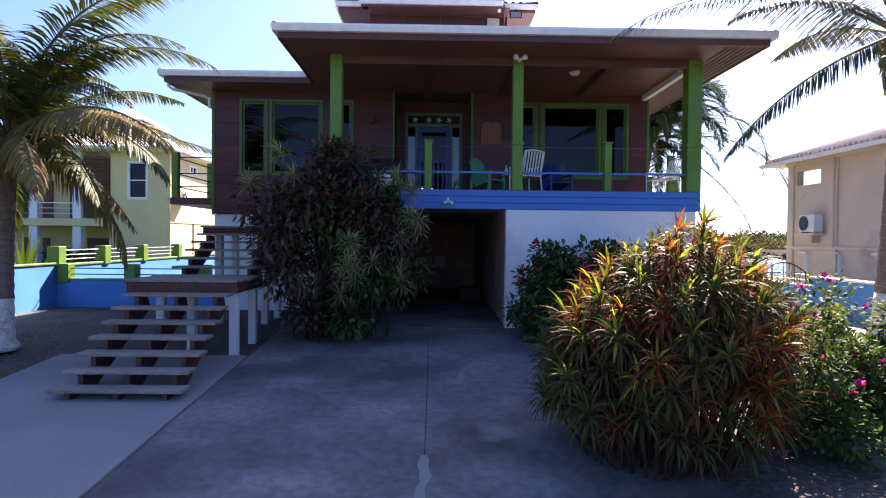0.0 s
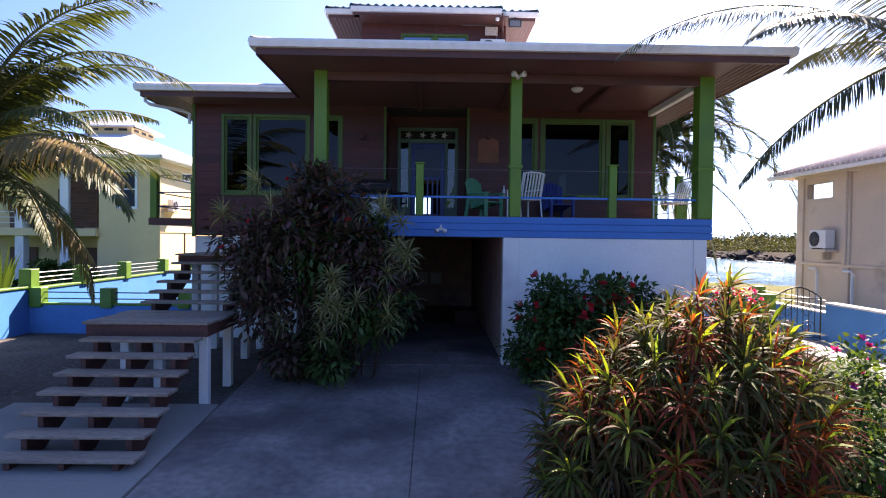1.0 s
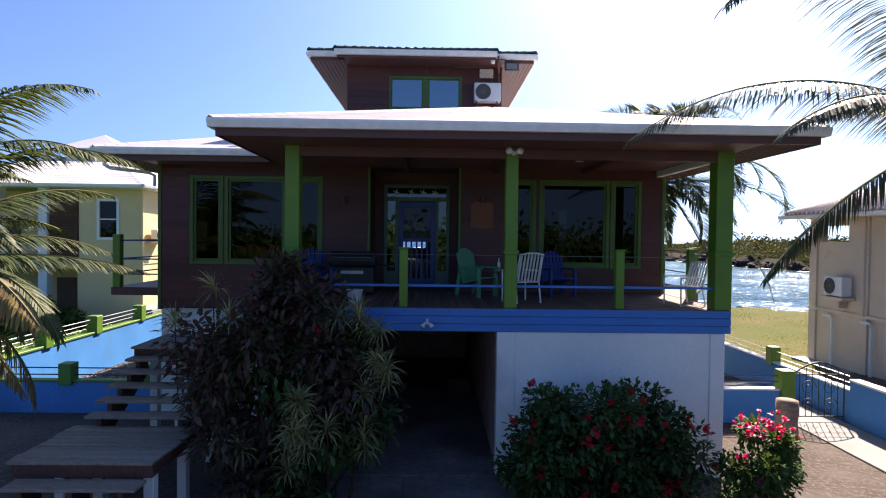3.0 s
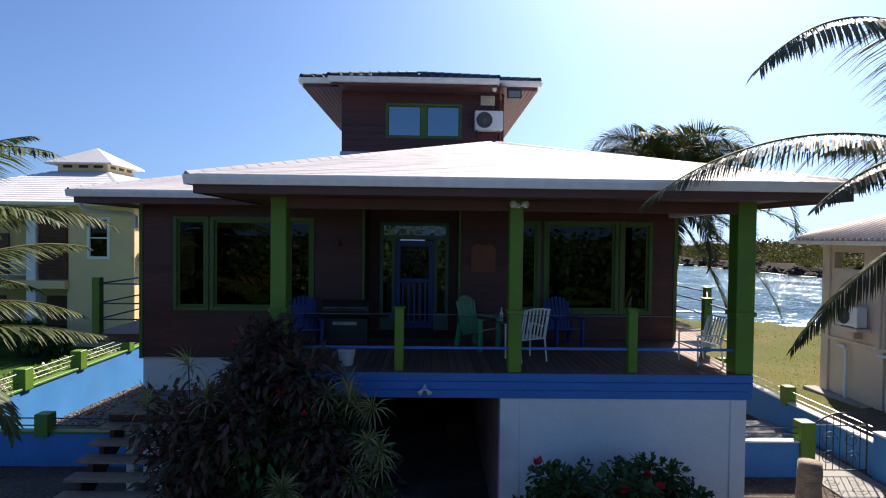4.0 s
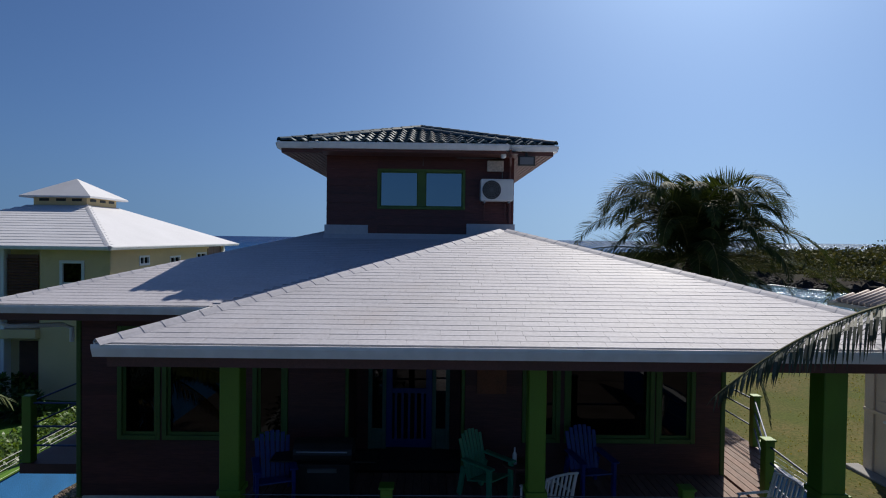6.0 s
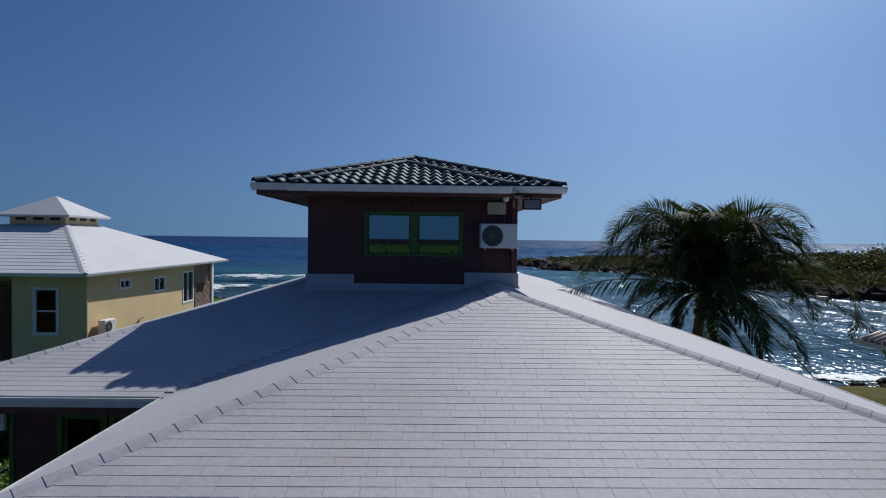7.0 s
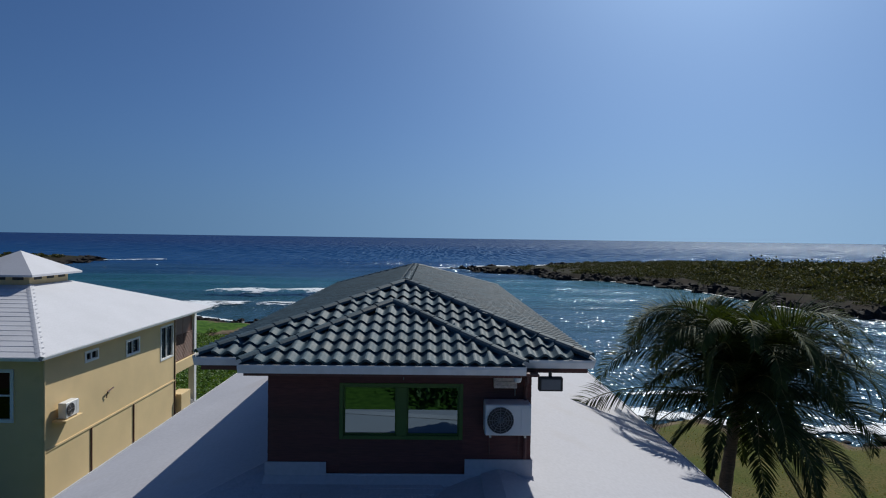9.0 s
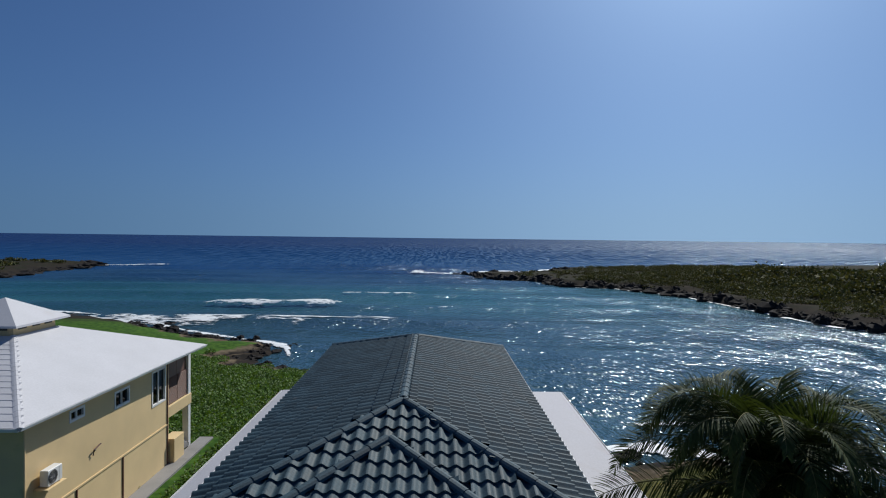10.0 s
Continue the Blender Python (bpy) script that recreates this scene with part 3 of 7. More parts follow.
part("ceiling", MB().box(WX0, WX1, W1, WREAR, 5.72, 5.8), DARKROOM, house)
# entry alcove
alc = MB()
alc.box(-0.94, -0.80, W1, 16.5, 2.88, 5.75).box(1.25, 1.39, W1, 16.5, 2.88, 5.75)
wall_x(alc, -0.80, 1.25, 16.4, 16.5, 2.88, 5.75, [(-0.56, 1.05, 2.88, 5.42)])
part("entry_wall", alc, SIDING, house, "recessed dark red entry walls")
for x in (-0.83, 1.22):
    bx("corner_trim", TRIM, house, x, x + 0.06, W0 - 0.03, W0 + 0.04, 2.92, 5.7, 0.008)
for x in (WX0 - 0.03, WX1 - 0.05):
    bx("corner_trim", TRIM, house, x, x + 0.08, W0 - 0.03, W0 + 0.05, 2.44, 5.7, 0.008)


def board_run(x0, x1, y, z0, z1, parent, h=0.195):
    """Lapped siding boards, each a piece of its own."""
    z = z0
    while z < z1 - 0.03:
        t = min(z + h, z1)
        key = (round(x1 - x0, 3), round(t - z, 3))
        if key not in BOARDS:
            w, hh = key
            BOARDS[key] = MB().quad((0, -0.024, 0), (w, -0.024, 0), (w, -0.010, hh), (0, -0.010, hh)).quad((0, -0.024, 0), (0, 0.0, 0), (w, 0.0, 0), (w, -0.024, 0)) \
                .quad((0, -0.024, 0), (0, -0.010, hh), (0, 0.0, hh), (0, 0, 0)).quad((w, -0.024, 0), (w, 0, 0), (w, 0, hh), (w, -0.010, hh)).mesh("siding_board", SIDING)
        ob = new("siding_board", BOARDS[key])
        ob.parent, ob.location = parent, (x0, y, z)
        z = t


BOARDS = {}


def window(name, x0, x1, z0, z1, y, frame_mat, glass_mat, parent, mullion=None, w=0.085, sash=0.05, deep=0.10):
    """Frame, sash and pane in an opening of a wall along x; y is the wall's outer face."""
    f = MB()
    f.box(x0 - 0.02, x0 + w, y - 0.035, y + deep, z0 - 0.02, z1 + 0.02).box(x1 - w, x1 + 0.02, y - 0.035, y + deep, z0 - 0.02, z1 + 0.02)
    f.box(x0 + w, x1 - w, y - 0.034, y + deep, z0 - 0.02, z0 + w).box(x0 + w, x1 - w, y - 0.034, y + deep, z1 - w, z1 + 0.02)
    win = part(name, f, frame_mat, parent, "lime green window frame", bevel=0.006)
    cuts = [x0 + w] + ([mullion - 0.09, mullion + 0.09] if mullion else []) + [x1 - w]
    if mullion:
        bx("mullion", frame_mat, win, mullion - 0.09, mullion + 0.09, y - 0.03, y + deep, z0 + w, z1 - w, 0.006)
    for a, b in zip(cuts[::2], cuts[1::2]):
        s = MB()
        s.box(a, a + sash, y + 0.02, y + 0.07, z0 + w, z1 - w).box(b - sash, b, y + 0.02, y + 0.07, z0 + w, z1 - w)
        s.box(a + sash, b - sash, y + 0.02, y + 0.07, z0 + w, z0 + w + sash).box(a + sash, b - sash, y + 0.02, y + 0.07, z1 - w - sash, z1 - w)
        part("sash", s, frame_mat, win)
        p = part("pane", MB().box(a + sash, b - sash, y + 0.04, y + 0.046, z0 + w + sash, z1 - w - sash), glass_mat, win)
        p.visible_shadow = False
    return win


for a, b in WIN_L + WIN_R:
    window("window", a, b, ZS, ZT, W0, TRIM, GLASS, house, w=0.06, sash=0.05)

# front door with side lights and transom
door = part("door_frame", MB().box(-0.56, -0.48, 16.34, 16.46, 2.9, 5.42).box(0.97, 1.05, 16.34, 16.46, 2.9, 5.42).box(-0.48, 0.97, 16.34, 16.46, 5.34, 5.42)
            .box(-0.48, 0.97, 16.34, 16.46, 5.02, 5.12).box(-0.28, -0.20, 16.34, 16.46, 2.9, 5.02).box(0.70, 0.78, 16.34, 16.46, 2.9, 5.02)
            .box(-0.48, -0.28, 16.36, 16.44, 2.9, 3.3).box(0.78, 0.97, 16.36, 16.44, 2.9, 3.3), mat("green_grey_door_frame", (0.10, 0.19, 0.14), 0.5, var=0.15, grain=0.1), house, "dull green door frame", bevel=0.006)
for a, b, c, d in ((-0.48, 0.97, 5.12, 5.34), (-0.48, -0.28, 3.3, 5.02), (0.78, 0.97, 3.3, 5.02)):
    g = MB().box(a, b, 16.39, 16.396, c, d)
    part("etched_pane", g, glass("frosted_glass", (0.75, 0.85, 0.85), 0.5, 1.6), door).visible_shadow = False
for i, x in enumerate((-0.28, 0.10, 0.39, 0.68)):
    dm = MB()
    for k in range(5):
        w = 2 * math.pi * k / 5
        dm.box(-0.035, 0.035, -0.004, 0.004, -0.012, 0.012, pose(x + 0.045 * math.cos(w), 16.385, 5.23 + 0.045 * math.sin(w), 0, -math.degrees(w), 0))
    part("etched_motif", dm, WHITEPL, door)
leaf = part("door_leaf", MB().box(-0.20, -0.08, 16.30, 16.345, 2.95, 5.0).box(0.58, 0.70, 16.30, 16.345, 2.95, 5.0).box(-0.08, 0.58, 16.30, 16.345, 4.86, 5.0)
            .box(-0.08, 0.58, 16.30, 16.345, 2.95, 3.12).box(-0.08, 0.58, 16.30, 16.345, 4.02, 4.12), BLUEPL, door, "bright blue screen door", bevel=0.006)
for i in range(5):
    x = -0.01 + 0.13 * i
    bx("slat", BLUEPL, leaf, x - 0.022, x + 0.022, 16.305, 16.34, 3.12, 4.02)
part("screen_pane", MB().box(-0.08, 0.58, 16.33, 16.335, 4.12, 4.86), GLASS, leaf).visible_shadow = False

# deck
deck = part("deck_beam", MB().box(-2.3, 5.88, 12.19, 12.34, 2.51, 2.905), BLUE, house, "blue painted deck edge beam")
for i in range(3):
    z = 2.505 + 0.135 * i
    bx("fascia_board", BLUE, deck, -2.3, 5.90, 12.165 - 0.004 * (i == 1), 12.188, z, z + 0.129, 0.006)
part("deck_soffit", MB().box(-2.3, 5.88, 12.35, W0, 2.55, 2.74), GARAGE, house)
part("deck_joist", MB().box(5.78, 5.9, 12.35, 15.2, 2.5, 2.86).prism([(5.9, 14.1, 2.86), (7.4, 16.6, 2.86), (7.4, 19.2, 2.86), (5.9, 19.2, 2.86)], 0.3), FASCIA, house)
floor_boards = part("deck_floor", MB().box(-2.3, 5.9, 12.2, 16.4, 2.75, 2.875).prism([(5.95, 14.2, 2.87), (7.3, 16.6, 2.87), (7.3, 19.1, 2.87), (5.95, 19.1, 2.87)], 0.05), FASCIA, house, "timber deck floor")
bm1 = MB().box(0.004, 0.136, 0, 3.02, 0, 0.032).mesh("deck_plank", DECK, 0.004)
for i in range(58):
    ob = new("deck_plank", bm1)
    ob.parent, ob.location = floor_boards, (-2.28 + 0.141 * i, 12.17, 2.88)
for i in range(9):
    x = 5.96 + 0.15 * i
    y = 14.12 + (x - 5.9) * 1.67
    part("deck_plank", MB().box(x, x + 0.14, y, 19.15, 2.873, 2.905), DECK, floor_boards, bevel=0.004)

# posts and rail
for x, w in ((-1.92, 0.25), (1.91, 0.22), (5.62, 0.30)):
    p = bx("porch_post", GREEN, house, x, x + w, 12.2, 12.2 + w, 2.912, 5.74, 0.012, "lime green porch post")
    part("post_band", MB().box(x - 0.025, x + w + 0.025, 12.175, 12.225 + w, 3.86, 3.93), GREEN, p, bevel=0.008)
RAILPOSTS = [(0.07, 12.24), (3.88, 12.24), (5.98, 14.02), (7.22, 16.55), (7.22, 18.6)]
for x, y in RAILPOSTS:
    p = bx("rail_post", GREEN, house, x, x + 0.15, y, y + 0.15, 2.913, 3.93, 0.01, "lime green rail post")
    part("post_cap", MB().box(x - 0.02, x + 0.17, y - 0.02, y + 0.17, 3.93, 3.96), GREEN, p, bevel=0.008)
for z, m, r in ((3.83, WIRE, 0.006), (3.29, BLUE, 0.022)):
    rail = MB()
    if r > 0.01:
        rail.box(-1.67, 5.62, 12.29, 12.33, z - 0.02, z + 0.02)
    else:
        rail.tube([(-1.67, 12.3, z), (5.62, 12.3, z)], r, 6)
    part("handrail" if r > 0.01 else "cable", rail, m, house, "blue rail" if r > 0.01 else "thin steel cable")
for a, b in (((5.9, 12.5), (6.05, 14.0)), ((6.1, 14.15), (7.25, 16.55)), ((7.3, 16.7), (7.3, 18.6)), ((7.25, 18.75), (5.95, 18.8))):
    for z in (3.29, 3.60, 3.85):
        part("side_rail", MB().tube([(*a, z), (*b, z)], 0.016, 6), WIREBLUE, house)

# eaves, soffits, gutters
part("downpipe", MB().tube([(-6.36, 14.55, 5.8), (-6.36, 14.56, 5.60), (-6.28, 14.62, 5.54), (-5.70, 15.08, 5.50), (-5.58, 15.14, 5.44), (-5.58, 15.14, 5.2)], 0.04, 8), WHITE, house, "white downpipe elbow")
PX0, PX1, PY = -2.82, 6.85, 11.17       # porch eave
MX0, MY, RY = -6.47, 14.32, 37.2        # main eave
soff = MB()
soff.box(PX0 + 0.1, PX1 - 0.1, PY + 0.1, W0, 5.70, 5.73)
part("soffit", soff, SOFFIT, house, "dark timber porch ceiling")
for b_ in ((MX0 + 0.1, WX0, MY + 0.1, RY - 0.1), (WX0, PX0 + 0.1, MY + 0.1, W0), (WX1, PX1 - 0.1, W0, RY - 0.1), (WX0, WX1, WREAR, RY - 0.1)):
    bx("soffit", SOFFIT, house, *b_, 5.70, 5.73, 0, "timber boarded eaves")
lath = MB()
for i in range(7):                        # cover strips along the side eaves
    x = 6.02 + i * 0.115
    lath.box(x, x + 0.018, 12.5 if x < 5.95 else 11.4, RY - 0.2, 5.686, 5.699)
    lath.box(MX0 + 0.13 + i * 0.115, MX0 + 0.148 + i * 0.115, MY + 0.2, RY - 0.2, 5.686, 5.699)
part("soffit_lath", lath, FASCIA, house, kind="stuff")
for i in range(3):
    bx("ceiling_beam", FASCIA, house, 0.0 + 2.0 * i, 0.1 + 2.0 * i, 12.4, W0, 5.6, 5.7)
bx("ceiling_beam", FASCIA, house, -1.92, 5.9, 12.22, 12.36, 5.52, 5.70, 0.008)
bx("ceiling_beam", WHITE, house, 5.72, 5.84, 12.5, W0, 5.56, 5.70, 0.008)
fas = MB()
fas.box(PX0 + 0.08, PX1 - 0.08, PY + 0.06, PY + 0.1, 5.68, 5.86).box(PX0 + 0.06, PX0 + 0.1, PY + 0.1, MY + 0.1, 5.68, 5.86).box(PX1 - 0.1, PX1 - 0.06, PY + 0.1, RY - 0.1, 5.68, 5.86)
fas.box(MX0 + 0.08, PX0, MY + 0.06, MY + 0.1, 5.68, 5.86).box(MX0 + 0.06, MX0 + 0.1, MY + 0.1, RY - 0.1, 5.68, 5.86)
part("fascia", fas, FASCIA, house, "brown fascia boards")


def gutter(parent, p, q, out, z, h=0.135, d=0.12):
    """A white box gutter from p to q, standing off towards out."""
    p, q, out = Vector((*p, 0)), Vector((*q, 0)), Vector((*out, 0))
    mb = MB()
    prof = [(0, 0), (d * 0.72, 0), (d * 0.86, h * 0.35), (d, h * 0.7), (d, h), (d - 0.015, h), (d - 0.015, h * 0.72), (d * 0.7, 0.02), (0.012, 0.02), (0.012, h), (0, h)]
    a = [tuple(p + out * x + Vector((0, 0, z + y))) for x, y in prof]
    b = [tuple(q + out * x + Vector((0, 0, z + y))) for x, y in prof]
    n0 = len(prof)
    mb.v += a + b
    for i in range(n0):
        j = (i + 1) % n0
        mb.f.append((i, j, n0 + j, n0 + i))
    mb.f.append(tuple(range(n0))[::-1])
    mb.f.append(tuple(range(n0, 2 * n0)))
    return part("gutter", mb, GUTTER, parent, "white rain gutter")


gutter(house, (PX0 - 0.02, PY + 0.06), (PX1 + 0.02, PY + 0.06), (0, -1), 5.80)
gutter(house, (PX0 + 0.06, PY + 0.06), (PX0 + 0.06, MY), (-1, 0), 5.80)
gutter(house, (PX1 - 0.06, PY + 0.06), (PX1 + 0.1, RY), (1, 0), 5.80)
gutter(house, (MX0 - 0.02, MY + 0.06), (PX0 - 0.08, MY + 0.06), (0, -1), 5.80)
gutter(house, (MX0 + 0.06, MY), (MX0 + 0.3, RY), (-1, 0), 5.80)

# roof
PITCH = 0.27
PCX = (PX0 + PX1) / 2
HALF = (PX1 - PX0) / 2
AP = (PCX, PY + HALF, EAVE + PITCH * HALF)
VAL = (PCX, MY + HALF, EAVE + PITCH * HALF)
TX0, TX1 = -1.82, 2.55
tl = TX0 + 0.15
roof = part("roof", MB().prism([(PX0, PY, EAVE), (PX0, MY, EAVE), VAL, AP], 0.05), ROOF, house, "white coated hip roof", kind="")
part("roof_slope", MB().prism([(MX0, MY, EAVE), (PX0, MY, EAVE), VAL, (tl, MY + tl - MX0, EAVE + PITCH * (tl - MX0))][::-1], 0.05), ROOF, roof)
part("roof_slope", MB().prism([(MX0, MY, EAVE), (MX0 + 0.25, RY, EAVE), (tl, RY - 4.7, EAVE + PITCH * (tl - MX0)), (tl, MY + tl - MX0, EAVE + PITCH * (tl - MX0))], 0.05), ROOF, roof)
part("roof_slope", MB().prism([(PX1, PY, EAVE), AP, (PCX, RY - 4.7, AP[2]), (PX1 + 0.15, RY, EAVE)], 0.05), ROOF, roof)
part("roof_slope", MB().prism([(MX0 + 0.25, RY, EAVE), (PX1 + 0.15, RY, EAVE), (PCX, RY - 4.7, AP[2]), (tl, RY - 4.7, AP[2])], 0.05), ROOF, roof)
front = part("shingle_slope", MB().prism([(PX0, PY, EAVE), AP, (PX1, PY, EAVE)], 0.05), ROOF, roof)
ang = math.atan(PITCH)
EXPO, SW = 0.132, 0.915


def shingle_tabs(mb, x0, x1, M=None):
    """A strip of shingle cut into tabs about 0.3 m wide."""
    n_ = max(1, round((x1 - x0) / 0.305))
    for i in range(n_):
        a, b = lerp(x0, x1, i / n_), lerp(x0, x1, (i + 1) / n_)
        mb.box(a + 0.0012, b - 0.0012, -0.010, EXPO + 0.015, 0.0, 0.013, M)
    return mb


shm = shingle_tabs(MB(), 0, SW).mesh("shingle", SHINGLE, 0)
rows = int(HALF / math.cos(ang) / EXPO)
rnd = random.Random(4)
ends = MB()
for r in range(rows):
    s = r * EXPO
    y, z = PY + s * math.cos(ang), EAVE + s * math.sin(ang)
    inset = s * math.cos(ang)
    x0, x1 = PX0 + inset + 0.05, PX1 - inset - 0.05
    if x1 - x0 < 0.3:
        break
    x = x0 + (0.45 if r % 2 else 0.05) + rnd.uniform(0, 0.4)
    M = Matrix.Translation((0, y, z)) @ Matrix.Rotation(ang - 0.022, 4, "X")
    shingle_tabs(ends, x0, x, M)
    while x + SW < x1:
        ob = new("shingle", shm)
        ob.parent = front
        ob.matrix_local = Matrix.Translation((x, 0, 0)) @ M @ Matrix.Translation((0, rnd.uniform(-0.002, 0.002), rnd.uniform(0, 0.0015)))
        x += SW
    shingle_tabs(ends, x, x1, M)
part("shingle_end", ends, SHINGLE, front, kind="stuff")
strips = MB()
for r in range(35):                       # courses on the wing's front slope
    s = r * EXPO
    y, z = MY + s * math.cos(ang), EAVE + s * math.sin(ang)
    a, b = MX0 + s * math.cos(ang) + 0.05, PX0 + s * math.cos(ang) - 0.05
    M = Matrix.Translation((0, y, z)) @ Matrix.Rotation(ang - 0.022, 4, "X")
    x = a
    w = 0.31 if r % 2 else 0.62
    while x < b:
        strips.box(x + 0.002, min(x + w, b) - 0.002, -0.012, EXPO, 0.0, 0.015, M)
        x += w
        w = 0.62
part("shingle_field", strips, SHINGLE, roof, kind="stuff")


def hip_caps(parent, p, q, material, step=0.22, w=0.26, name="hip_cap", h=0.03, lift=0.012, overlap=1.18):
    """Folded caps laid up a hip from p to q, each lapping the one below."""
    p, q = Vector(p), Vector(q)
    d = (q - p).normalized()
    side = d.cross(Vector((0, 0, 1))).normalized()
    up = side.cross(d).normalized()
    L = step * overlap
    k = name + str(round(w, 3))
    if k not in BOARDS:
        mb = MB()
        t = 0.012 if name == "ridge_tile" else 0.006
        sec = [(-w / 2, -h * 1.9), (-w * 0.25, -h * 0.8), (0, 0), (w * 0.25, -h * 0.8), (w / 2, -h * 1.9)]
        if name == "ridge_tile":
            sec = [(w / 2 * math.sin(a), w * 0.42 * (math.cos(a) - 1)) for a in (-1.5, -1.0, -0.5, 0, 0.5, 1.0, 1.5)]
        for a, b in zip(sec, sec[1:]):
            mb.quad((a[0], 0, a[1] + t), (b[0], 0, b[1] + t), (b[0], L, b[1]), (a[0], L, a[1]))
            mb.quad((a[0], 0, a[1] + t), (a[0], 0, a[1] - t), (b[0], 0, b[1] - t), (b[0], 0, b[1] + t))
        BOARDS[k] = mb.mesh(name, material)
    M = Matrix((side, d, up)).transposed().to_4x4()
    for i in range(int((q - p).length / step)):
        ob = new(name, BOARDS[k])
        ob.parent = parent
        ob.matrix_local = Matrix.Translation(p + d * step * i + up * lift) @ M


hip_caps(front, (PX0, PY, EAVE + 0.03), (AP[0], AP[1], AP[2] + 0.03), SHINGLE)
hip_caps(front, (PX1, PY, EAVE + 0.03), (AP[0], AP[1], AP[2] + 0.03), SHINGLE)
hip_caps(roof, (MX0, MY, EAVE + 0.03), (TX0, MY + TX0 - MX0, EAVE + PITCH * (TX0 - MX0) + 0.03), SHINGLE)
saddle = MB()
for k in (-1, 1):
    q = [(PCX + k * 0.30, AP[1] + 0.04, AP[2] - 0.055), (PCX, AP[1] + 0.02, AP[2] + 0.022), (PCX, 18.5, AP[2] + 0.022), (PCX + k * 0.30, 18.5, AP[2] - 0.055)]
    saddle.prism(q if k > 0 else q[::-1], 0.09)
part("ridge_cap", saddle, ROOF, roof)

# tower
TY0, TY1, TZ = 18.5, 30.4, 9.06
THOLE = (-0.62, 1.39, 7.76, 8.66)
part("tower_wall", wall_x(MB(), TX0, TX1, TY0, TY0 + 0.14, 6.9, TZ, [THOLE]), SIDING, house, "dark red timber tower wall")
part("tower_wall", MB().box(TX0, TX0 + 0.14, TY0 + 0.14, TY1, 6.9, TZ).box(TX1 - 0.14, TX1, TY0 + 0.14, TY1, 6.9, TZ).box(TX0, TX1, TY1, TY1 + 0.14, 6.9, TZ), SIDING, house)
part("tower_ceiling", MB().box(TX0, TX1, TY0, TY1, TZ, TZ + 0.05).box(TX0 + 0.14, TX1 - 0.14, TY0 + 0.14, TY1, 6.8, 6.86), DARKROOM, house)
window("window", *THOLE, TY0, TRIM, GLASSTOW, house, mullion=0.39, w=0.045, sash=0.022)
# dark sheet behind the tower panes, in place of the room's shade
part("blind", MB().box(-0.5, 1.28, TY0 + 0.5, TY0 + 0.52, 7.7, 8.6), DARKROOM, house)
board_run(TX0, THOLE[0] - 0.02, TY0, 7.3, 9.0, house)
board_run(THOLE[1] + 0.02, TX1, TY0, 7.3, 9.0, house)
board_run(THOLE[0] - 0.02, THOLE[1] + 0.02, TY0, 7.17, THOLE[2] - 0.02, house)
board_run(THOLE[0] - 0.02, THOLE[1] + 0.02, TY0, THOLE[3] + 0.02, 9.0, house)
fl = MB()
fl.box(TX0 - 0.04, -0.85, TY0 - 0.045, TY0 - 0.026, 6.95, 7.36).box(1.45, TX1 + 0.03, TY0 - 0.045, TY0 - 0.026, 6.95, 7.42).box(-0.85, 1.45, TY0 - 0.045, TY0 - 0.026, 6.95, 7.17)
fl.box(TX1 + 0.002, TX1 + 0.03, TY0 - 0.026, TY1, 6.95, 7.4).box(TX0 - 0.03, TX0 - 0.002, TY0 - 0.026, TY1, 6.95, 7.36)
fl.quad((TX0 - 0.05, TY0 - 0.2, 7.0), (TX1 + 0.05, TY0 - 0.2, 7.0), (TX1 + 0.05, TY0 - 0.04, 7.15), (TX0 - 0.05, TY0 - 0.04, 7.15))
part("flashing", fl, ROOF, house, "white coated flashing at the tower's foot")

# tower eaves
EX0, EX1, EY, ERY, EZ = -2.82, 3.43, 18.05, 31.3, 9.19
BX0, BX1, BY = -2.05, 2.32, 17.72
for b_ in ((EX0 + 0.08, TX0, EY + 0.06, ERY, 8.98, 9.01), (TX1, EX1 - 0.08, EY + 0.06, ERY, 8.98, 9.01), (TX0, TX1, BY + 0.08, TY0, 8.97, 9.0)):
    bx("tower_soffit", SOFFIT, house, *b_, 0, "boarded tower eaves")
tl_ = MB()
for i in range(8):
    for x0_, x1_ in ((EX0 + 0.1, TX0), (TX1, EX1 - 0.1)):
        x = lerp(x0_, x1_, (i + 0.5) / 8)
        tl_.box(x - 0.009, x + 0.009, EY + 0.1, ERY, 8.964, 8.979)
part("soffit_lath", tl_, FASCIA, house, kind="stuff")
tf = MB()
tf.box(EX0 + 0.06, BX0 + 0.05, EY + 0.04, EY + 0.08, 8.97, 9.14).box(BX1 - 0.05, EX1 - 0.06, EY + 0.04, EY + 0.08, 8.97, 9.14).box(BX0 + 0.06, BX1 - 0.06, BY + 0.04, BY + 0.08, 8.96, 9.10)
tf.box(EX0 + 0.04, EX0 + 0.08, EY + 0.08, ERY, 8.97, 9.14).box(EX1 - 0.08, EX1 - 0.04, EY + 0.08, ERY, 8.97, 9.14)
part("tower_fascia", tf, FASCIA, house)
gutter(house, (BX0, BY + 0.04), (BX1, BY + 0.04), (0, -1), 9.02)
gutter(house, (EX0 - 0.02, EY + 0.04), (BX0, EY + 0.04), (0, -1), 9.06)
gutter(house, (BX1, EY + 0.04), (EX1 + 0.02, EY + 0.04), (0, -1), 9.06)
gutter(house, (EX0 + 0.04, EY + 0.04), (EX0 + 0.04, ERY), (-1, 0), 9.06)
gutter(house, (EX1 - 0.04, EY + 0.04), (EX1 - 0.04, ERY), (1, 0), 9.06)

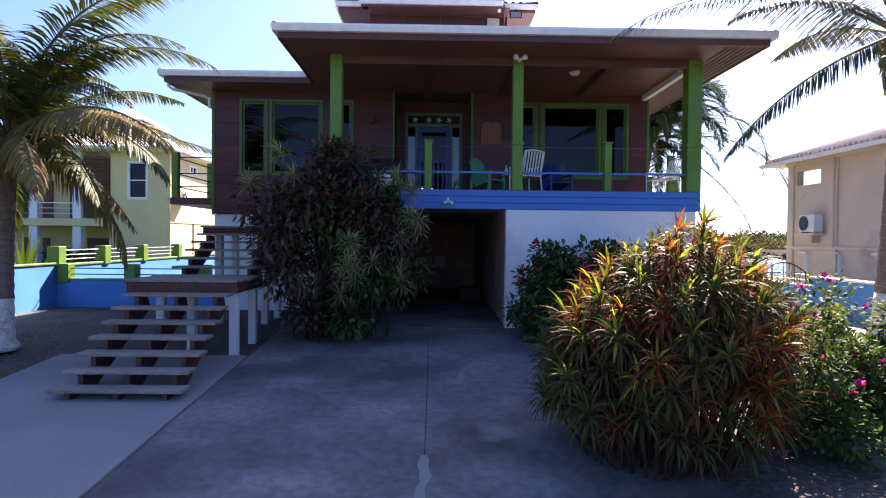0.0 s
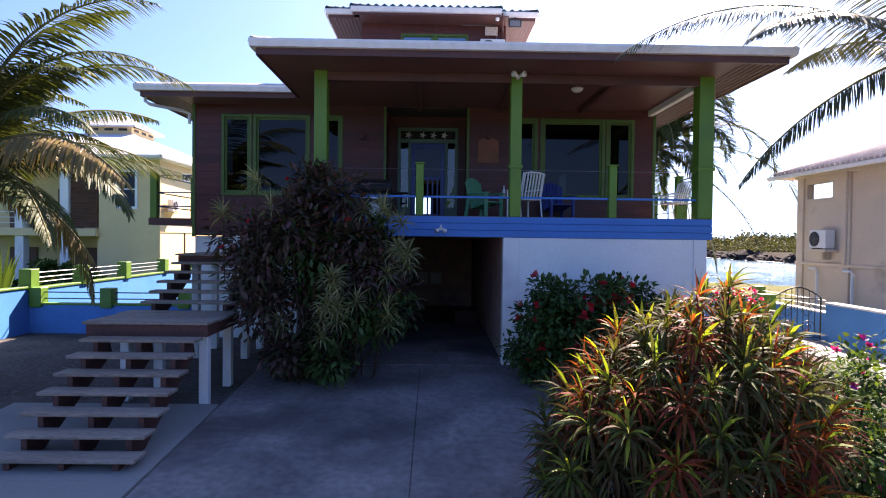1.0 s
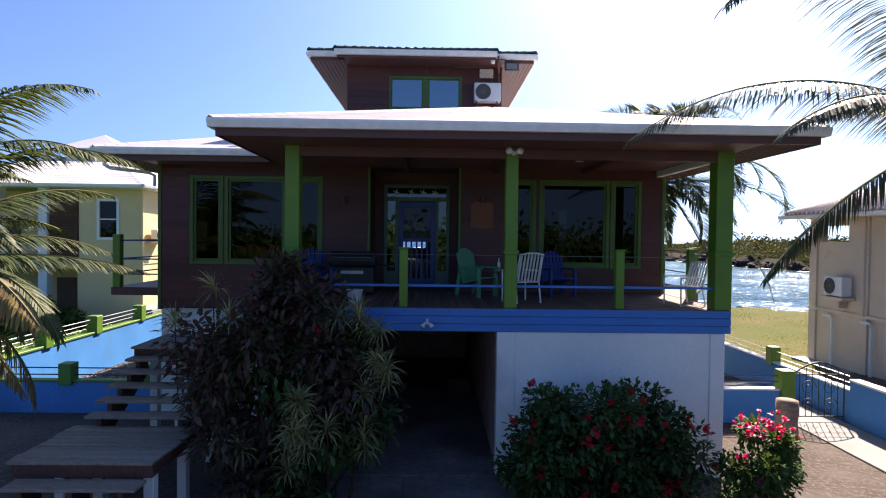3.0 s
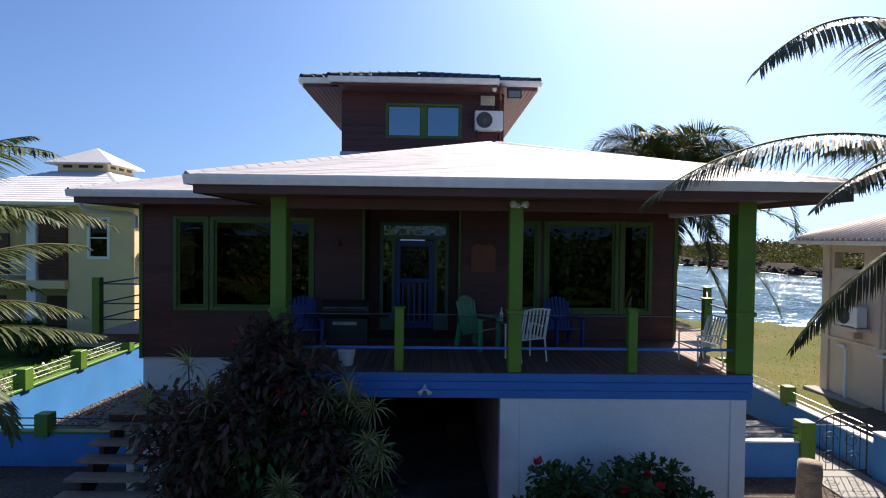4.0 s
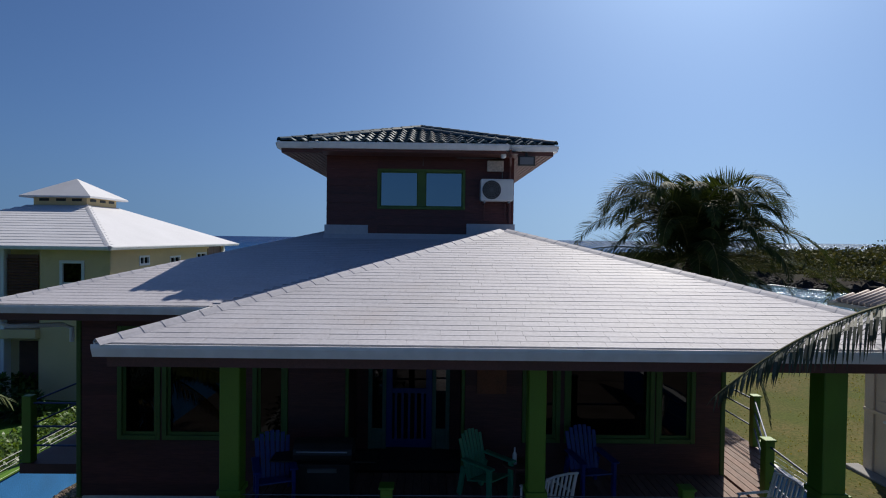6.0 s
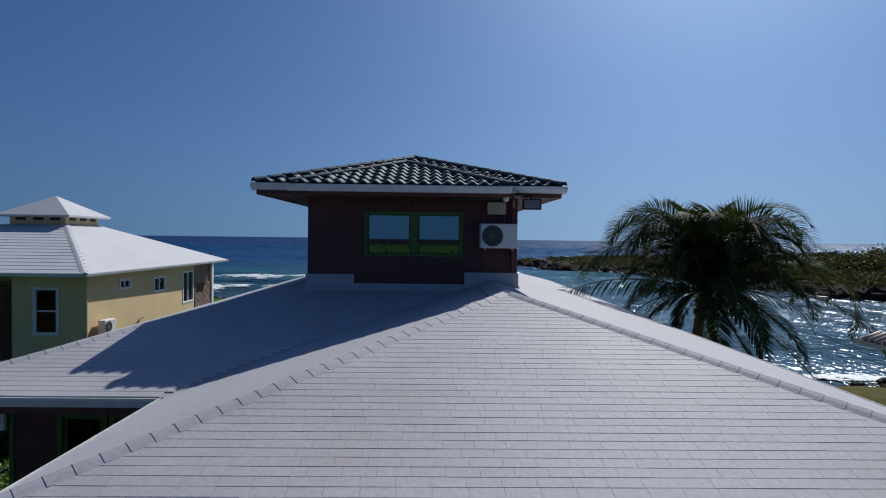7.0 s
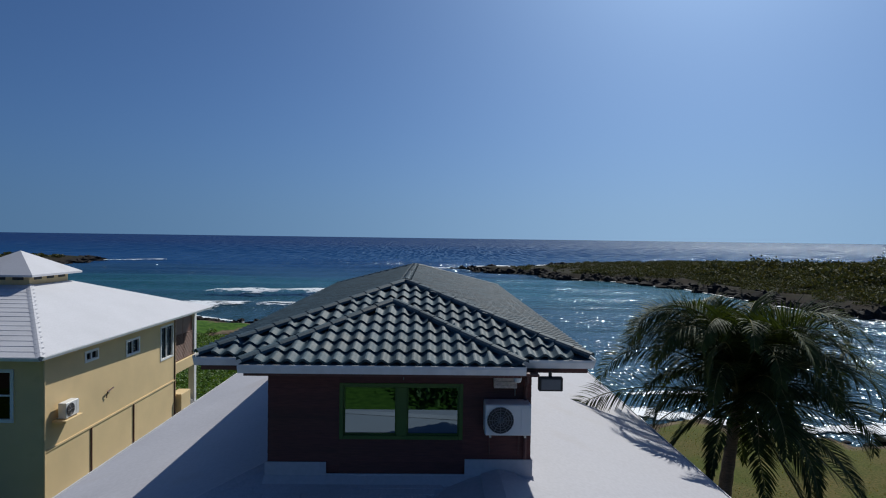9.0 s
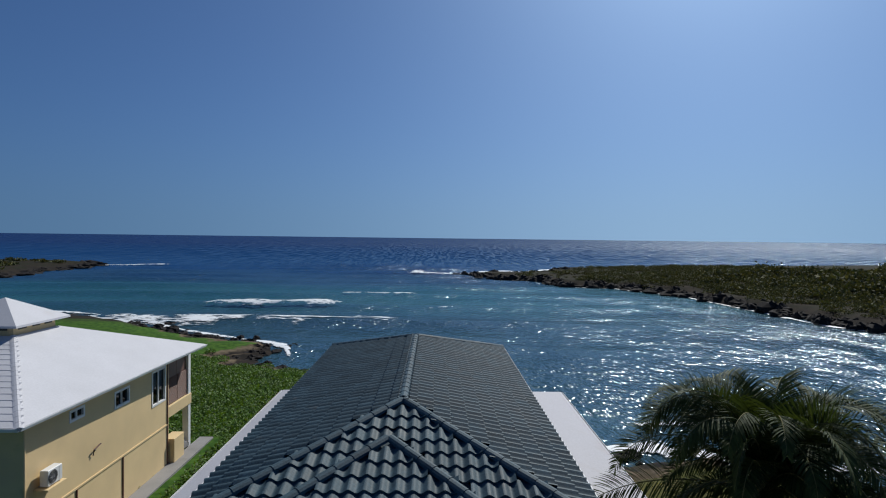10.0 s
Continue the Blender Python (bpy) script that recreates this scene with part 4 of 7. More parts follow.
# tower roof: a tiled hip with a smaller hip in front
TP = 0.300
TCX, TH = (EX0 + EX1) / 2, (EX1 - EX0) / 2
R0, R1 = (TCX, EY + TH, EZ + TP * TH), (TCX, ERY - TH, EZ + TP * TH)
troof = part("tower_roof", MB().prism([(EX0, EY, EZ), R0, (EX1, EY, EZ)], 0.04).prism([(EX0, EY, EZ), (EX0, ERY, EZ), R1, R0], 0.04).prism([(EX1, EY, EZ), R0, R1, (EX1, ERY, EZ)], 0.04)
             .prism([(EX0, ERY, EZ), (EX1, ERY, EZ), R1], 0.04), TILEFAR, house, "dark green glazed tile roof")
BZ, BP = 9.15, 0.318
BCX, BH = (BX0 + BX1) / 2, (BX1 - BX0) / 2
BA = (BCX, BY + BH, BZ + BP * BH)
broof = part("small_hip", MB().prism([(BX0, BY, BZ), BA, (BX1, BY, BZ)], 0.04).prism([(BX0, BY, BZ), (BX0, BY + 0.9, BZ), BA], 0.04).prism([(BX1, BY, BZ), BA, (BX1, BY + 0.9, BZ)], 0.04), TILEFAR, troof)
TW, TE = 0.238, 0.335


def tile_mesh(mb, M=None, seg=8):
    """One S-shaped tile, with a thick lower edge."""
    L = TE * 1.12
    prof = [(TW * i / seg, 0.032 * math.cos(2 * math.pi * (i / seg) - 0.6) + 0.026) for i in range(seg + 1)]
    starts = []
    for y, dz in ((0, 0.040), (L, 0.0), (0, 0.040), (0, -0.006)):
        starts.append(len(mb.v))
        mb.v += [tuple(M @ Vector((x, y, z + dz))) if M is not None else (x, y, z + dz) for x, z in prof]
    a, c, e, g = starts
    for i in range(seg):
        mb.f.append((a + i, a + i + 1, c + i + 1, c + i))
        mb.f.append((g + i, g + i + 1, e + i + 1, e + i))
    return mb


TILE_ME = tile_mesh(MB()).mesh("roof_tile", TILE, smooth=True)


def tile_field(parent, origin, along, up, width, cut, singles, limit=None, rise=99.0):
    """Rows of tiles: origin at the eave, along the eave, up the slope; cut(s) gives the clear start and end at that height."""
    along, up = Vector(along).normalized(), Vector(up).normalized()
    nrm = along.cross(up).normalized()
    B = Matrix((along, up, nrm)).transposed().to_4x4()
    rest, made, r = MB(), 0, 0
    while True:
        s = r * TE
        a, b = cut(s + TE * 0.5)
        if b - a < TW * 0.6 or s + TE * 0.6 > rise:
            break
        x = math.ceil(a / TW - 0.45) * TW
        while x + TW * 0.55 <= b + 0.02:
            M = Matrix.Translation(Vector(origin) + along * x + up * s + nrm * 0.004) @ B
            if singles and (limit is None or limit(x)):
                ob = new("roof_tile", TILE_ME)
                ob.parent, ob.matrix_local = parent, M @ Matrix.Rotation(random.uniform(-0.008, 0.008), 4, "Y")
                made += 1
            else:
                tile_mesh(rest, M, 6)
            x += TW
        r += 1
    if rest.v:
        part("tile_field", rest, TILEFAR, parent, smooth=True, kind="stuff")
    return made


cb = math.cos(math.atan(BP))
ct = math.cos(math.atan(TP))
tile_field(broof, (BX0, BY, BZ), (1, 0, 0), (0, 1, BP), 2 * BH, lambda s: (s * cb + 0.04, 2 * BH - s * cb - 0.04), True)
tile_field(troof, (EX0, EY, EZ), (1, 0, 0), (0, 1, TP), 2 * TH, lambda s: (s * ct + 0.04, min(2 * TH - s * ct, s * ct + 1.25)), True)
tile_field(troof, (EX0, EY, EZ), (1, 0, 0), (0, 1, TP), 2 * TH, lambda s: (max(s * ct, 2 * TH - s * ct - 1.25), 2 * TH - s * ct - 0.04), True)
LENG = ERY - EY
tile_field(troof, (EX1, EY, EZ), (0, 1, 0), (-1, 0, TP), LENG, lambda s: (s * ct + 0.04, LENG - s * ct), True, lambda x: x < 3.4, TH / ct)
tile_field(troof, (EX0, ERY, EZ), (0, -1, 0), (1, 0, TP), LENG, lambda s: (s * ct, LENG - s * ct - 0.04), True, lambda x: x > LENG - 2.2, TH / ct)
up3 = lambda p, d=0.075: (p[0], p[1], p[2] + d)
hip_caps(broof, up3((BX0, BY, BZ)), up3(BA), TILE, 0.34, 0.20, "ridge_tile", lift=0.03)
hip_caps(broof, up3((BX1, BY, BZ)), up3(BA), TILE, 0.34, 0.20, "ridge_tile", lift=0.03)
hip_caps(troof, up3((EX0, EY, EZ)), up3(R0), TILE, 0.34, 0.20, "ridge_tile", lift=0.03)
hip_caps(troof, up3((EX1, EY, EZ)), up3(R0), TILE, 0.34, 0.20, "ridge_tile", lift=0.03)
hip_caps(troof, up3(R0), up3(R1), TILE, 0.34, 0.20, "ridge_tile", lift=0.03)
hip_caps(troof, up3((EX0, ERY, EZ)), up3(R1), TILE, 0.34, 0.20, "ridge_tile", lift=0.03)
hip_caps(troof, up3((EX1, ERY, EZ)), up3(R1), TILE, 0.34, 0.20, "ridge_tile", lift=0.03)


def ac_unit(at, rz, w=0.82, h=0.56, d=0.30):
    """Outdoor unit, front towards -y before turning."""
    t = thing("air_conditioner", "white outdoor air conditioning unit with a round fan grille", "air conditioner", at)
    t.rotation_euler = (0, 0, radians(rz))
    part("casing", MB().box(-w / 2, w / 2, 0, d, 0, h), WHITEPL, t, bevel=0.015)
    cx, r = -w * 0.17, h * 0.42
    fan = MB()
    ring = [(cx + r * math.cos(2 * math.pi * k / 24), -0.004, h / 2 + r * math.sin(2 * math.pi * k / 24)) for k in range(24)]
    fan.quad(*ring)
    f = part("fan_opening", fan, BLACKIRON, t, "dark fan opening")
    g = MB()
    for q in (0.25, 0.45, 0.65, 0.85, 1.0):
        pts = [(cx + r * q * math.cos(2 * math.pi * k / 20), -0.012, h / 2 + r * q * math.sin(2 * math.pi * k / 20)) for k in range(21)]
        g.tube(pts, 0.006, 4, False)
    for k in range(6):
        w_ = math.pi * k / 6
        g.tube([(cx - r * math.cos(w_), -0.012, h / 2 - r * math.sin(w_)), (cx + r * math.cos(w_), -0.012, h / 2 + r * math.sin(w_))], 0.006, 4)
    part("grille", g, GREYPL, f)
    part("side_panel", MB().box(w * 0.28, w * 0.49, -0.008, -0.001, 0.05, h - 0.05), WHITEPL, t)
    for x in (-w * 0.38, w * 0.38):
        part("bracket", MB().box(x - w * 0.02, x + w * 0.02, 0.02, d + 0.12, -0.04, 0.0), METAL, t)
    return t


tower_ac = ac_unit((2.12, 18.12, 7.94), 0, 0.74, 0.50, 0.34)
for x in (-0.27, 0.22):
    part("strut", MB().tube([(x, 0.30, -0.42), (x, 0.30, -0.04)], 0.014, 6), FASCIA, tower_ac, "rusty bracket strut")
vent = thing("wall_vent", "cream slatted vent box below the tower's eaves", "vent", (2.10, 18.46, 8.64))
part("box", MB().box(-0.19, 0.19, -0.1, 0.0, 0, 0.25), CLAY, vent, bevel=0.008)
for i in range(4):
    part("slat", MB().box(-0.16, 0.16, -0.118, -0.1, 0.025 + 0.058 * i, 0.058 + 0.058 * i), CLAY, vent)
lamp = thing("flood_lamp", "black solar flood lamp under the tower's eaves", "lamp", (2.75, 17.95, 8.72))
part("head", MB().box(-0.19, 0.19, -0.05, 0.05, 0, 0.22), BLACKIRON, lamp, bevel=0.012)
part("lens", MB().box(-0.15, 0.15, -0.056, -0.051, 0.03, 0.19), GREYPL, lamp)
part("stem", MB().box(-0.02, 0.02, -0.01, 0.06, 0.22, 0.30), BLACKIRON, lamp)
pipe = thing("drain_pipe", "thin pipe and cable down the tower's corner", "pipe", (0, 0, 0))
part("pipe", MB().tube([(2.36, 17.72, 9.05), (2.36, 17.75, 8.90), (2.44, 18.36, 8.78), (2.44, 18.42, 8.6), (2.44, 18.42, 7.45)], 0.03, 8), FASCIA, pipe)
part("cable", MB().tube([(1.2, 18.45, 8.95), (2.26, 18.44, 8.95), (2.27, 18.44, 8.5)], 0.01, 6), WIRE, pipe)
part("cable", MB().tube([(0.42, 18.44, 8.75), (0.42, 18.44, 8.98), (1.05, 18.44, 8.98)], 0.008, 6), WIRE, pipe)
cam_ = thing("dome_camera", "small white dome sensor at the gutter's corner", "sensor", (2.22, 17.85, 8.93))
part("dome", MB().tube([(0, 0, -0.06), (0, 0, -0.05), (0, 0, 0.0), (0, 0, 0.06)], [0.02, 0.05, 0.065, 0.05], 12), WHITEPL, cam_, smooth=True)

# board siding on the front wall, between the openings
zs = [(WX0 + 0.06, WIN_L[0][0] - 0.03), (WIN_L[2][1] + 0.03, -0.84), (1.29, WIN_R[0][0] - 0.03), (WIN_R[2][1] + 0.03, WX1 - 0.06)]
for a, b in zs:
    board_run(a, b, W0, 2.92 if a > -2.3 else 2.5, 5.68, house)
for run in (WIN_L, WIN_R):
    board_run(run[0][0] - 0.03, run[2][1] + 0.03, W0, 2.5 if run is WIN_L else 2.92, ZS - 0.03, house)
    board_run(run[0][0] - 0.03, run[2][1] + 0.03, W0, ZT + 0.03, 5.68, house)
    for p, q in zip(run, run[1:]):
        board_run(p[1] + 0.022, q[0] - 0.022, W0, ZS - 0.03, ZT + 0.03, house, 0.39)

# little balcony on the left side wall
bal = part("side_balcony", MB().box(-6.75, WX0, 15.5, 18.2, 2.72, 2.9), FASCIA, house, "small side balcony of dark timber")
for x, y in ((-6.73, 15.52), (-6.73, 17.9)):
    bx("rail_post", GREEN, bal, x, x + 0.17, y, y + 0.17, 2.9, 4.12, 0.01)
for z in (3.2, 3.55, 3.98):
    part("side_rail", MB().tube([(-6.65, 15.6, z), (-5.5, 15.6, z)], 0.018, 6).tube([(-6.65, 15.6, z), (-6.65, 18.0, z)], 0.018, 6), WIREBLUE, bal)

# ---- stairs ----
stairs = thing("staircase", "open wooden stairs with oxide red stringers and weathered treads", "stairs")
SX0, SX1 = -4.72, -3.02


def sawtooth(outline, x, w=0.035):
    mb, n_ = MB(), len(outline)
    mb.v = [(x - w, y, z) for y, z in outline] + [(x + w, y, z) for y, z in outline]
    mb.f = [tuple(range(n_)), tuple(range(2 * n_ - 1, n_ - 1, -1))] + [(i, n_ + i, n_ + (i + 1) % n_, (i + 1) % n_) for i in range(n_)]
    return mb


for i in range(7):
    z, y = -0.212 + 0.181 * i, 7.68 + 0.290 * i
    part("tread", MB().box(SX0 + rnd.uniform(-0.03, 0.03), SX1 + rnd.uniform(-0.02, 0.02), y, y + 0.31, z + 0.02, z + 0.065), STEP, stairs, bevel=0.008)
for x in (SX0 + 0.22, (SX0 + SX1) / 2, SX1 - 0.22):
    saw = []
    for i in range(7):
        z, y = -0.212 + 0.181 * i, 7.68 + 0.290 * i
        saw += [(y + 0.04, z + 0.018), (y + 0.33, z + 0.018)]
    saw += [(9.84, 0.66), (8.25, fall(8.2) - 0.02), (7.72, fall(7.7) - 0.02)]
    part("stringer", sawtooth(saw, x), STEPRED, stairs, "oxide red stringer")
land = part("landing", MB().box(-4.85, -3.0, 9.80, 11.2, 0.92, 1.10), STEPRED, stairs, "oxide red landing frame", bevel=0.01)
for i in range(10):
    y = 9.76 + 0.146 * i
    part("plank", MB().box(-4.9 + rnd.uniform(-0.02, 0.02), -2.97 + rnd.uniform(-0.02, 0.02), y, y + 0.132, 1.103, 1.14 + rnd.uniform(-0.004, 0.004)), STEP, land, bevel=0.005)
for x, y in ((-3.2, 9.95), (-3.2, 10.95), (-4.55, 10.2), (-4.02, 10.2)):
    bx("support_post", WHITE, stairs, x, x + 0.14, y, y + 0.14, -0.25, 0.92, 0.01, "white painted support post")
for i in range(5):
    z, y = 1.14 + 0.16 * (i + 1), 11.15 + 0.29 * i
    part("tread", MB().box(-4.72, -3.05, y, y + 0.30, z - 0.045, z), STEP, stairs, bevel=0.008)
for x in (-4.5, -3.25):
    saw = []
    for i in range(5):
        z, y = 1.14 + 0.16 * (i + 1), 11.15 + 0.29 * i
        saw += [(y + 0.02, z - 0.046), (y + 0.31, z - 0.046)]
    saw += [(12.64, 1.62), (11.42, 0.95), (11.17, 0.95)]
    part("stringer", sawtooth(saw, x), STEPRED, stairs)
top = part("landing", MB().box(-4.72, -3.25, 12.62, 14.0, 1.92, 2.06), STEPRED, stairs, bevel=0.01)
for i in range(10):
    y = 12.58 + 0.143 * i
    part("plank", MB().box(-4.76, -3.22, y, y + 0.136, 2.063, 2.10), STEP, top, bevel=0.005)
for x, y in ((-4.5, 12.75), (-4.5, 13.75), (-3.5, 12.75), (-3.5, 13.75)):
    bx("support_post", WHITE, stairs, x, x + 0.14, y, y + 0.14, -0.05, 1.92, 0.01)
for i in range(4):
    part("tread", MB().box(-3.25 + 0.25 * i, -2.96 + 0.25 * i, 12.75, 13.9, 2.10 + 0.162 * (i + 1) - 0.045, 2.10 + 0.162 * (i + 1)), STEP, stairs)
for y in (12.85, 13.75):
    part("stringer", MB().prism([(-3.25, y, 2.16), (-2.31, y, 2.80), (-2.31, y + 0.05, 2.80), (-3.25, y + 0.05, 2.16)], 0.22), STEPRED, stairs)


# ---- boundary walls ----
def wire_run(parent, p, q, zs, m=WIRE, r=0.009):
    for z in zs:
        part("wire", MB().tube([(*p, z), (*q, z)], r, 5), m, parent)


def pillar(parent, x, y, z0, z1, w=0.30):
    p = bx("pillar", GREEN, parent, x - w / 2, x + w / 2, y - w / 2, y + w / 2, z0, z1, 0.012, "lime green pillar")
    return p


lw = thing("boundary_wall", "bright blue boundary wall with lime green cap and pillars", "wall", group="boundary walls")
part("wall_body", MB().box(-10.0, -9.8, -4.0, 15.55, -0.8, 1.08), BLUEWALL, lw)
part("wall_body", MB().box(-10.0, -9.8, 15.55, 31.0, -0.9, 1.02), BLUEWALL, lw)
part("coping", MB().box(-10.03, -9.77, -4.0, 15.55, 1.08, 1.13), GREEN, lw, "lime green coping", bevel=0.008)
part("coping", MB().box(-10.03, -9.77, 15.55, 31.0, 1.02, 1.08), GREEN, lw, bevel=0.008)
PY_ = [15.75, 17.9, 20.2, 22.9, 25.6, 28.3]
for y in PY_:
    pillar(lw, -9.9, y, 1.0, 1.56, 0.32)
for a, b in zip(PY_, PY_[1:]):
    wire_run(lw, (-9.9, a + 0.16), (-9.9, b - 0.16), (1.20, 1.32, 1.45), WIRE, 0.011)
cw = thing("boundary_wall", "shaded blue cross wall with lime green pillars and blue rails", "wall", group="boundary walls")
part("wall_body", MB().box(-9.8, -5.55, 15.62, 15.80, -0.3, 0.66), BLUEWALL, cw)
part("coping", MB().box(-9.8, -5.55, 15.60, 15.82, 0.66, 0.71), GREEN, cw, "lime green coping", bevel=0.008)
for x in (-9.62, -7.85, -5.9):
    pillar(cw, x, 15.7, 0.6, 1.10, 0.30)
for a, b in ((-9.47, -8.0), (-7.7, -6.05)):
    wire_run(cw, (a, 15.7), (b, 15.7), (0.82, 0.98), WIREBLUE, 0.016)
rw = thing("boundary_wall", "blue boundary wall with white coping beside the garden path", "wall", group="boundary walls")
part("wall_body", MB().box(10.32, 10.52, -3.0, 15.2, -0.8, 0.93), BLUEWALL, rw)
part("coping", MB().box(10.29, 10.55, -3.0, 15.2, 0.93, 0.98), WHITE, rw, "white coping", bevel=0.008)
part("wall_body", MB().box(10.38, 10.54, 15.25, 30.0, -0.7, 0.68), BLUEWALL, rw)
part("coping", MB().box(10.35, 10.57, 15.25, 30.0, 0.68, 0.72), WHITE, rw, bevel=0.008)
for y in (18.4, 22.0, 25.6):
    pillar(rw, 10.46, y, 0.6, 1.12, 0.28)
wire_run(rw, (10.46, 15.4), (10.46, 18.3), (0.85, 1.0), METAL, 0.008)
wire_run(rw, (10.46, 18.5), (10.46, 21.9), (0.85, 1.0), METAL, 0.008)
cr = thing("boundary_wall", "short blue cross wall with blue rails and a lime green gate pillar", "wall", group="boundary walls")
part("wall_body", MB().box(5.82, 8.75, 15.22, 15.38, -0.3, 0.70), BLUEWALL, cr)
part("coping", MB().box(5.82, 8.75, 15.20, 15.40, 0.70, 0.74), WHITE, cr, bevel=0.006)
wire_run(cr, (5.9, 15.3), (8.7, 15.3), (0.88, 1.02), WIREBLUE, 0.016)
pillar(cr, 8.86, 15.3, -0.1, 1.16, 0.32)
gate = thing("iron_gate", "black wrought iron garden gate with an arched top", "gate")
gf = MB()
GX0, GX1, GYY = 9.06, 10.26, 15.3
arch = [(lerp(GX0, GX1, i / 10), GYY, 1.08 + 0.26 * math.sin(math.pi * i / 10)) for i in range(11)]
gf.tube([(GX0, GYY, 0.0), *arch, (GX1, GYY, 0.0)], 0.018, 6)
gf.tube([(GX0, GYY, 0.08), (GX1, GYY, 0.08)], 0.015, 6).tube([(GX0, GYY, 1.06), (GX1, GYY, 1.06)], 0.014, 6)
part("gate_frame", gf, BLACKIRON, gate)
for i in range(1, 8):
    x = lerp(GX0, GX1, i / 8)
    part("bar", MB().tube([(x, GYY, 0.08), (x, GYY, 1.08 + 0.26 * math.sin(math.pi * i / 8))], 0.009, 5), BLACKIRON, gate)
for cx, cz, r0 in ((9.4, 0.75, 0.2), (9.92, 0.75, 0.2), (9.4, 0.35, 0.18), (9.92, 0.35, 0.18)):
    pts = [(cx + r0 * (1 - k / 26) * math.cos(k * 0.45), GYY - 0.015, cz + r0 * (1 - k / 26) * math.sin(k * 0.45)) for k in range(22)]
    part("scroll", MB().tube(pts, 0.008, 5), BLACKIRON, gate)

# ---- yellow neighbour house ----
nb = thing("house", "yellow two-storey neighbour house with a white hip roof and cupola", "house")
NX0, NX1, NY0, NY1 = -25.0, -13.9, 30.9, 45.0
NZ = 6.36
part("wall", wall_y(MB(), NY0, 42.0, NX1 - 0.2, NX1, -0.9, NZ, [(33.55, 34.4, 5.58, 5.92), (36.8, 37.95, 5.14, 5.80), (40.28, 41.65, 4.16, 5.90)]), YELLOW, nb, "yellow stucco side wall")
part("wall", wall_x(MB(), -17.0, NX1 - 0.2, NY0, NY0 + 0.2, -0.9, NZ, [(-16.0, -15.1, 3.9, 5.75)]), YELLOW, nb, "yellow stucco front wall")
for q in ((NX0, -17.0, 33.6, 33.8), (-17.2, -17.0, NY0 + 0.2, 33.6), (NX0, NX0 + 0.2, 33.8, NY1), (NX0 + 0.2, NX1, 42.0, 42.1)):
    part("wall", MB().box(*q, -0.9, NZ), YELLOW, nb)
part("balcony_floor", MB().box(NX0, -17.0, NY0 - 0.3, 33.6, 2.35, 2.75), YELLOW, nb, bevel=0.02)
part("balcony_floor", MB().box(-19.0, NX1 - 0.02, 42.1, 45.15, 2.92, 3.55), YELLOW, nb, bevel=0.02)
for x in (-24.6, -21.2, -18.9):
    bx("column", WHITE, nb, x, x + 0.45, NY0 - 0.2, NY0 + 0.25, -0.5, NZ, 0.02, "white column")
bx("column", WHITE, nb, NX1 - 0.42, NX1 - 0.06, 44.78, 45.12, 0.3, NZ, 0.02)
for k, (y0_, y1_) in enumerate(((42.2, 43.45), (43.5, 44.75))):
    sc = part("louvre_screen", MB().box(NX1 - 0.24, NX1 - 0.20, y0_, y1_, 3.55, 6.3), LOUVRE, nb, "brown louvred screen")
    for i in range(20):
        part("slat", MB().box(-0.02, 0.02, y0_, y1_, -0.05, 0.05, pose(NX1 - 0.16, 0, 3.60 + 0.075 * i, 0, 30, 0)), LOUVRE, sc)
sc = part("louvre_screen", MB().box(-18.4, -17.05, NY0 - 0.02, NY0 + 0.02, 2.8, 6.1), LOUVRE, nb, "brown louvred screen")
for i in range(24):
    part("slat", MB().box(-18.4, -17.05, -0.03, 0.03, -0.035, 0.035, pose(0, NY0 - 0.05, 2.9 + 0.13 * i, 35, 0, 0)), LOUVRE, sc)
part("balcony_rail", MB().box(NX0, -18.9, NY0 - 0.15, NY0 - 0.1, 3.55, 3.6).box(NX0, -18.9, NY0 - 0.14, NY0 - 0.11, 3.0, 3.03).box(NX0, -18.9, NY0 - 0.14, NY0 - 0.11, 3.28, 3.31), WHITE, nb)
for x0_, x1_, z0_, z1_ in ((-23.5, -21.8, 2.75, 5.0), (-20.8, -19.4, 2.75, 5.0), (-19.8, -18.6, -0.5, 1.7), (-23.5, -22.0, -0.5, 1.7)):
    part("dark_door", MB().box(x0_, x1_, 33.5, 33.59, z0_, z1_), LOUVRE, nb)


def nb_win_y(y0, y1, z0, z1):
    w = part("window", MB().box(NX1 - 0.12, NX1 + 0.03, y0 - 0.08, y0 + 0.02, z0 - 0.08, z1 + 0.08).box(NX1 - 0.12, NX1 + 0.03, y1 - 0.02, y1 + 0.08, z0 - 0.08, z1 + 0.08)
             .box(NX1 - 0.12, NX1 + 0.03, y0 + 0.02, y1 - 0.02, z0 - 0.08, z0 + 0.02).box(NX1 - 0.12, NX1 + 0.03, y0 + 0.02, y1 - 0.02, z1 - 0.02, z1 + 0.08)
             .box(NX1 - 0.1, NX1, (y0 + y1) / 2 - 0.03, (y0 + y1) / 2 + 0.03, z0, z1), WHITE, nb, "white framed window")
    part("pane", MB().box(NX1 - 0.08, NX1 - 0.07, y0, y1, z0, z1), GLASS, w).visible_shadow = False


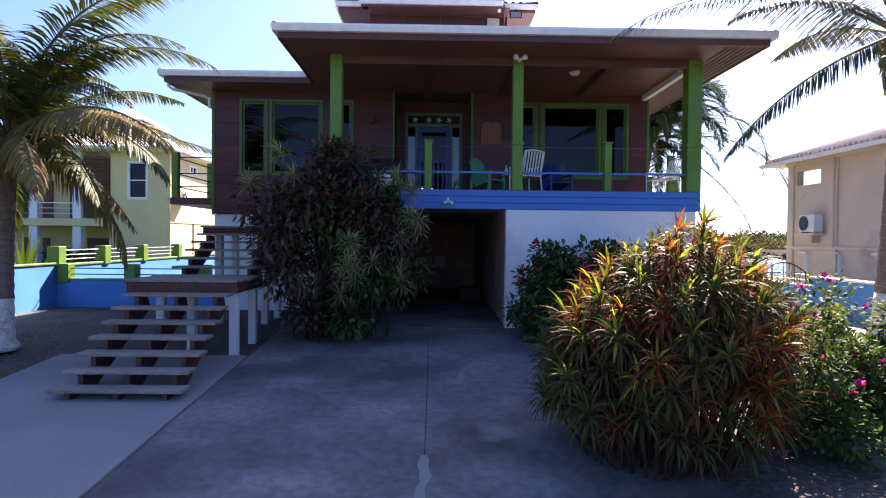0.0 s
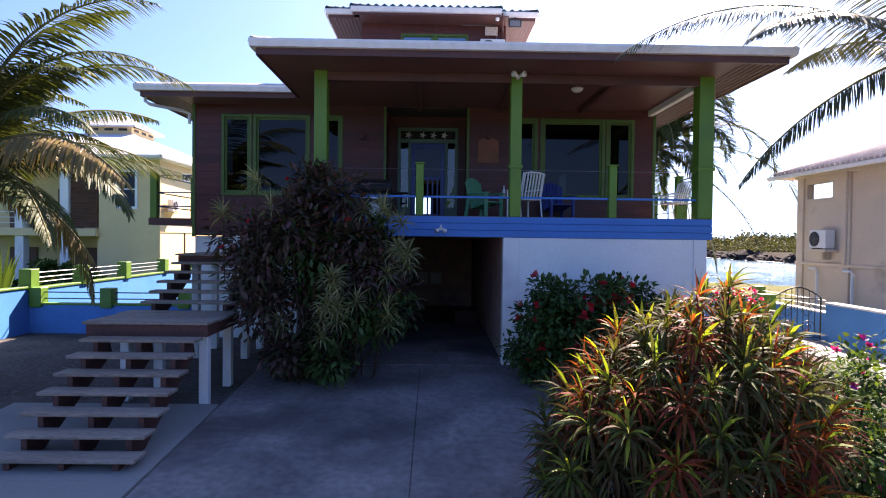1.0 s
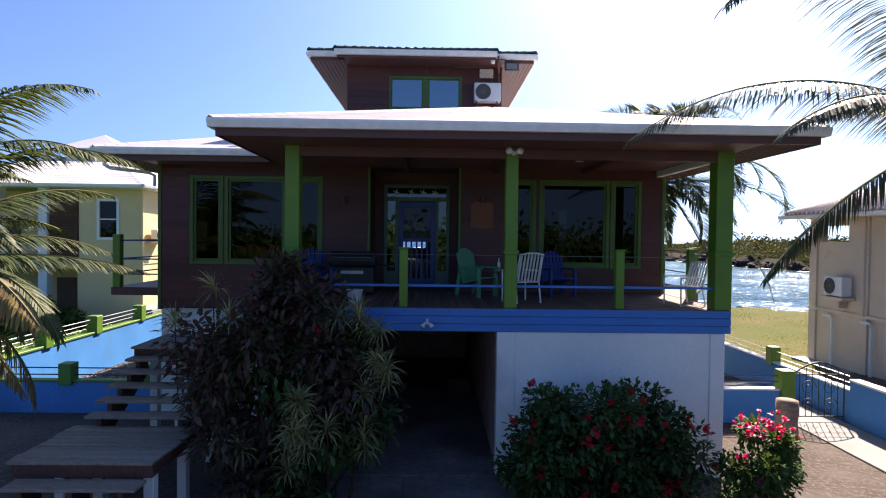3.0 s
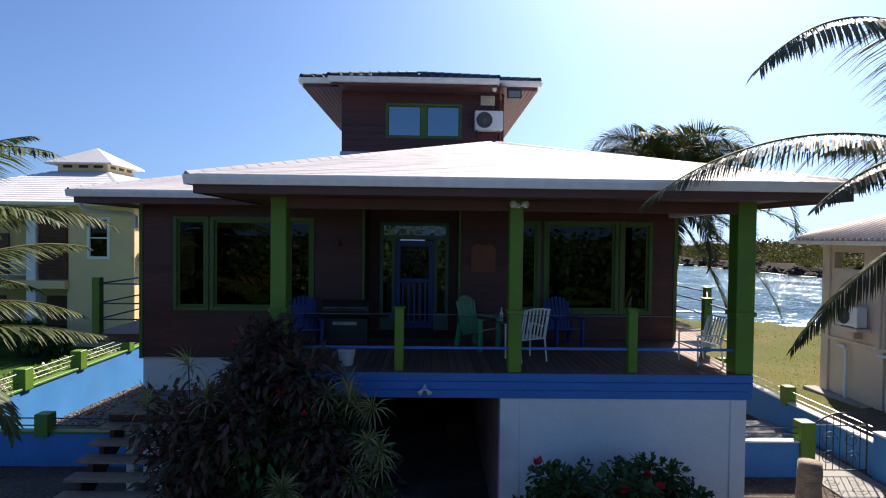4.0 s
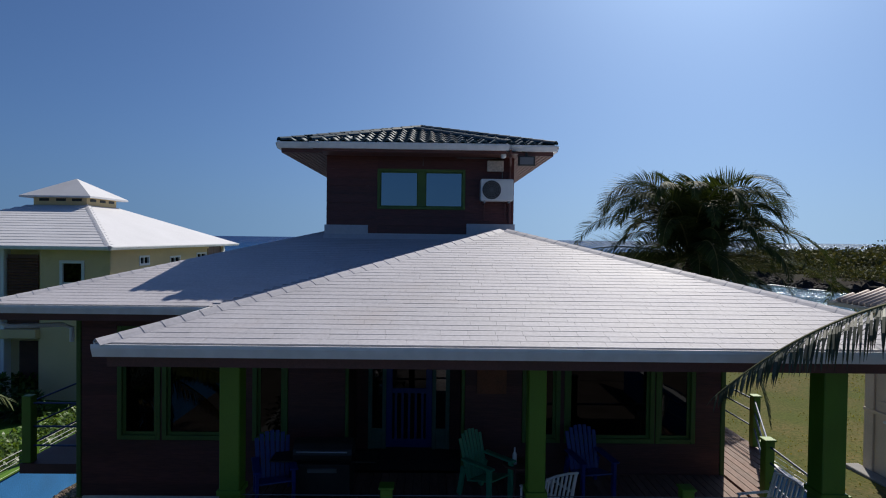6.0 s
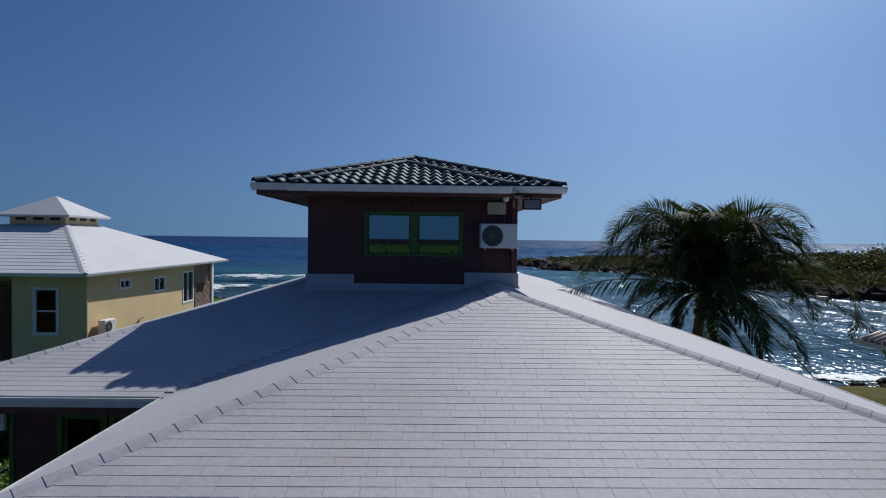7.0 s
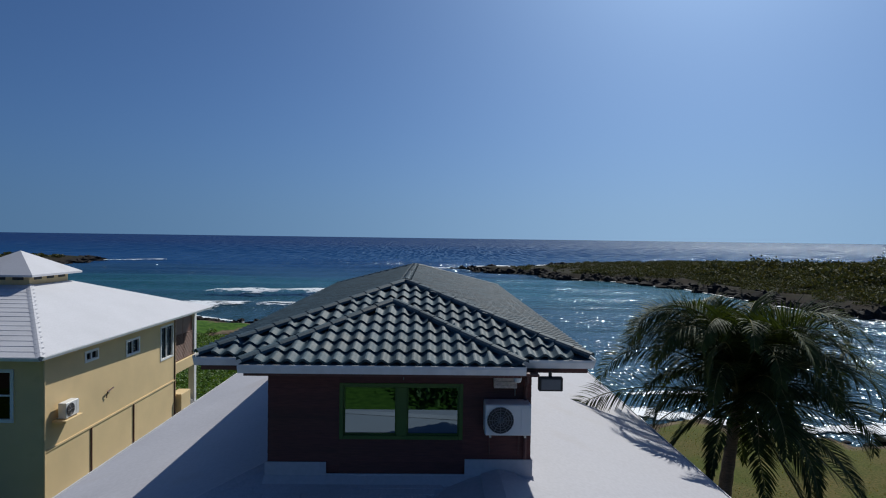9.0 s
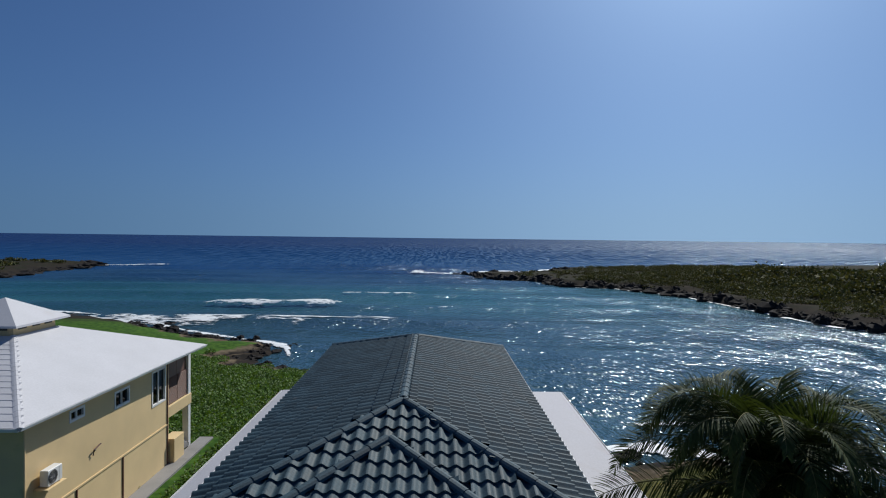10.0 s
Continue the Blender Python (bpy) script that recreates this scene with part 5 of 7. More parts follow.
for q in ((33.55, 34.4, 5.58, 5.92), (36.8, 37.95, 5.14, 5.80), (40.28, 41.65, 4.16, 5.90)):
    nb_win_y(*q)
wf = part("window", MB().box(-16.1, -15.97, NY0 - 0.04, NY0 + 0.1, 3.8, 5.85).box(-15.13, -15.0, NY0 - 0.04, NY0 + 0.1, 3.8, 5.85).box(-15.97, -15.13, NY0 - 0.04, NY0 + 0.1, 5.72, 5.85)
          .box(-15.97, -15.13, NY0 - 0.04, NY0 + 0.1, 3.8, 3.93).box(-15.97, -15.13, NY0 + 0.0, NY0 + 0.08, 4.8, 4.86), WHITE, nb, "white framed window")
part("pane", MB().box(-15.97, -15.13, NY0 + 0.05, NY0 + 0.06, 3.93, 5.72), GLASS, wf).visible_shadow = False
# solid dark filler, so the windows look into shade
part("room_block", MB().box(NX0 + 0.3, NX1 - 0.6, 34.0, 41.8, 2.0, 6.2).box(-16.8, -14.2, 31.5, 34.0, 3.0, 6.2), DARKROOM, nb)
part("band", MB().box(NX1, NX1 + 0.04, NY0, 42.0, 2.6, 2.68), YELLOW, nb)
for y in (33.9, 37.4, 41.9):
    part("pilaster_joint", MB().box(NX1 + 0.001, NX1 + 0.05, y, y + 0.06, 0.3, 2.6 if y < 41 else 6.2), LOUVRE, nb)
NC = (-19.54, 37.6)
ne = [(-13.35, 29.95), (-13.08, 45.3), (-25.6, 45.3), (-25.6, 29.95)]
NE = 6.50
ctop = 1.5
cc = [(NC[0] + ctop, NC[1] - ctop), (NC[0] + ctop, NC[1] + ctop), (NC[0] - ctop, NC[1] + ctop), (NC[0] - ctop, NC[1] - ctop)]
MIDZ = 8.58
nroof = None
for i in range(4):
    j = (i + 1) % 4
    poly = [(*ne[i], NE), (*ne[j], NE), (*cc[j], MIDZ), (*cc[i], MIDZ)]
    p = part("roof_slope" if nroof else "roof", MB().prism(poly, 0.08), ROOFW, nroof or nb, "" if nroof else "white hip roof")
    nroof = nroof or p
for p, q, o in (((-13.42, 30.0), (-13.15, 45.3), (1, 0)), ((-25.6, 30.0), (-13.4, 30.0), (0, -1))):
    gutter(nb, p, q, o, NE - 0.13)
part("soffit", MB().box(-25.6, -13.45, 30.05, 30.9, NE - 0.16, NE - 0.12), WHITE, nb)
part("soffit", MB().box(NX1, -13.45, 30.9, 45.2, NE - 0.16, NE - 0.12), WHITE, nb)
hip_caps(nroof, (*ne[0], NE + 0.03), (*cc[0], MIDZ + 0.03), ROOFW, 0.4, 0.3)
nst = MB()
sl = Vector((0, cc[0][1] - ne[0][1], MIDZ - NE))
for r in range(16):
    f = r / 16
    a, b = Vector((*ne[3], NE)).lerp(Vector((*cc[3], MIDZ)), f), Vector((*ne[0], NE)).lerp(Vector((*cc[0], MIDZ)), f)
    nst.box(a.x + 0.05, b.x - 0.05, 0, 0.36, 0.0, 0.014, Matrix.Translation((0, a.y, a.z)) @ Matrix.Rotation(math.atan2(sl.z, sl.y) - 0.02, 4, "X"))
part("shingle_field", nst, ROOFW, nroof, kind="stuff")
cup = part("cupola", MB().box(NC[0] - 1.42, NC[0] + 1.42, NC[1] - 1.42, NC[1] + 1.42, 8.3, 9.03), YELLOW, nb, "yellow roof cupola with dark vents")
for k in (-0.85, 0.05, 0.9):
    part("vent_slot", MB().box(NC[0] + k - 0.26, NC[0] + k + 0.26, NC[1] - 1.44, NC[1] - 1.421, 8.80, 8.95), BLACKIRON, cup)
    part("vent_slot", MB().box(NC[0] + 1.421, NC[0] + 1.44, NC[1] + k - 0.26, NC[1] + k + 0.26, 8.80, 8.95), BLACKIRON, cup)
c2 = 1.88
ce = [(NC[0] + c2, NC[1] - c2), (NC[0] + c2, NC[1] + c2), (NC[0] - c2, NC[1] + c2), (NC[0] - c2, NC[1] - c2)]
for i in range(4):
    j = (i + 1) % 4
    part("cupola_roof", MB().prism([(*ce[i], 9.07), (*ce[j], 9.07), (*NC, 10.15)], 0.10), ROOFW, cup)
ac_unit((-13.45, 31.95, 3.75), 90, 0.8, 0.6, 0.32)
part("ledge", MB().box(-13.9, -13.35, 31.4, 32.5, 3.62, 3.70), YELLOW, nb)
part("conduit", MB().tube([(-13.84, 35.0, 3.6), (-13.8, 35.0, 3.85), (-13.8, 35.5, 3.95)], 0.03, 6), FASCIA, nb)
part("apron", MB().box(-13.9, -13.02, 30.2, 46.3, -0.85, 0.42), CONC2, nb, "pale concrete apron at the foot of the wall", bevel=0.02)
part("stair_wall", MB().box(-14.3, -13.6, 42.15, 43.4, 0.4, 1.75), YELLOW, nb, bevel=0.02)
for i in range(3):
    part("step", MB().box(-14.7, -13.95, 44.6 - 0.3 * i, 44.9 - 0.3 * i, 0.42, 0.60 + 0.17 * i), CONC2, nb, bevel=0.01)
part("downpipe", MB().tube([(-13.85, 30.86, 6.3), (-13.85, 30.86, 0.0)], 0.05, 8), YELLOW, nb)

# ---- tan neighbour house ----
th = thing("house", "tan stucco neighbour house with a pale clay tile roof", "house")
QX = 14.95
part("wall", wall_y(MB(), 8.0, 23.6, QX, QX + 0.25, -0.6, 5.2, [(21.6, 23.0, 4.15, 4.72)]), TAN, th, "tan stucco side wall")
part("wall", wall_x(MB(), QX + 0.25, 24.0, 23.35, 23.6, -0.6, 5.2, [(QX + 0.5, 19.5, 4.05, 4.92)]), TAN, th)
for q in ((QX + 0.25, 24.0, 8.0, 8.25), (23.75, 24.0, 8.25, 23.35)):
    part("wall", MB().box(*q, -0.6, 5.2), TAN, th)
for y, w in ((23.3, 0.34), (20.8, 0.36), (16.5, 0.34)):
    bx("pilaster", TAN, th, QX - 0.07, QX, y - w / 2, y + w / 2, -0.6, 5.15, 0.01)
bx("band", TAN, th, QX - 0.09, QX, 8.0, 23.55, 1.62, 1.74, 0.015, "stucco string course")
bx("cornice", TAN, th, QX - 0.12, QX, 8.0, 23.6, 4.98, 5.15, 0.02)
for y in (22.15, 20.35, 18.4):
    part("drain_pipe", MB().tube([(QX - 0.12, y + 0.45, 1.5), (QX - 0.12, y + 0.1, 1.5), (QX - 0.12, y, 1.38), (QX - 0.12, y, -0.3)], 0.05, 8), WHITE, th, "pale drain pipe")
part("downpipe", MB().tube([(QX - 0.1, 20.75, 5.1), (QX - 0.1, 20.75, 1.7)], 0.045, 8), TAN, th)
part("footing", MB().box(QX - 0.5, QX, 20.5, 23.8, -0.6, -0.25), CONC2, th, bevel=0.02)
# added dark mass in place of a shaded interior
part("room_block", MB().box(QX + 1.6, 23.7, 8.3, 23.3, -0.5, 4.0), DARKROOM, th)
qr = part("roof", MB().prism([(QX - 0.75, 7.3, 5.12), (QX - 0.75, 24.3, 5.12), (19.6, 19.8, 7.3), (19.6, 12.0, 7.3)], 0.1)
          .prism([(QX - 0.75, 24.3, 5.12), (24.6, 24.3, 5.12), (19.6, 19.8, 7.3)], 0.1).prism([(QX - 0.75, 7.3, 5.12), (19.6, 12.0, 7.3), (24.6, 7.3, 5.12)], 0.1)
          .prism([(24.6, 7.3, 5.12), (19.6, 12.0, 7.3), (19.6, 19.8, 7.3), (24.6, 24.3, 5.12)], 0.1), CLAY, th, "pale clay barrel tile roof")
bar = MB()
for i in range(66):
    y = 7.6 + i * 0.25
    f = min(1.0, (y - 7.3) / 4.7, (24.3 - y) / 4.5)
    a, b = Vector((QX - 0.8, y, 5.16)), Vector((QX - 0.8, y, 5.16)).lerp(Vector((19.6, y, 7.34)), max(0.05, f))
    bar.tube([a, b], 0.085, 6)
part("barrel_tiles", bar, CLAY, qr, smooth=True, kind="stuff")
gutter(th, (QX - 0.72, 7.3), (QX - 0.72, 24.3), (-1, 0), 4.98)
ac_unit((QX - 0.42, 21.75, 2.28), -90, 0.9, 0.66, 0.34)
part("ledge", MB().box(QX - 0.5, QX, 21.2, 22.4, 2.14, 2.24), TAN, th, bevel=0.01)
part("corbel", MB().box(QX - 0.3, QX, 21.6, 21.8, 1.85, 2.14), TAN, th, bevel=0.02)

# ---- things on the porch ----
def slat_chair(at, rz, m=WHITEPL):
    """White slatted armchair; faces -y before turning."""
    t = thing("garden_chair", "white slatted garden armchair on the porch", "chair", at, "porch chairs")
    t.rotation_euler = (0, 0, radians(rz))
    for x in (-0.27, 0.27):
        part("leg", MB().tube([(x, -0.24, 0), (x, -0.25, 0.60), (x, -0.22, 0.64)], 0.016, 6), m, t)
        part("leg", MB().tube([(x, 0.26, 0), (x * 0.98, 0.20, 0.42), (x * 0.96, 0.33, 0.98)], 0.016, 6), m, t)
        part("armrest", MB().box(x - 0.025, x + 0.025, -0.27, 0.24, 0.63, 0.655), m, t, bevel=0.006)
    for i in range(5):
        part("seat_slat", MB().box(-0.26, 0.26, -0.24 + 0.095 * i, -0.165 + 0.095 * i, 0.41, 0.43), m, t)
    for i in range(7):
        x = -0.225 + 0.075 * i
        part("back_slat", MB().box(-0.015, 0.015, -0.008, 0.008, 0, 0.56, pose(x, 0.215, 0.43, -13, 0, 0)), m, t)
    part("top_rail", MB().tube([(-0.27, 0.335, 0.97), (-0.1, 0.35, 1.0), (0.1, 0.35, 1.0), (0.27, 0.335, 0.97)], 0.018, 6), m, t)
    return t


def adirondack(at, rz, m, word):
    """Moulded slope-backed chair; faces -y before turning."""
    t = thing("adirondack_chair", word + " plastic adirondack chair on the porch", "chair", at, "porch chairs")
    t.rotation_euler = (0, 0, radians(rz))
    for x in (-0.30, 0.30):
        part("leg", MB().box(x - 0.03, x + 0.03, -0.42, -0.32, 0, 0.56), m, t, bevel=0.006)
        part("leg", MB().box(-0.03, 0.03, -0.05, 0.05, 0, 0.46, pose(x, 0.40, 0, 14, 0, 0)), m, t, bevel=0.006)
        part("armrest", MB().box(x - 0.07, x + 0.07, -0.46, 0.30, 0.56, 0.59), m, t, bevel=0.01)
    for i in range(6):
        part("seat_slat", MB().box(-0.27, 0.27, 0, 0.095, 0, 0.022, pose(0, -0.40 + 0.102 * i, 0.37 - 0.022 * i, -12, 0, 0)), m, t)
    for i in range(7):
        x = -0.24 + 0.08 * i
        h = 0.76 - 0.9 * x * x * 2
        part("back_slat", MB().box(-0.036, 0.036, -0.01, 0.01, 0, h, pose(x, 0.20, 0.24, -20, x * 14, 0)), m, t, bevel=0.004)
    return t


adirondack((1.58, 14.3, 2.912), 42, GREENPL, "sea green").scale = (0.85, 0.85, 1.05)
slat_chair((2.36, 13.2, 2.912), 206).scale = (1, 1, 0.95)
slat_chair((5.45, 13.05, 2.912), -80).scale = (1, 1, 0.82)
adirondack((3.35, 14.6, 2.912), 10, BLUEPL, "deep blue").scale = (0.9, 0.9, 1)
adirondack((-1.8, 14.2, 2.912), 20, BLUEPL, "deep blue").scale = (0.9, 0.9, 1)
grill = thing("barbecue_grill", "black gas barbecue with a steel handle and shelf", "grill", (-1.02, 14.35, 2.912))
grill.scale = (1.05, 1, 0.8)
part("cabinet", MB().box(-0.42, 0.42, -0.25, 0.25, 0.08, 0.72), BLACKIRON, grill, bevel=0.01)
part("lid", MB().tube([(-0.44, 0, 0.9), (0.44, 0, 0.9)], 0.24, 14), BLACKIRON, grill, "black rounded lid", smooth=False)
part("handle", MB().tube([(-0.38, -0.28, 0.98), (0.38, -0.28, 0.98)], 0.018, 8), METAL, grill, "steel handle")
part("front_panel", MB().box(-0.22, 0.22, -0.262, -0.25, 0.56, 0.64), METAL, grill)
for x in (-0.62, 0.62):
    part("side_shelf", MB().box(x - 0.18, x + 0.18, -0.22, 0.22, 0.74, 0.77), BLACKIRON, grill, bevel=0.008)
for x in (-0.38, 0.38):
    part("wheel", MB().tube([(x - 0.02, 0, 0.08), (x + 0.02, 0, 0.08)], 0.08, 14), BLACKIRON, grill)
pot = thing("flower_pot", "small white flower pot on the deck", "pot", (-0.76, 12.66, 2.912))
part("pot_body", MB().tube([(0, 0, 0), (0, 0, 0.02), (0, 0, 0.24), (0, 0, 0.26)], [0.1, 0.11, 0.15, 0.16], 14), WHITEPL, pot, smooth=True)
sign = thing("wall_plaque", "orange-brown arched wooden plaque on the wall", "plaque", (1.75, 15.16, 4.35))
sp = [(-0.26, 0, 0), (0.26, 0, 0), (0.26, 0, 0.5)] + [(0.26 * math.cos(a), 0, 0.5 + 0.12 * math.sin(a)) for a in (0.5, 1.0, 1.57, 2.1, 2.6)] + [(-0.26, 0, 0.5)]
sm = MB()
n0 = len(sp)
sm.v = [(x, -0.03, z) for x, _, z in sp] + [(x, 0.01, z) for x, _, z in sp]
sm.f = [tuple(range(n0)), tuple(range(2 * n0 - 1, n0 - 1, -1))] + [(i, n0 + i, n0 + (i + 1) % n0, (i + 1) % n0) for i in range(n0)]
part("board", sm, ORANGE, sign)
tab = thing("side_table", "small dark side table between the porch chairs", "table", (2.12, 14.35, 2.912))
part("tabletop", MB().tube([(0, 0, 0.5), (0, 0, 0.53)], 0.26, 18), LOUVRE, tab)
for k in range(3):
    w = 2.1 * k
    part("leg", MB().tube([(0.2 * math.cos(w), 0.2 * math.sin(w), 0), (0.1 * math.cos(w), 0.1 * math.sin(w), 0.5)], 0.014, 6), LOUVRE, tab)
bot = thing("bottle", "clear bottle on the side table", "bottle", (2.05, 14.3, 3.442))
part("glass_body", MB().tube([(0, 0, 0), (0, 0, 0.16), (0, 0, 0.2), (0, 0, 0.27)], [0.035, 0.035, 0.014, 0.013], 10), WHITEPL, bot, smooth=True)
for x in (0.57,):
    bl = thing("spot_lamp", "twin white spot lamp on the blue deck beam", "lamp", (x, 12.15, 2.66))
    bl.scale = (0.75, 0.75, 0.75)
    part("base", MB().tube([(0, 0.01, 0), (0, -0.02, 0)], 0.05, 12), WHITEPL, bl)
    for s in (-1, 1):
        part("head", MB().tube([(s * 0.03, -0.03, 0.0), (s * 0.07, -0.10, -0.03), (s * 0.11, -0.18, -0.06)], [0.02, 0.035, 0.055], 10), WHITEPL, bl, smooth=True)
    part("sensor", MB().tube([(0, -0.03, 0.03), (0, -0.06, 0.09)], [0.02, 0.025], 8), WHITEPL, bl)
sl2 = thing("spot_lamp", "twin white spot lamp at the top of the porch post", "lamp", (2.02, 12.06, 5.60))
sl2.scale = (0.8, 0.8, 0.8)
for s in (-1, 1):
    part("head", MB().tube([(s * 0.03, -0.02, 0.0), (s * 0.08, -0.09, 0.02), (s * 0.13, -0.17, 0.02)], [0.02, 0.05, 0.075], 12), WHITEPL, sl2, smooth=True)
part("base", MB().tube([(0, 0.1, 0), (0, -0.02, 0)], 0.05, 10), WHITEPL, sl2)
cl = thing("ceiling_lamp", "round white lamp on the porch ceiling", "lamp", (3.45, 13.2, 5.62))
part("diffuser", MB().tube([(0, 0, 0), (0, 0, 0.03), (0, 0, 0.08)], [0.06, 0.11, 0.13], 16), WHITEPL, cl, smooth=True)
for x in (-1.35, 1.75):
    wl = thing("wall_lamp", "small brown metal lamp on the front wall", "lamp", (x, 15.1, 4.95 if x < 0 else 5.0))
    part("shade", MB().tube([(0, 0, -0.07), (0, 0, 0.07)], [0.07, 0.045], 10), FASCIA, wl)
    part("bracket", MB().box(-0.02, 0.02, 0, 0.09, -0.02, 0.02), METAL, wl)
# ---- plants ----
def leaf_quads(mb, base, way, up, length, width, bend=0.25, segs=2):
    """A leaf blade: a tapering strip that bends down along its way."""
    way, up = way.normalized(), up.normalized()
    side = way.cross(up)
    if side.length < 1e-4:
        side = way.orthogonal()
    side.normalize()
    n0 = len(mb.v)
    p = Vector(base)
    d = way.copy()
    for i in range(segs + 1):
        f = i / segs
        w = width * (0.35 + 1.3 * f if f < 0.5 else 2.0 * (1 - f)) * 0.5 if i else width * 0.15
        w = max(w, width * 0.04)
        mb.v += [tuple(p - side * w), tuple(p + side * w)]
        p = p + d * (length / segs)
        d = (d + Vector((0, 0, -bend * 2 / segs))).normalized()
    for i in range(segs):
        a = n0 + 2 * i
        mb.f.append((a, a + 1, a + 3, a + 2))


def rand_way(r):
    a, z = r.uniform(0, 2 * math.pi), r.uniform(-1, 1)
    c = math.sqrt(1 - z * z)
    return Vector((c * math.cos(a), c * math.sin(a), z))


def leafy_shrub(name, label, cx, cy, rx, ry, h, n, leaf_m, seed, size=(0.09, 0.16), width=0.5, flower=None, nf=0, z0=0.0, lumps=14, low=0.1, boxy=False, petal=0.07):
    r = random.Random(seed)
    t = thing(name, label, "shrub", (cx, cy, z0))
    centres = []
    for i in range(lumps):
        a, q = r.uniform(0, 2 * math.pi), math.sqrt(r.random())
        zz = r.uniform(low, 1.0)
        k = math.sqrt(max(0.05, 1 - (max(0, zz - 0.35) / 0.72) ** 2)) * 0.9
        c = Vector((rx * q * k * math.cos(a), ry * q * k * math.sin(a), h * (0.12 + 0.76 * zz)))
        if boxy:
            c = Vector((rx * r.uniform(-1, 1), ry * r.uniform(-1, 1), h * r.uniform(0.1, 0.82) * (1 - 0.25 * (i % 3 == 0))))
        centres.append((c, r.uniform(0.24, 0.42) * min(rx, h * 0.6, 1.3 if lumps < 40 else 0.95)))
        part("stem", MB().tube([(c.x * 0.2, c.y * 0.2, 0), (c.x * 0.6, c.y * 0.6, c.z * 0.5), tuple(c)], [0.03, 0.02, 0.008], 5, False), STEM, t)
    mb = MB()
    for i in range(n):
        c, rad = centres[r.randrange(lumps)]
        w = rand_way(r)
        p = c + w * rad * (r.uniform(0.35, 1.12))
        if p.z < 0.03:
            continue
        way = (w * 0.8 + rand_way(r) * 0.6 + Vector((0, 0, -0.15))).normalized()
        L = r.uniform(*size)
        leaf_quads(mb, p, way, (Vector((0, 0, 1)) + rand_way(r) * 0.5), L, L * width, 0.25)
    part("leaves", mb, leaf_m, t, kind="stuff")
    if flower:
        for i in range(nf):
            c, rad = centres[r.randrange(lumps)]
            w = rand_way(r)
            w.y = -abs(w.y) if r.random() < 0.7 else w.y
            w.z = abs(w.z)
            p = c + w.normalized() * rad * 1.08
            fl = MB()
            for k in range(6):
                leaf_quads(fl, p, (w + rand_way(r) * 0.9), Vector((0, 0, 1)) + rand_way(r) * 0.4, petal * r.uniform(0.7, 1.3), petal * 0.9, 0.2)
            part("flower", fl, flower, t, {RED: "red flower", PINK: "pink flower", MAGENTA: "magenta bract"}[flower])
    return t


def rosette(mb, p, axis_, r, n, length, width, bend=0.5, open_=0.9, rise=1.05):
    a = axis_.normalized()
    s = a.orthogonal().normalized()
    b = a.cross(s)
    ph = r.uniform(0, 6.28)
    for i in range(n):
        w = ph + i * 2.4
        f = i / n
        o = open_ * (0.25 + 0.95 * f)
        way = a * (rise - 0.85 * f) + (s * math.cos(w) + b * math.sin(w)) * o
        L = length * r.uniform(0.75, 1.1)
        leaf_quads(mb, Vector(p) - a * 0.10 * f, way, a, L, width * r.uniform(0.8, 1.2), bend * (0.6 + 0.7 * f), 4)


def croton_bed():
    r = random.Random(21)
    t = thing("croton_shrub", "broad croton shrub with red, yellow and green strap leaves", "shrub", (2.70, 6.3, -0.42))
    sets = [MB(), MB(), MB()]
    pts = []
    tries = 0
    while len(pts) < 225 and tries < 20000:
        tries += 1
        a, q = r.uniform(0, 2 * math.pi), math.sqrt(r.random())
        x, y = 1.42 * q * math.cos(a), 1.3 * q * math.sin(a)
        top = 2.34 * math.sqrt(max(0.0, 1 - q ** 4)) * (0.93 + 0.12 * math.sin(x * 2.3 + 1) * math.cos(y * 2.0)) * (0.93 + 0.075 * x) + r.gauss(0, 0.06)
        f = 1.0 if r.random() < 0.58 else r.uniform(0.42, 0.95)
        z = max(0.45 + 0.3 * r.random(), top * f)
        x, y = x * (0.75 + 0.25 * min(1.0, z / 1.3)), y * (0.7 + 0.3 * min(1.0, z / 1.3))
        if all((x - u) ** 2 + (y - v) ** 2 + (z - w) ** 2 > 0.05 for u, v, w, _ in pts):
            pts.append((x, y, z, f))
    for x, y, z, f in pts:
        cane = MB().tube([(x * 0.62, y * 0.62, 0), (x * 0.78, y * 0.78, z * 0.45), (x * 0.95, y * 0.95, z * 0.86), (x, y, z)], [0.014, 0.011, 0.009, 0.007], 5, False)
        part("cane", cane, STEM, t)
        k = r.random()
        sunny = z > 1.2 and f > 0.9
        ax = Vector((x * 0.4 + r.gauss(0, 0.15), y * 0.4 - 0.12 + r.gauss(0, 0.15), 1.0))
        L = r.uniform(0.30, 0.47)
        rosette(sets[0 if k < (0.56 if sunny else 0.80) else 1], (x, y, z), ax, r, 27, L * 0.9, 0.031, 0.95, 1.3, 0.82)
        rosette(sets[2 if r.random() < (0.75 if sunny else 0.3) else 0], (x, y, z + 0.03), ax, r, 9, L * 0.75, 0.032, 0.85, 1.1, 0.9)
    for mb, m, w in zip(sets, (CROTON_A, CROTON_B, CROTON_C), ("green strap leaves", "red and orange strap leaves", "yellow strap leaves")):
        part("leaves", mb, m, t, w, kind="stuff")


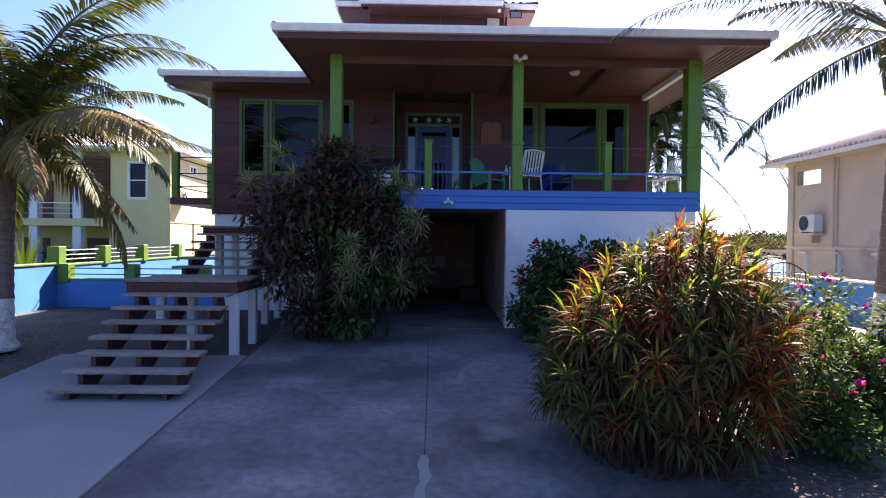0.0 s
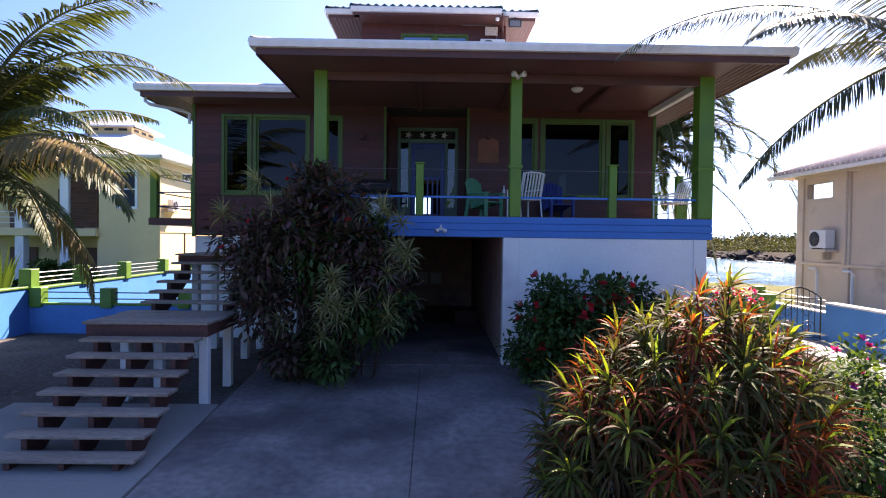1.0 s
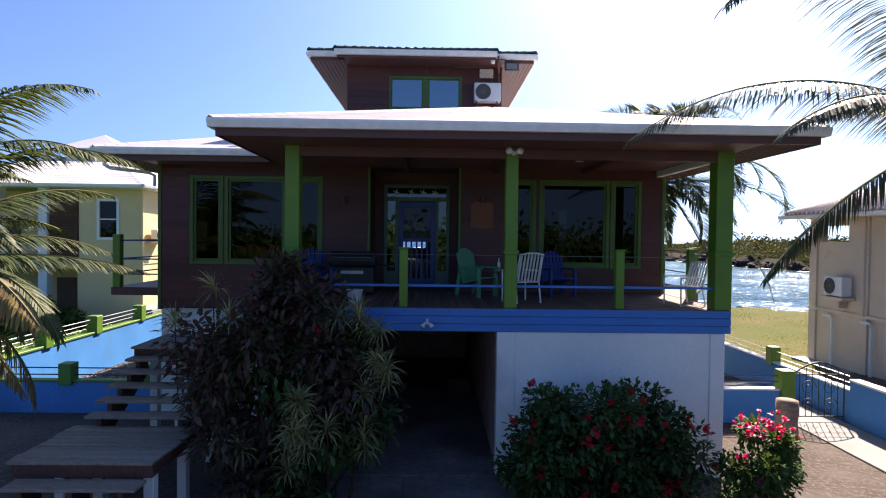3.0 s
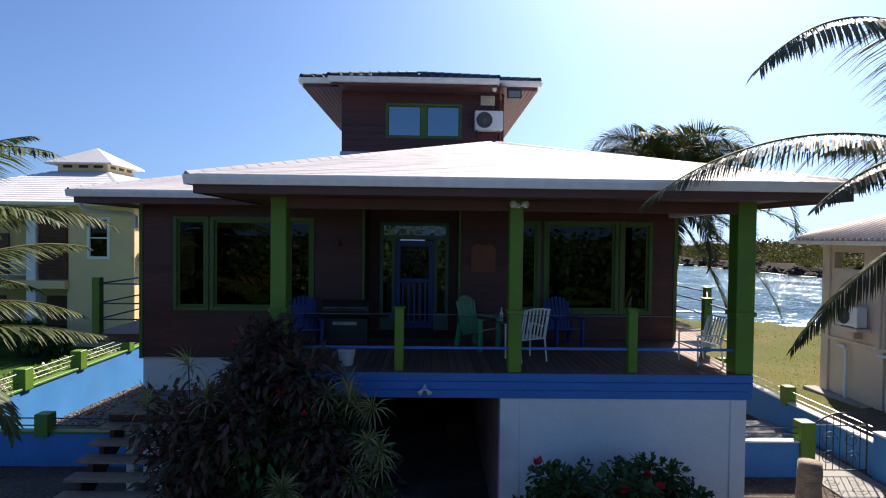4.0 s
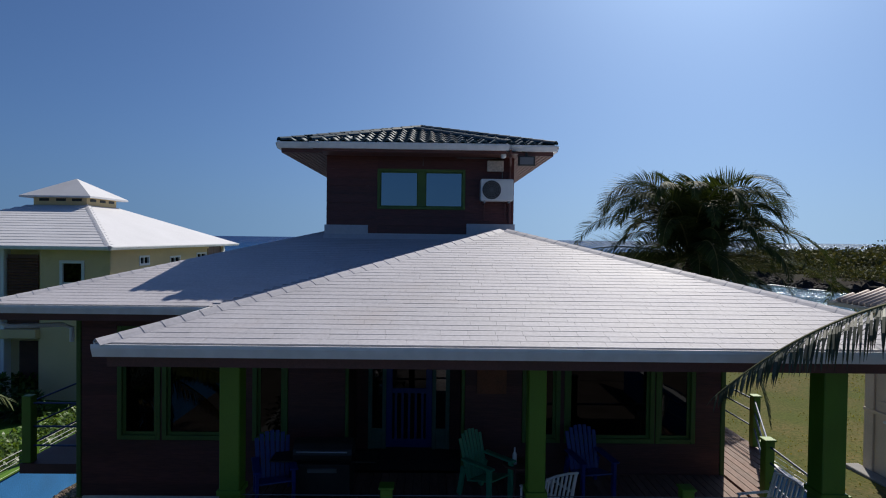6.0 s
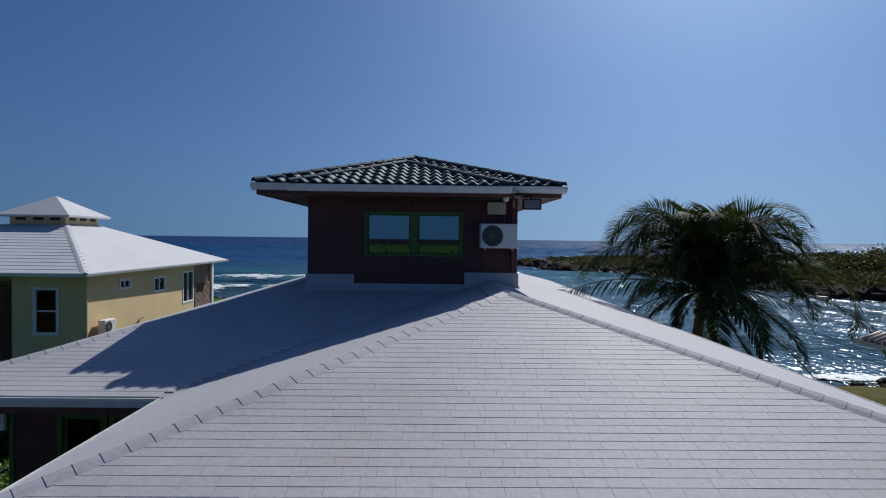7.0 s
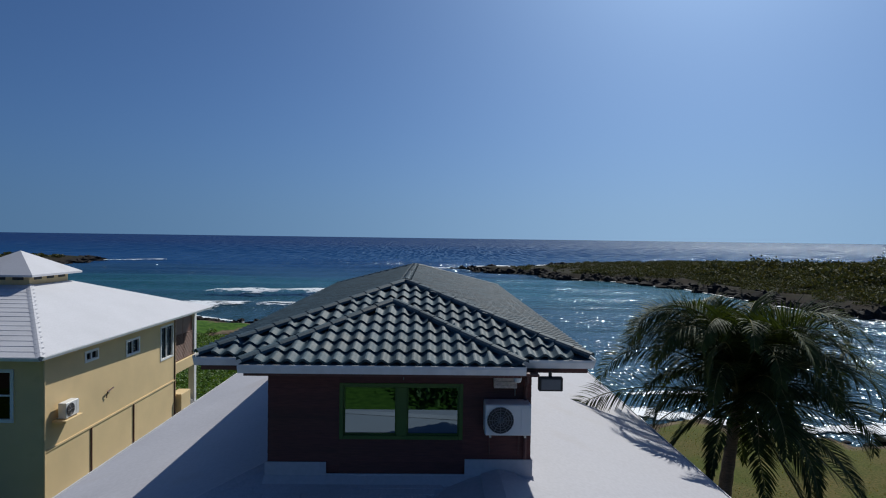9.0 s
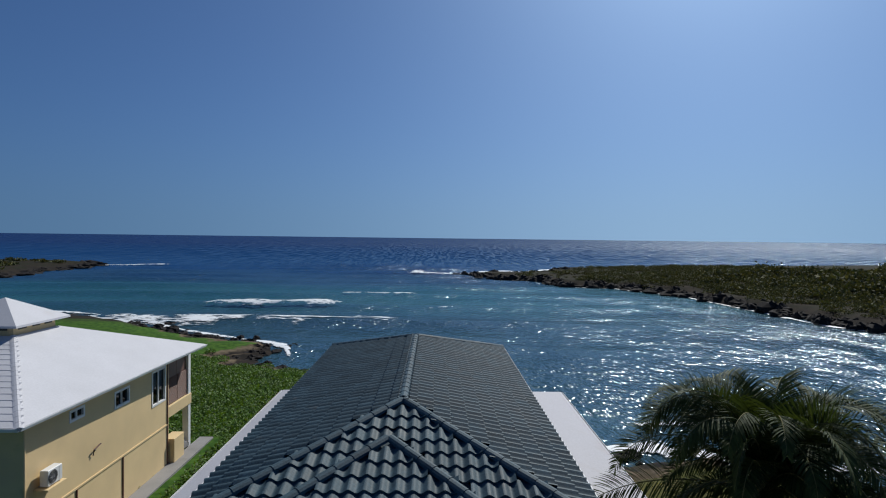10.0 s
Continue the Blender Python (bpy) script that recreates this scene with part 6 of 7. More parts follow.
croton_bed()
leafy_shrub("shrub", "tall dark maroon flowering shrub beside the stairs", -1.75, 11.35, 1.75, 0.95, 3.95, 13000, MAROON, 3, (0.10, 0.20), 0.42, RED, 10, -0.03, 34, 0.0)
leafy_shrub("shrub", "dark green leafy shrub mixed among maroon leaves", -1.2, 11.2, 1.35, 0.8, 3.2, 3500, LEAF, 5, (0.10, 0.18), 0.45, None, 0, -0.03, 14, 0.0)
leafy_shrub("hibiscus", "dark green hibiscus with red flowers against the white wall", 3.3, 11.1, 1.35, 0.5, 2.05, 15000, LEAF, 8, (0.08, 0.14), 0.6, RED, 90, -0.09, 70, 0.0, True, 0.12)
pinkbush = leafy_shrub("shrub", "pale green shrub with pink flowers", 5.3, 10.15, 0.75, 0.6, 1.75, 5500, LEAFLIGHT, 9, (0.06, 0.11), 0.55, PINK, 16, -0.14, 18, 0.0)
leafy_shrub("shrub", "leafy green bougainvillea with magenta bracts", 4.75, 7.0, 1.1, 1.0, 1.7, 9500, LEAFLIGHT, 12, (0.06, 0.11), 0.55, MAGENTA, 46, -0.42, 26, 0.0)
leafy_shrub("shrub", "low dark bougainvillea with magenta bracts", 6.2, 8.0, 1.2, 1.1, 1.3, 5500, LEAFLIGHT, 13, (0.07, 0.13), 0.55, MAGENTA, 30, -0.3, 16, 0.0)


rp = random.Random(19)
for _ in range(44):
    fl = MB()
    p = (rp.uniform(-0.35, 0.35), rp.uniform(-0.35, 0.15), 1.72 + rp.uniform(-0.12, 0.16))
    for k in range(7):
        leaf_quads(fl, p, rand_way(rp) + Vector((0, -0.3, 0.4)), Vector((0, 0, 1)) + rand_way(rp) * 0.4, rp.uniform(0.035, 0.065), 0.05, 0.2)
    part("flower", fl, PINK, pinkbush, "pink flower")


def striped(seed, spots):
    r = random.Random(seed)
    t = thing("striped_shrub", "cane shrub with narrow cream-striped green leaves", "shrub", (-0.9, 10.7, 0.0))
    mb = MB()
    for x, y, z, n in spots:
        for i in range(n):
            p = Vector((x + r.gauss(0, 0.13), y + r.gauss(0, 0.1), z + r.gauss(0, 0.14)))
            part("cane", MB().tube([((p.x + 0.9) * 0.5, p.y - 10.3, 0), (p.x + 0.9, p.y - 10.6, p.z * 0.6), (p.x + 0.9, p.y - 10.7, p.z)], [0.012, 0.01, 0.008], 4, False), STEM, t) if i == 0 else None
            rosette(mb, (p.x + 0.9, p.y - 10.7, p.z), Vector((r.gauss(0, 0.3), -0.3 + r.gauss(0, 0.3), 1)), r, 34, 0.36, 0.026, 0.8, 1.15)
    part("leaves", mb, VARIEG, t, "cream-striped narrow leaves", kind="stuff")


striped(31, [(-1.3, 10.4, 1.72, 4), (-1.2, 10.35, 1.15, 5), (-0.15, 10.7, 2.1, 4), (-0.3, 10.8, 2.72, 3), (-0.6, 10.8, 2.95, 2), (-0.27, 10.6, 1.15, 3), (-0.65, 10.5, 1.55, 1), (-2.5, 10.5, 3.1, 2), (-3.0, 10.7, 2.8, 1), (-2.3, 10.5, 1.1, 1)])


def palm(label, base, crown, lean, fronds, length, seed, leaf_m=FROND, lime_to=1.1, r0=0.17, coconuts=0, drys=2, group="coconut palms", lw=0.05, skip=None, hang=0.38, reach=0.17, pairs=124, fall=1.0, leaf_most=1.05, dry_at=(), vee=0.20, limp=0.38, curl=1.25, twist=0.5):
    """A coconut palm: ringed trunk, and fronds given as (azimuth, elevation, length, droop) or made at random."""
    r = random.Random(seed)
    t = thing("coconut_palm", label, "palm tree", base, group)
    b, c = Vector((0, 0, 0)), Vector(crown) - Vector(base)
    mid = b.lerp(c, 0.45) + Vector(lean)
    pts, rad = [], []
    N_ = 34
    for i in range(N_ + 1):
        f = i / N_
        p = b * (1 - f) ** 2 + mid * 2 * f * (1 - f) + c * f * f
        pts.append(tuple(p))
        rad.append((r0 * (1.25 - 0.55 * f) if f > 0.04 else r0 * 1.6) * (1.0 + (0.07 if i % 2 else 0.0)))
    k = max(2, min(N_, int(lime_to / max(c.z, 0.1) * N_)))
    if lime_to > 0:
        part("painted_base", MB().tube(pts[:k + 1], rad[:k + 1], 12), LIME, t, "limewashed foot of the trunk", smooth=True)
        part("trunk", MB().tube(pts[k:], rad[k:], 12), BARK, t, smooth=True)
    else:
        part("trunk", MB().tube(pts, rad, 12), BARK, t, smooth=True)
    top = c
    allf = list(fronds)
    k0 = len(allf)
    golden = 137.5
    i = 0
    while len(allf) < k0 + length[1]:
        e = 80 - 110 * (i / max(1, length[1] - 1)) + r.uniform(-8, 8)
        az = (i * golden + r.uniform(-15, 15)) % 360
        if skip:
            az = (skip[1] + az * (360 - skip[1] + skip[0]) / 360) % 360
        allf.append((az, e, length[0] * r.uniform(0.82, 1.08), fall * r.uniform(0.85, 1.12) * (58 + 0.55 * max(0.0, e))))
        i += 1
    for q, (az, el, L, dr) in enumerate(allf):
        leaf, stem = MB(), MB()
        dry = q >= len(allf) - drys or q in dry_at
        a = radians(az)
        out = Vector((math.cos(a), math.sin(a), 0))
        side = Vector((-math.sin(a), math.cos(a), 0))
        p = top + out * 0.08
        n = pairs
        line = [p.copy()]
        roll = r.uniform(-twist, twist)
        sway = r.uniform(-0.25, 0.25) if q >= k0 else 0.0
        for j in range(n):
            f = (j + 0.5) / n
            ang_ = radians(el - dr * f ** curl)
            d = out * math.cos(ang_) + Vector((0, 0, math.sin(ang_))) + side * sway * f
            d.normalize()
            p = p + d * (L / n)
            line.append(p.copy())
            if f < 0.10:
                continue
            nrm = (d.cross(side)).normalized()
            if nrm.z < 0:
                nrm = -nrm
            prof = math.sin(math.pi * min(1.0, 0.16 + 0.84 * f) ** 0.75) ** 0.6
            ll = min(leaf_most, L * reach) * max(0.22, prof)
            for s in (-1, 1):
                if r.random() < 0.04:
                    continue
                sd = side * s * math.cos(roll * s) + nrm * (vee + math.sin(roll * s) * (0.4 if twist <= 0.5 else 0.9))
                way = (sd * 0.85 + d * (0.45 + 0.5 * f) + Vector((0, 0, -hang - (0.3 if dry else 0.0))) + rand_way(r) * 0.10).normalized()
                leaf_quads(leaf, p + d * r.uniform(-0.02, 0.02), way, nrm + rand_way(r) * 0.25, ll * r.uniform(0.85, 1.12), lw * min(1.1, L / 3.5), limp + (0.3 if dry else 0.0), 3)
        stem.tube(line[::3] + [line[-1]], [lerp(0.035, 0.006, i_ / (len(line[::3]))) for i_ in range(len(line[::3]) + 1)], 5, False)
        fr = part("frond", leaf, FRONDDRY if dry else leaf_m, t, "drooping dry yellow frond" if dry else "")
        part("stem", stem, RACHIS, fr)
    for i in range(coconuts):
        w = r.uniform(0, 6.28)
        z = r.uniform(-0.65, -0.25)
        cc_ = top + Vector((0.30 * math.cos(w), 0.30 * math.sin(w), z * 1.3))
        part("coconut", MB().tube([cc_ + Vector((0, 0, 0.14)), cc_ + Vector((0, 0, 0.09)), cc_, cc_ - Vector((0, 0, 0.09)), cc_ - Vector((0, 0, 0.14))], [0.03, 0.08, 0.105, 0.08, 0.02], 10), COCO, t, smooth=True)
    return t


palm("coconut palm with limewashed trunk and some yellow fronds", (-7.25, 10.25, -0.16), (-7.1, 10.3, 3.6), (-0.12, 0, 0),
     [(58, 47, 3.6, 58), (22, 13, 3.3, 32), (5, 76, 3.8, 104), (-28, 18, 4.2, 55), (-15, 66, 3.0, 85), (30, 86, 3.9, 75), (-60, 60, 3.4, 100), (110, 70, 3.6, 80), (-48, -2, 3.2, 45),
      (40, 30, 3.0, 60), (-8, -18, 2.8, 40), (-5, 80, 4.5, 95), (24, 70, 4.1, 98)], (3.5, 24), 41, FRONDLIGHT, coconuts=5, drys=4, lw=0.042, hang=0.42, reach=0.21, skip=(-1, 40), dry_at=(3, 8, 10))
palm("coconut palm with limewashed trunk and a cluster of coconuts", (9.35, 11.5, -0.12), (9.45, 11.35, 6.0), (0.1, 0, 0),
     [(186, 23, 6.2, 61), (181, -21, 4.3, 34), (204, 48, 6.6, 89), (82, 28, 5.7, 34), (202, 16, 4.8, 50), (-40, 40, 4.6, 80), (30, 45, 4.6, 80)], (4.4, 12), 43, coconuts=9, drys=0, r0=0.19, skip=(60, 330), lw=0.031, hang=0.7, reach=0.155, pairs=200)
palm("tall coconut palm leaning beside the shore lawn", (9.2, 25.2, -0.65), (9.95, 25.5, 6.5), (-0.3, 0, 0.3),
     [(az, 78 + 5 * (k % 3 - 1), 4.9 - 0.3 * (k % 2), 145) for k, az in enumerate(range(5, 360, 22))] + [(az, 68, 4.3, 145) for az in range(18, 360, 30)] + [(az, 54, 3.9, 135) for az in (-75, -40, -12, 15, 42, 80, 120, 230)]
     + [(181, 80, 5.4, 175), (170, 72, 5.0, 168), (176, 46, 4.9, 120), (1, 30, 7.1, 146), (-14, 42, 4.8, 142), (14, 40, 4.8, 142), (195, 26, 3.4, 110), (-55, 30, 4.0, 120), (-100, 30, 3.8, 120), (165, 6, 2.9, 75), (-25, 4, 3.6, 75), (-90, 8, 4.0, 85), (-130, 0, 3.6, 70), (-60, -8, 3.8, 62), (205, -4, 3.3, 60), (-105, -20, 3.4, 50), (183, 12, 5.3, 48), (-6, 4, 7.0, 80), (-24, -34, 6.2, 42), (-62, -50, 6.0, 30)],
     (3.5, 12), 47, FRONDDARK, lime_to=0, coconuts=8, drys=0, r0=0.2, lw=0.046, hang=0.12, reach=0.23, pairs=112, fall=1.4, leaf_most=1.05, vee=0.34, limp=0.30, curl=1.9, twist=1.2)
stump = thing("palm_stump", "cut grey palm stump beside the shrubs", "stump", (7.75, 13.5, -0.08))
part("trunk", MB().tube([(0, 0, 0), (0.01, 0, 0.2), (0.02, 0, 0.4), (0.02, 0, 0.62), (0.03, 0, 0.85), (0.03, 0, 1.05)], [0.25, 0.21, 0.22, 0.20, 0.21, 0.20], 14), BARK, stump, smooth=True)

# neighbour's garden plants
leafy_shrub("shrub", "dark leafy shrub below the yellow house", -17.5, 28.6, 2.6, 1.0, 1.6, 2500, LEAF, 51, (0.18, 0.32), 0.5, None, 0, -0.6, 14, 0.0)
leafy_shrub("shrub", "dark maroon shrub below the yellow house", -20.5, 27.0, 2.2, 1.0, 1.5, 2000, MAROON, 52, (0.18, 0.32), 0.5, None, 0, -0.6, 14, 0.0)
fan = thing("fan_palm", "bushy pale fan palm behind the blue wall", "palm", (-14.2, 20.5, -0.3))
rf = random.Random(61)
for i in range(46):
    a, e = rf.uniform(0, 6.28), rf.uniform(0.35, 1.35)
    w = Vector((math.cos(a) * math.cos(e), math.sin(a) * math.cos(e), math.sin(e)))
    L = rf.uniform(1.6, 2.9)
    fm = MB()
    leaf_quads(fm, (w.x * 0.2, w.y * 0.2, 0.2), w, Vector((0, 0, 1)), L, 0.12, 0.3, 5)
    part("frond", fm, LEAFLIGHT, fan)
part("stem", MB().tube([(0, 0, 0), (0, 0, 0.5)], [0.2, 0.12], 8), STEM, fan)


def cover_field(name, label, box_, n, z, m, seed, size):
    r = random.Random(seed)
    mb = MB()
    xs, ys = np.array([r.uniform(box_[0], box_[1]) for _ in range(n)]), np.array([r.uniform(box_[2], box_[3]) for _ in range(n)])
    for x, y, hgt in zip(xs.tolist(), ys.tolist(), land_at(xs, ys).tolist()):
        if hgt < -0.84 or (-14.0 < x < -12.4 and 30 < y < 46.6):
            continue
        w = rand_way(r)
        w.z = abs(w.z) * 0.7 + 0.3
        leaf_quads(mb, (x, y, hgt - 0.02 + z * r.random()), w, Vector((0, 0, 1)) + rand_way(r) * 0.4, r.uniform(*size), size[1] * 0.55, 0.3, 2)
    part(name, mb, m, None, label, kind="stuff")
    tagged(bpy.data.objects[name], label, "plants")


def land_at(x, y):
    """Height of the ground at many places at once."""
    z, _, _ = land_height(x, y)
    return z - 0.06 * (y < 32)


cover_field("ground_cover", "lush low green ground cover between the houses", (-14.5, -10.1, 13.0, 30.0), 15000, 0.4, COVERL, 71, (0.12, 0.22))
cover_field("ground_cover_back", "lush low green ground cover behind the house", (-26.0, -5.8, 32.0, 78.0), 75000, 0.22, COVER, 72, (0.12, 0.24))
cover_field("lawn_tufts", "dry yellow-green grass tufts on the lawn", (10.8, 36.0, 20.0, 44.0), 16000, 0.02, mat("dry_grass_blade", (0.15, 0.165, 0.035), 0.8, spec=0.1, var=0.3, island=0.3, second=(0.20, 0.17, 0.05), sub=0.4), 73, (0.05, 0.09))

# ---- rocks, scrub and surf ----
def rock_mesh(mb, c, s, r, n=7, m_=5):
    """A jagged block of reef rock."""
    n0 = len(mb.v)
    for j in range(m_):
        th = math.pi * (j + 0.3) / (m_ - 0.4) * 0.62
        for i in range(n):
            a = 2 * math.pi * i / n
            k = r.uniform(0.62, 1.18)
            mb.v.append((c[0] + s[0] * k * math.sin(th) * math.cos(a), c[1] + s[1] * k * math.sin(th) * math.sin(a), c[2] + s[2] * math.cos(th) * r.uniform(0.75, 1.25)))
    mb.v.append((c[0], c[1], c[2] + s[2] * r.uniform(0.95, 1.2)))
    for j in range(m_ - 1):
        for i in range(n):
            k = (i + 1) % n
            mb.f.append((n0 + j * n + i, n0 + (j + 1) * n + i, n0 + (j + 1) * n + k, n0 + j * n + k))
    for i in range(n):
        mb.f.append((n0 + m_ * n, n0 + i, n0 + (i + 1) % n))


def along(line, step, r, jit):
    out = []
    for a, b in zip(line, line[1:]):
        L = math.dist(a, b)
        for i in range(max(1, int(L / step))):
            f = (i + r.random()) / max(1, int(L / step))
            out.append((lerp(a[0], b[0], f) + r.gauss(0, jit), lerp(a[1], b[1], f) + r.gauss(0, jit)))
    return out


rg_ = random.Random(77)
peb = MB()
for _ in range(4200):
    s = rg_.uniform(0.025, 0.075)
    y = rg_.uniform(15.9, 31.0)
    rock_mesh(peb, (-9.76 + 1.35 * rg_.random() ** 1.5, y, -0.06 - 0.55 * min(1.0, max(0.0, (y - 16) / 14)) - 0.02 + 0.03 * rg_.random()), (s * rg_.uniform(0.8, 1.6), s, s * 0.7), rg_, 5, 3)
part("gravel", peb, PEBBLE, None, kind="stuff")
tagged(bpy.data.objects["gravel"], "brown and grey gravel along the foot of the blue wall", "gravel")
rr_ = random.Random(81)
for nm, line, step, jit, sz in (("lawn_rocks", SHORE[4:11], 0.8, 0.9, (0.55, 0.32)), ("shore_rocks", SHORE[11:19], 0.45, 1.4, (0.8, 0.42)), ("reef_rocks", HEAD[1:14], 0.8, 1.3, (1.7, 1.25)), ("far_reef_rocks", SHORE[20:25], 2.5, 2.2, (2.8, 1.0))):
    rk = MB()
    for x, y in along(line, step, rr_, jit):
        q = rr_.uniform(0.5, 1.4)
        rock_mesh(rk, (x, y, SEA + 0.1), (sz[0] * q * rr_.uniform(0.7, 1.5), sz[0] * q, sz[1] * q * rr_.uniform(0.5, 1.3)), rr_)
    part(nm, rk, ROCK, None, kind="stuff")
    tagged(bpy.data.objects[nm], "jagged black reef rocks along the waterline", "rocks")
for x, y, s in ((14.6, 49.0, 0.9), (12.8, 48.2, 0.6), (21.0, 45.6, 1.0), (-24.0, 87.0, 1.5), (-20.5, 80.0, 1.3), (-13.0, 70.5, 1.0), (-30.0, 91.0, 1.3), (38.0, 42.5, 1.6), (24.5, 46.0, 1.3)):
    rk = MB()
    rock_mesh(rk, (0, 0, -0.2), (s * 1.0, s * 0.7, s * rr_.uniform(0.4, 0.6)), rr_, 15, 8)
    ob = part("rock", rk, ROCK, None)
    ob.location = (x, y, SEA)
    tagged(ob, "jagged black boulder at the water's edge", "rock", "shore boulders")
for x, y, s in ((20, 216, 3.4), (28, 206, 3.0), (37, 197, 4.2), (41, 190, 3.2), (13, 221, 2.2)):
    rk = MB()
    rock_mesh(rk, (0, 0, -0.2), (s * 1.5, s * 0.9, s * rr_.uniform(0.5, 0.75)), rr_, 17, 9)
    ob = part("rock", rk, ROCK, None)
    ob.location = (x, y, SEA)
    tagged(ob, "jagged black rock outcrop at the headland's tip", "rock", "headland rocks")


def woods(name, label, spots, seed, m=WOODS, count=46, fine=1.0):
    r = random.Random(seed)
    mb = MB()
    for x, y, z, s, h in spots:
        for k in range(count):
            w = rand_way(r)
            q = r.random() ** 0.4
            p = (x + w.x * s * q, y + w.y * s * q, z + h * (0.5 + 0.5 * w.z * q) * (1 + 0.25 * math.sin(x + k)))
            d = rand_way(r)
            leaf_quads(mb, p, d, rand_way(r), s * fine * r.uniform(0.25, 0.5), s * fine * 0.30, 0.2, 2)
        mb.tube([(x, y, z - 0.4), (x + r.uniform(-0.4, 0.4), y, z + h * 0.6)], [0.18, 0.08], 4, False)
    part(name, mb, m, None, kind="stuff")
    tagged(bpy.data.objects[name], label, "woods")


def tree_spots(n, xr, yr, poly, least, size, tall, seed, wedge=None, rise=0.055):
    """Places for trees on the land inside an outline, taller further in."""
    g = np.random.default_rng(seed)
    x, y = g.uniform(*xr, n * 6), g.uniform(*yr, n * 6)
    d = signed(x, y, poly)
    ok = d > least + g.uniform(0, 1, len(x)) ** 3 * 6
    if wedge:
        ok &= x < wedge * y + 40
    x, y, d = x[ok][:n], y[ok][:n], d[ok][:n]
    s = g.uniform(*size, len(x)) * (0.7 + np.minimum(1.0, d / 45))
    clump = np.abs(np.sin(x * 0.17 + 1.3 * np.sin(y * 0.09)) * np.sin(y * 0.13 + 0.8 * np.sin(x * 0.11)))
    s = s * (0.7 + 0.7 * clump)
    h = np.minimum(tall, 0.4 + d * rise) * g.uniform(0.5, 1.4, len(x)) * (0.55 + 0.95 * clump)
    return list(zip(x.tolist(), y.tolist(), land_at(x, y).tolist(), s.tolist(), h.tolist()))


woods("headland_scrub", "dense green scrub and low trees on the headland", tree_spots(1300, (46, 260), (80, 196), HEAD, 1.8, (1.2, 3.4), 2.4, 5, 0.85, 0.046) + tree_spots(800, (28, 150), (176, 290), HEAD, 3.0, (0.9, 1.9), 0.7, 15, None, 0.03), 92, WOODS, 125, 0.42)
woods("far_point_scrub", "low green scrub on the far point", tree_spots(150, (-330, -140), (165, 300), SHORE, 4, (1.6, 3.0), 2.2, 6), 93)
gs = np.random.default_rng(8)
sx_, sy_ = gs.uniform(-70, 70, 420), gs.uniform(-80, -9, 420)
woods("street_trees", "row of green trees across the street", list(zip(sx_.tolist(), sy_.tolist(), [-0.5] * 420, gs.uniform(2.2, 3.6, 420).tolist(), gs.uniform(3.5, 6.5, 420).tolist())), 95, LEAF, 150, 0.5)
woods("inland_scrub", "green trees inland of the bay", tree_spots(140, (42, 240), (-10, 40), SHORE, 6, (2, 3.6), 5.0, 7), 94)


def foam_material(cut=0.5, scale=1.2, stretch=(0.5, 1, 1)):
    m = bpy.data.materials.new("broken_foam")
    m.use_nodes = True
    N, L = m.node_tree.nodes, m.node_tree.links
    b = N["Principled BSDF"]
    b.inputs["Base Color"].default_value = (0.82, 0.85, 0.86, 1)
    b.inputs["Roughness"].default_value = 0.7
    geo, mp, t, r = N.new("ShaderNodeNewGeometry"), N.new("ShaderNodeMapping"), N.new("ShaderNodeTexNoise"), N.new("ShaderNodeMapRange")
    mp.inputs["Scale"].default_value = stretch
    L.new(geo.outputs["Position"], mp.inputs[0])
    L.new(mp.outputs[0], t.inputs["Vector"])
    t.inputs["Scale"].default_value, t.inputs["Detail"].default_value, t.inputs["Roughness"].default_value = scale, 8, 0.7
    L.new(t.outputs["Fac"], r.inputs[0])
    r.inputs[1].default_value, r.inputs[2].default_value = cut, cut + 0.07
    at = N.new("ShaderNodeAttribute")
    at.attribute_name = "edge"
    mul = N.new("ShaderNodeMath")
    mul.operation = "MULTIPLY_ADD"
    L.new(at.outputs["Fac"], mul.inputs[0])
    mul.inputs[1].default_value = 0.35
    L.new(t.outputs["Fac"], mul.inputs[2])
    sub = N.new("ShaderNodeMath")
    sub.operation = "SUBTRACT"
    L.new(mul.outputs[0], sub.inputs[0])
    sub.inputs[1].default_value = 0.17
    L.new(sub.outputs[0], r.inputs[0])
    L.new(r.outputs[0], b.inputs["Alpha"])
    return m


FOAMB = foam_material(0.56, 1.1, (0.4, 1, 1))
FOAMW = foam_material(0.59, 0.8, (0.3, 1, 1))
FOAMS = foam_material(0.52, 0.9, (1, 1, 1))


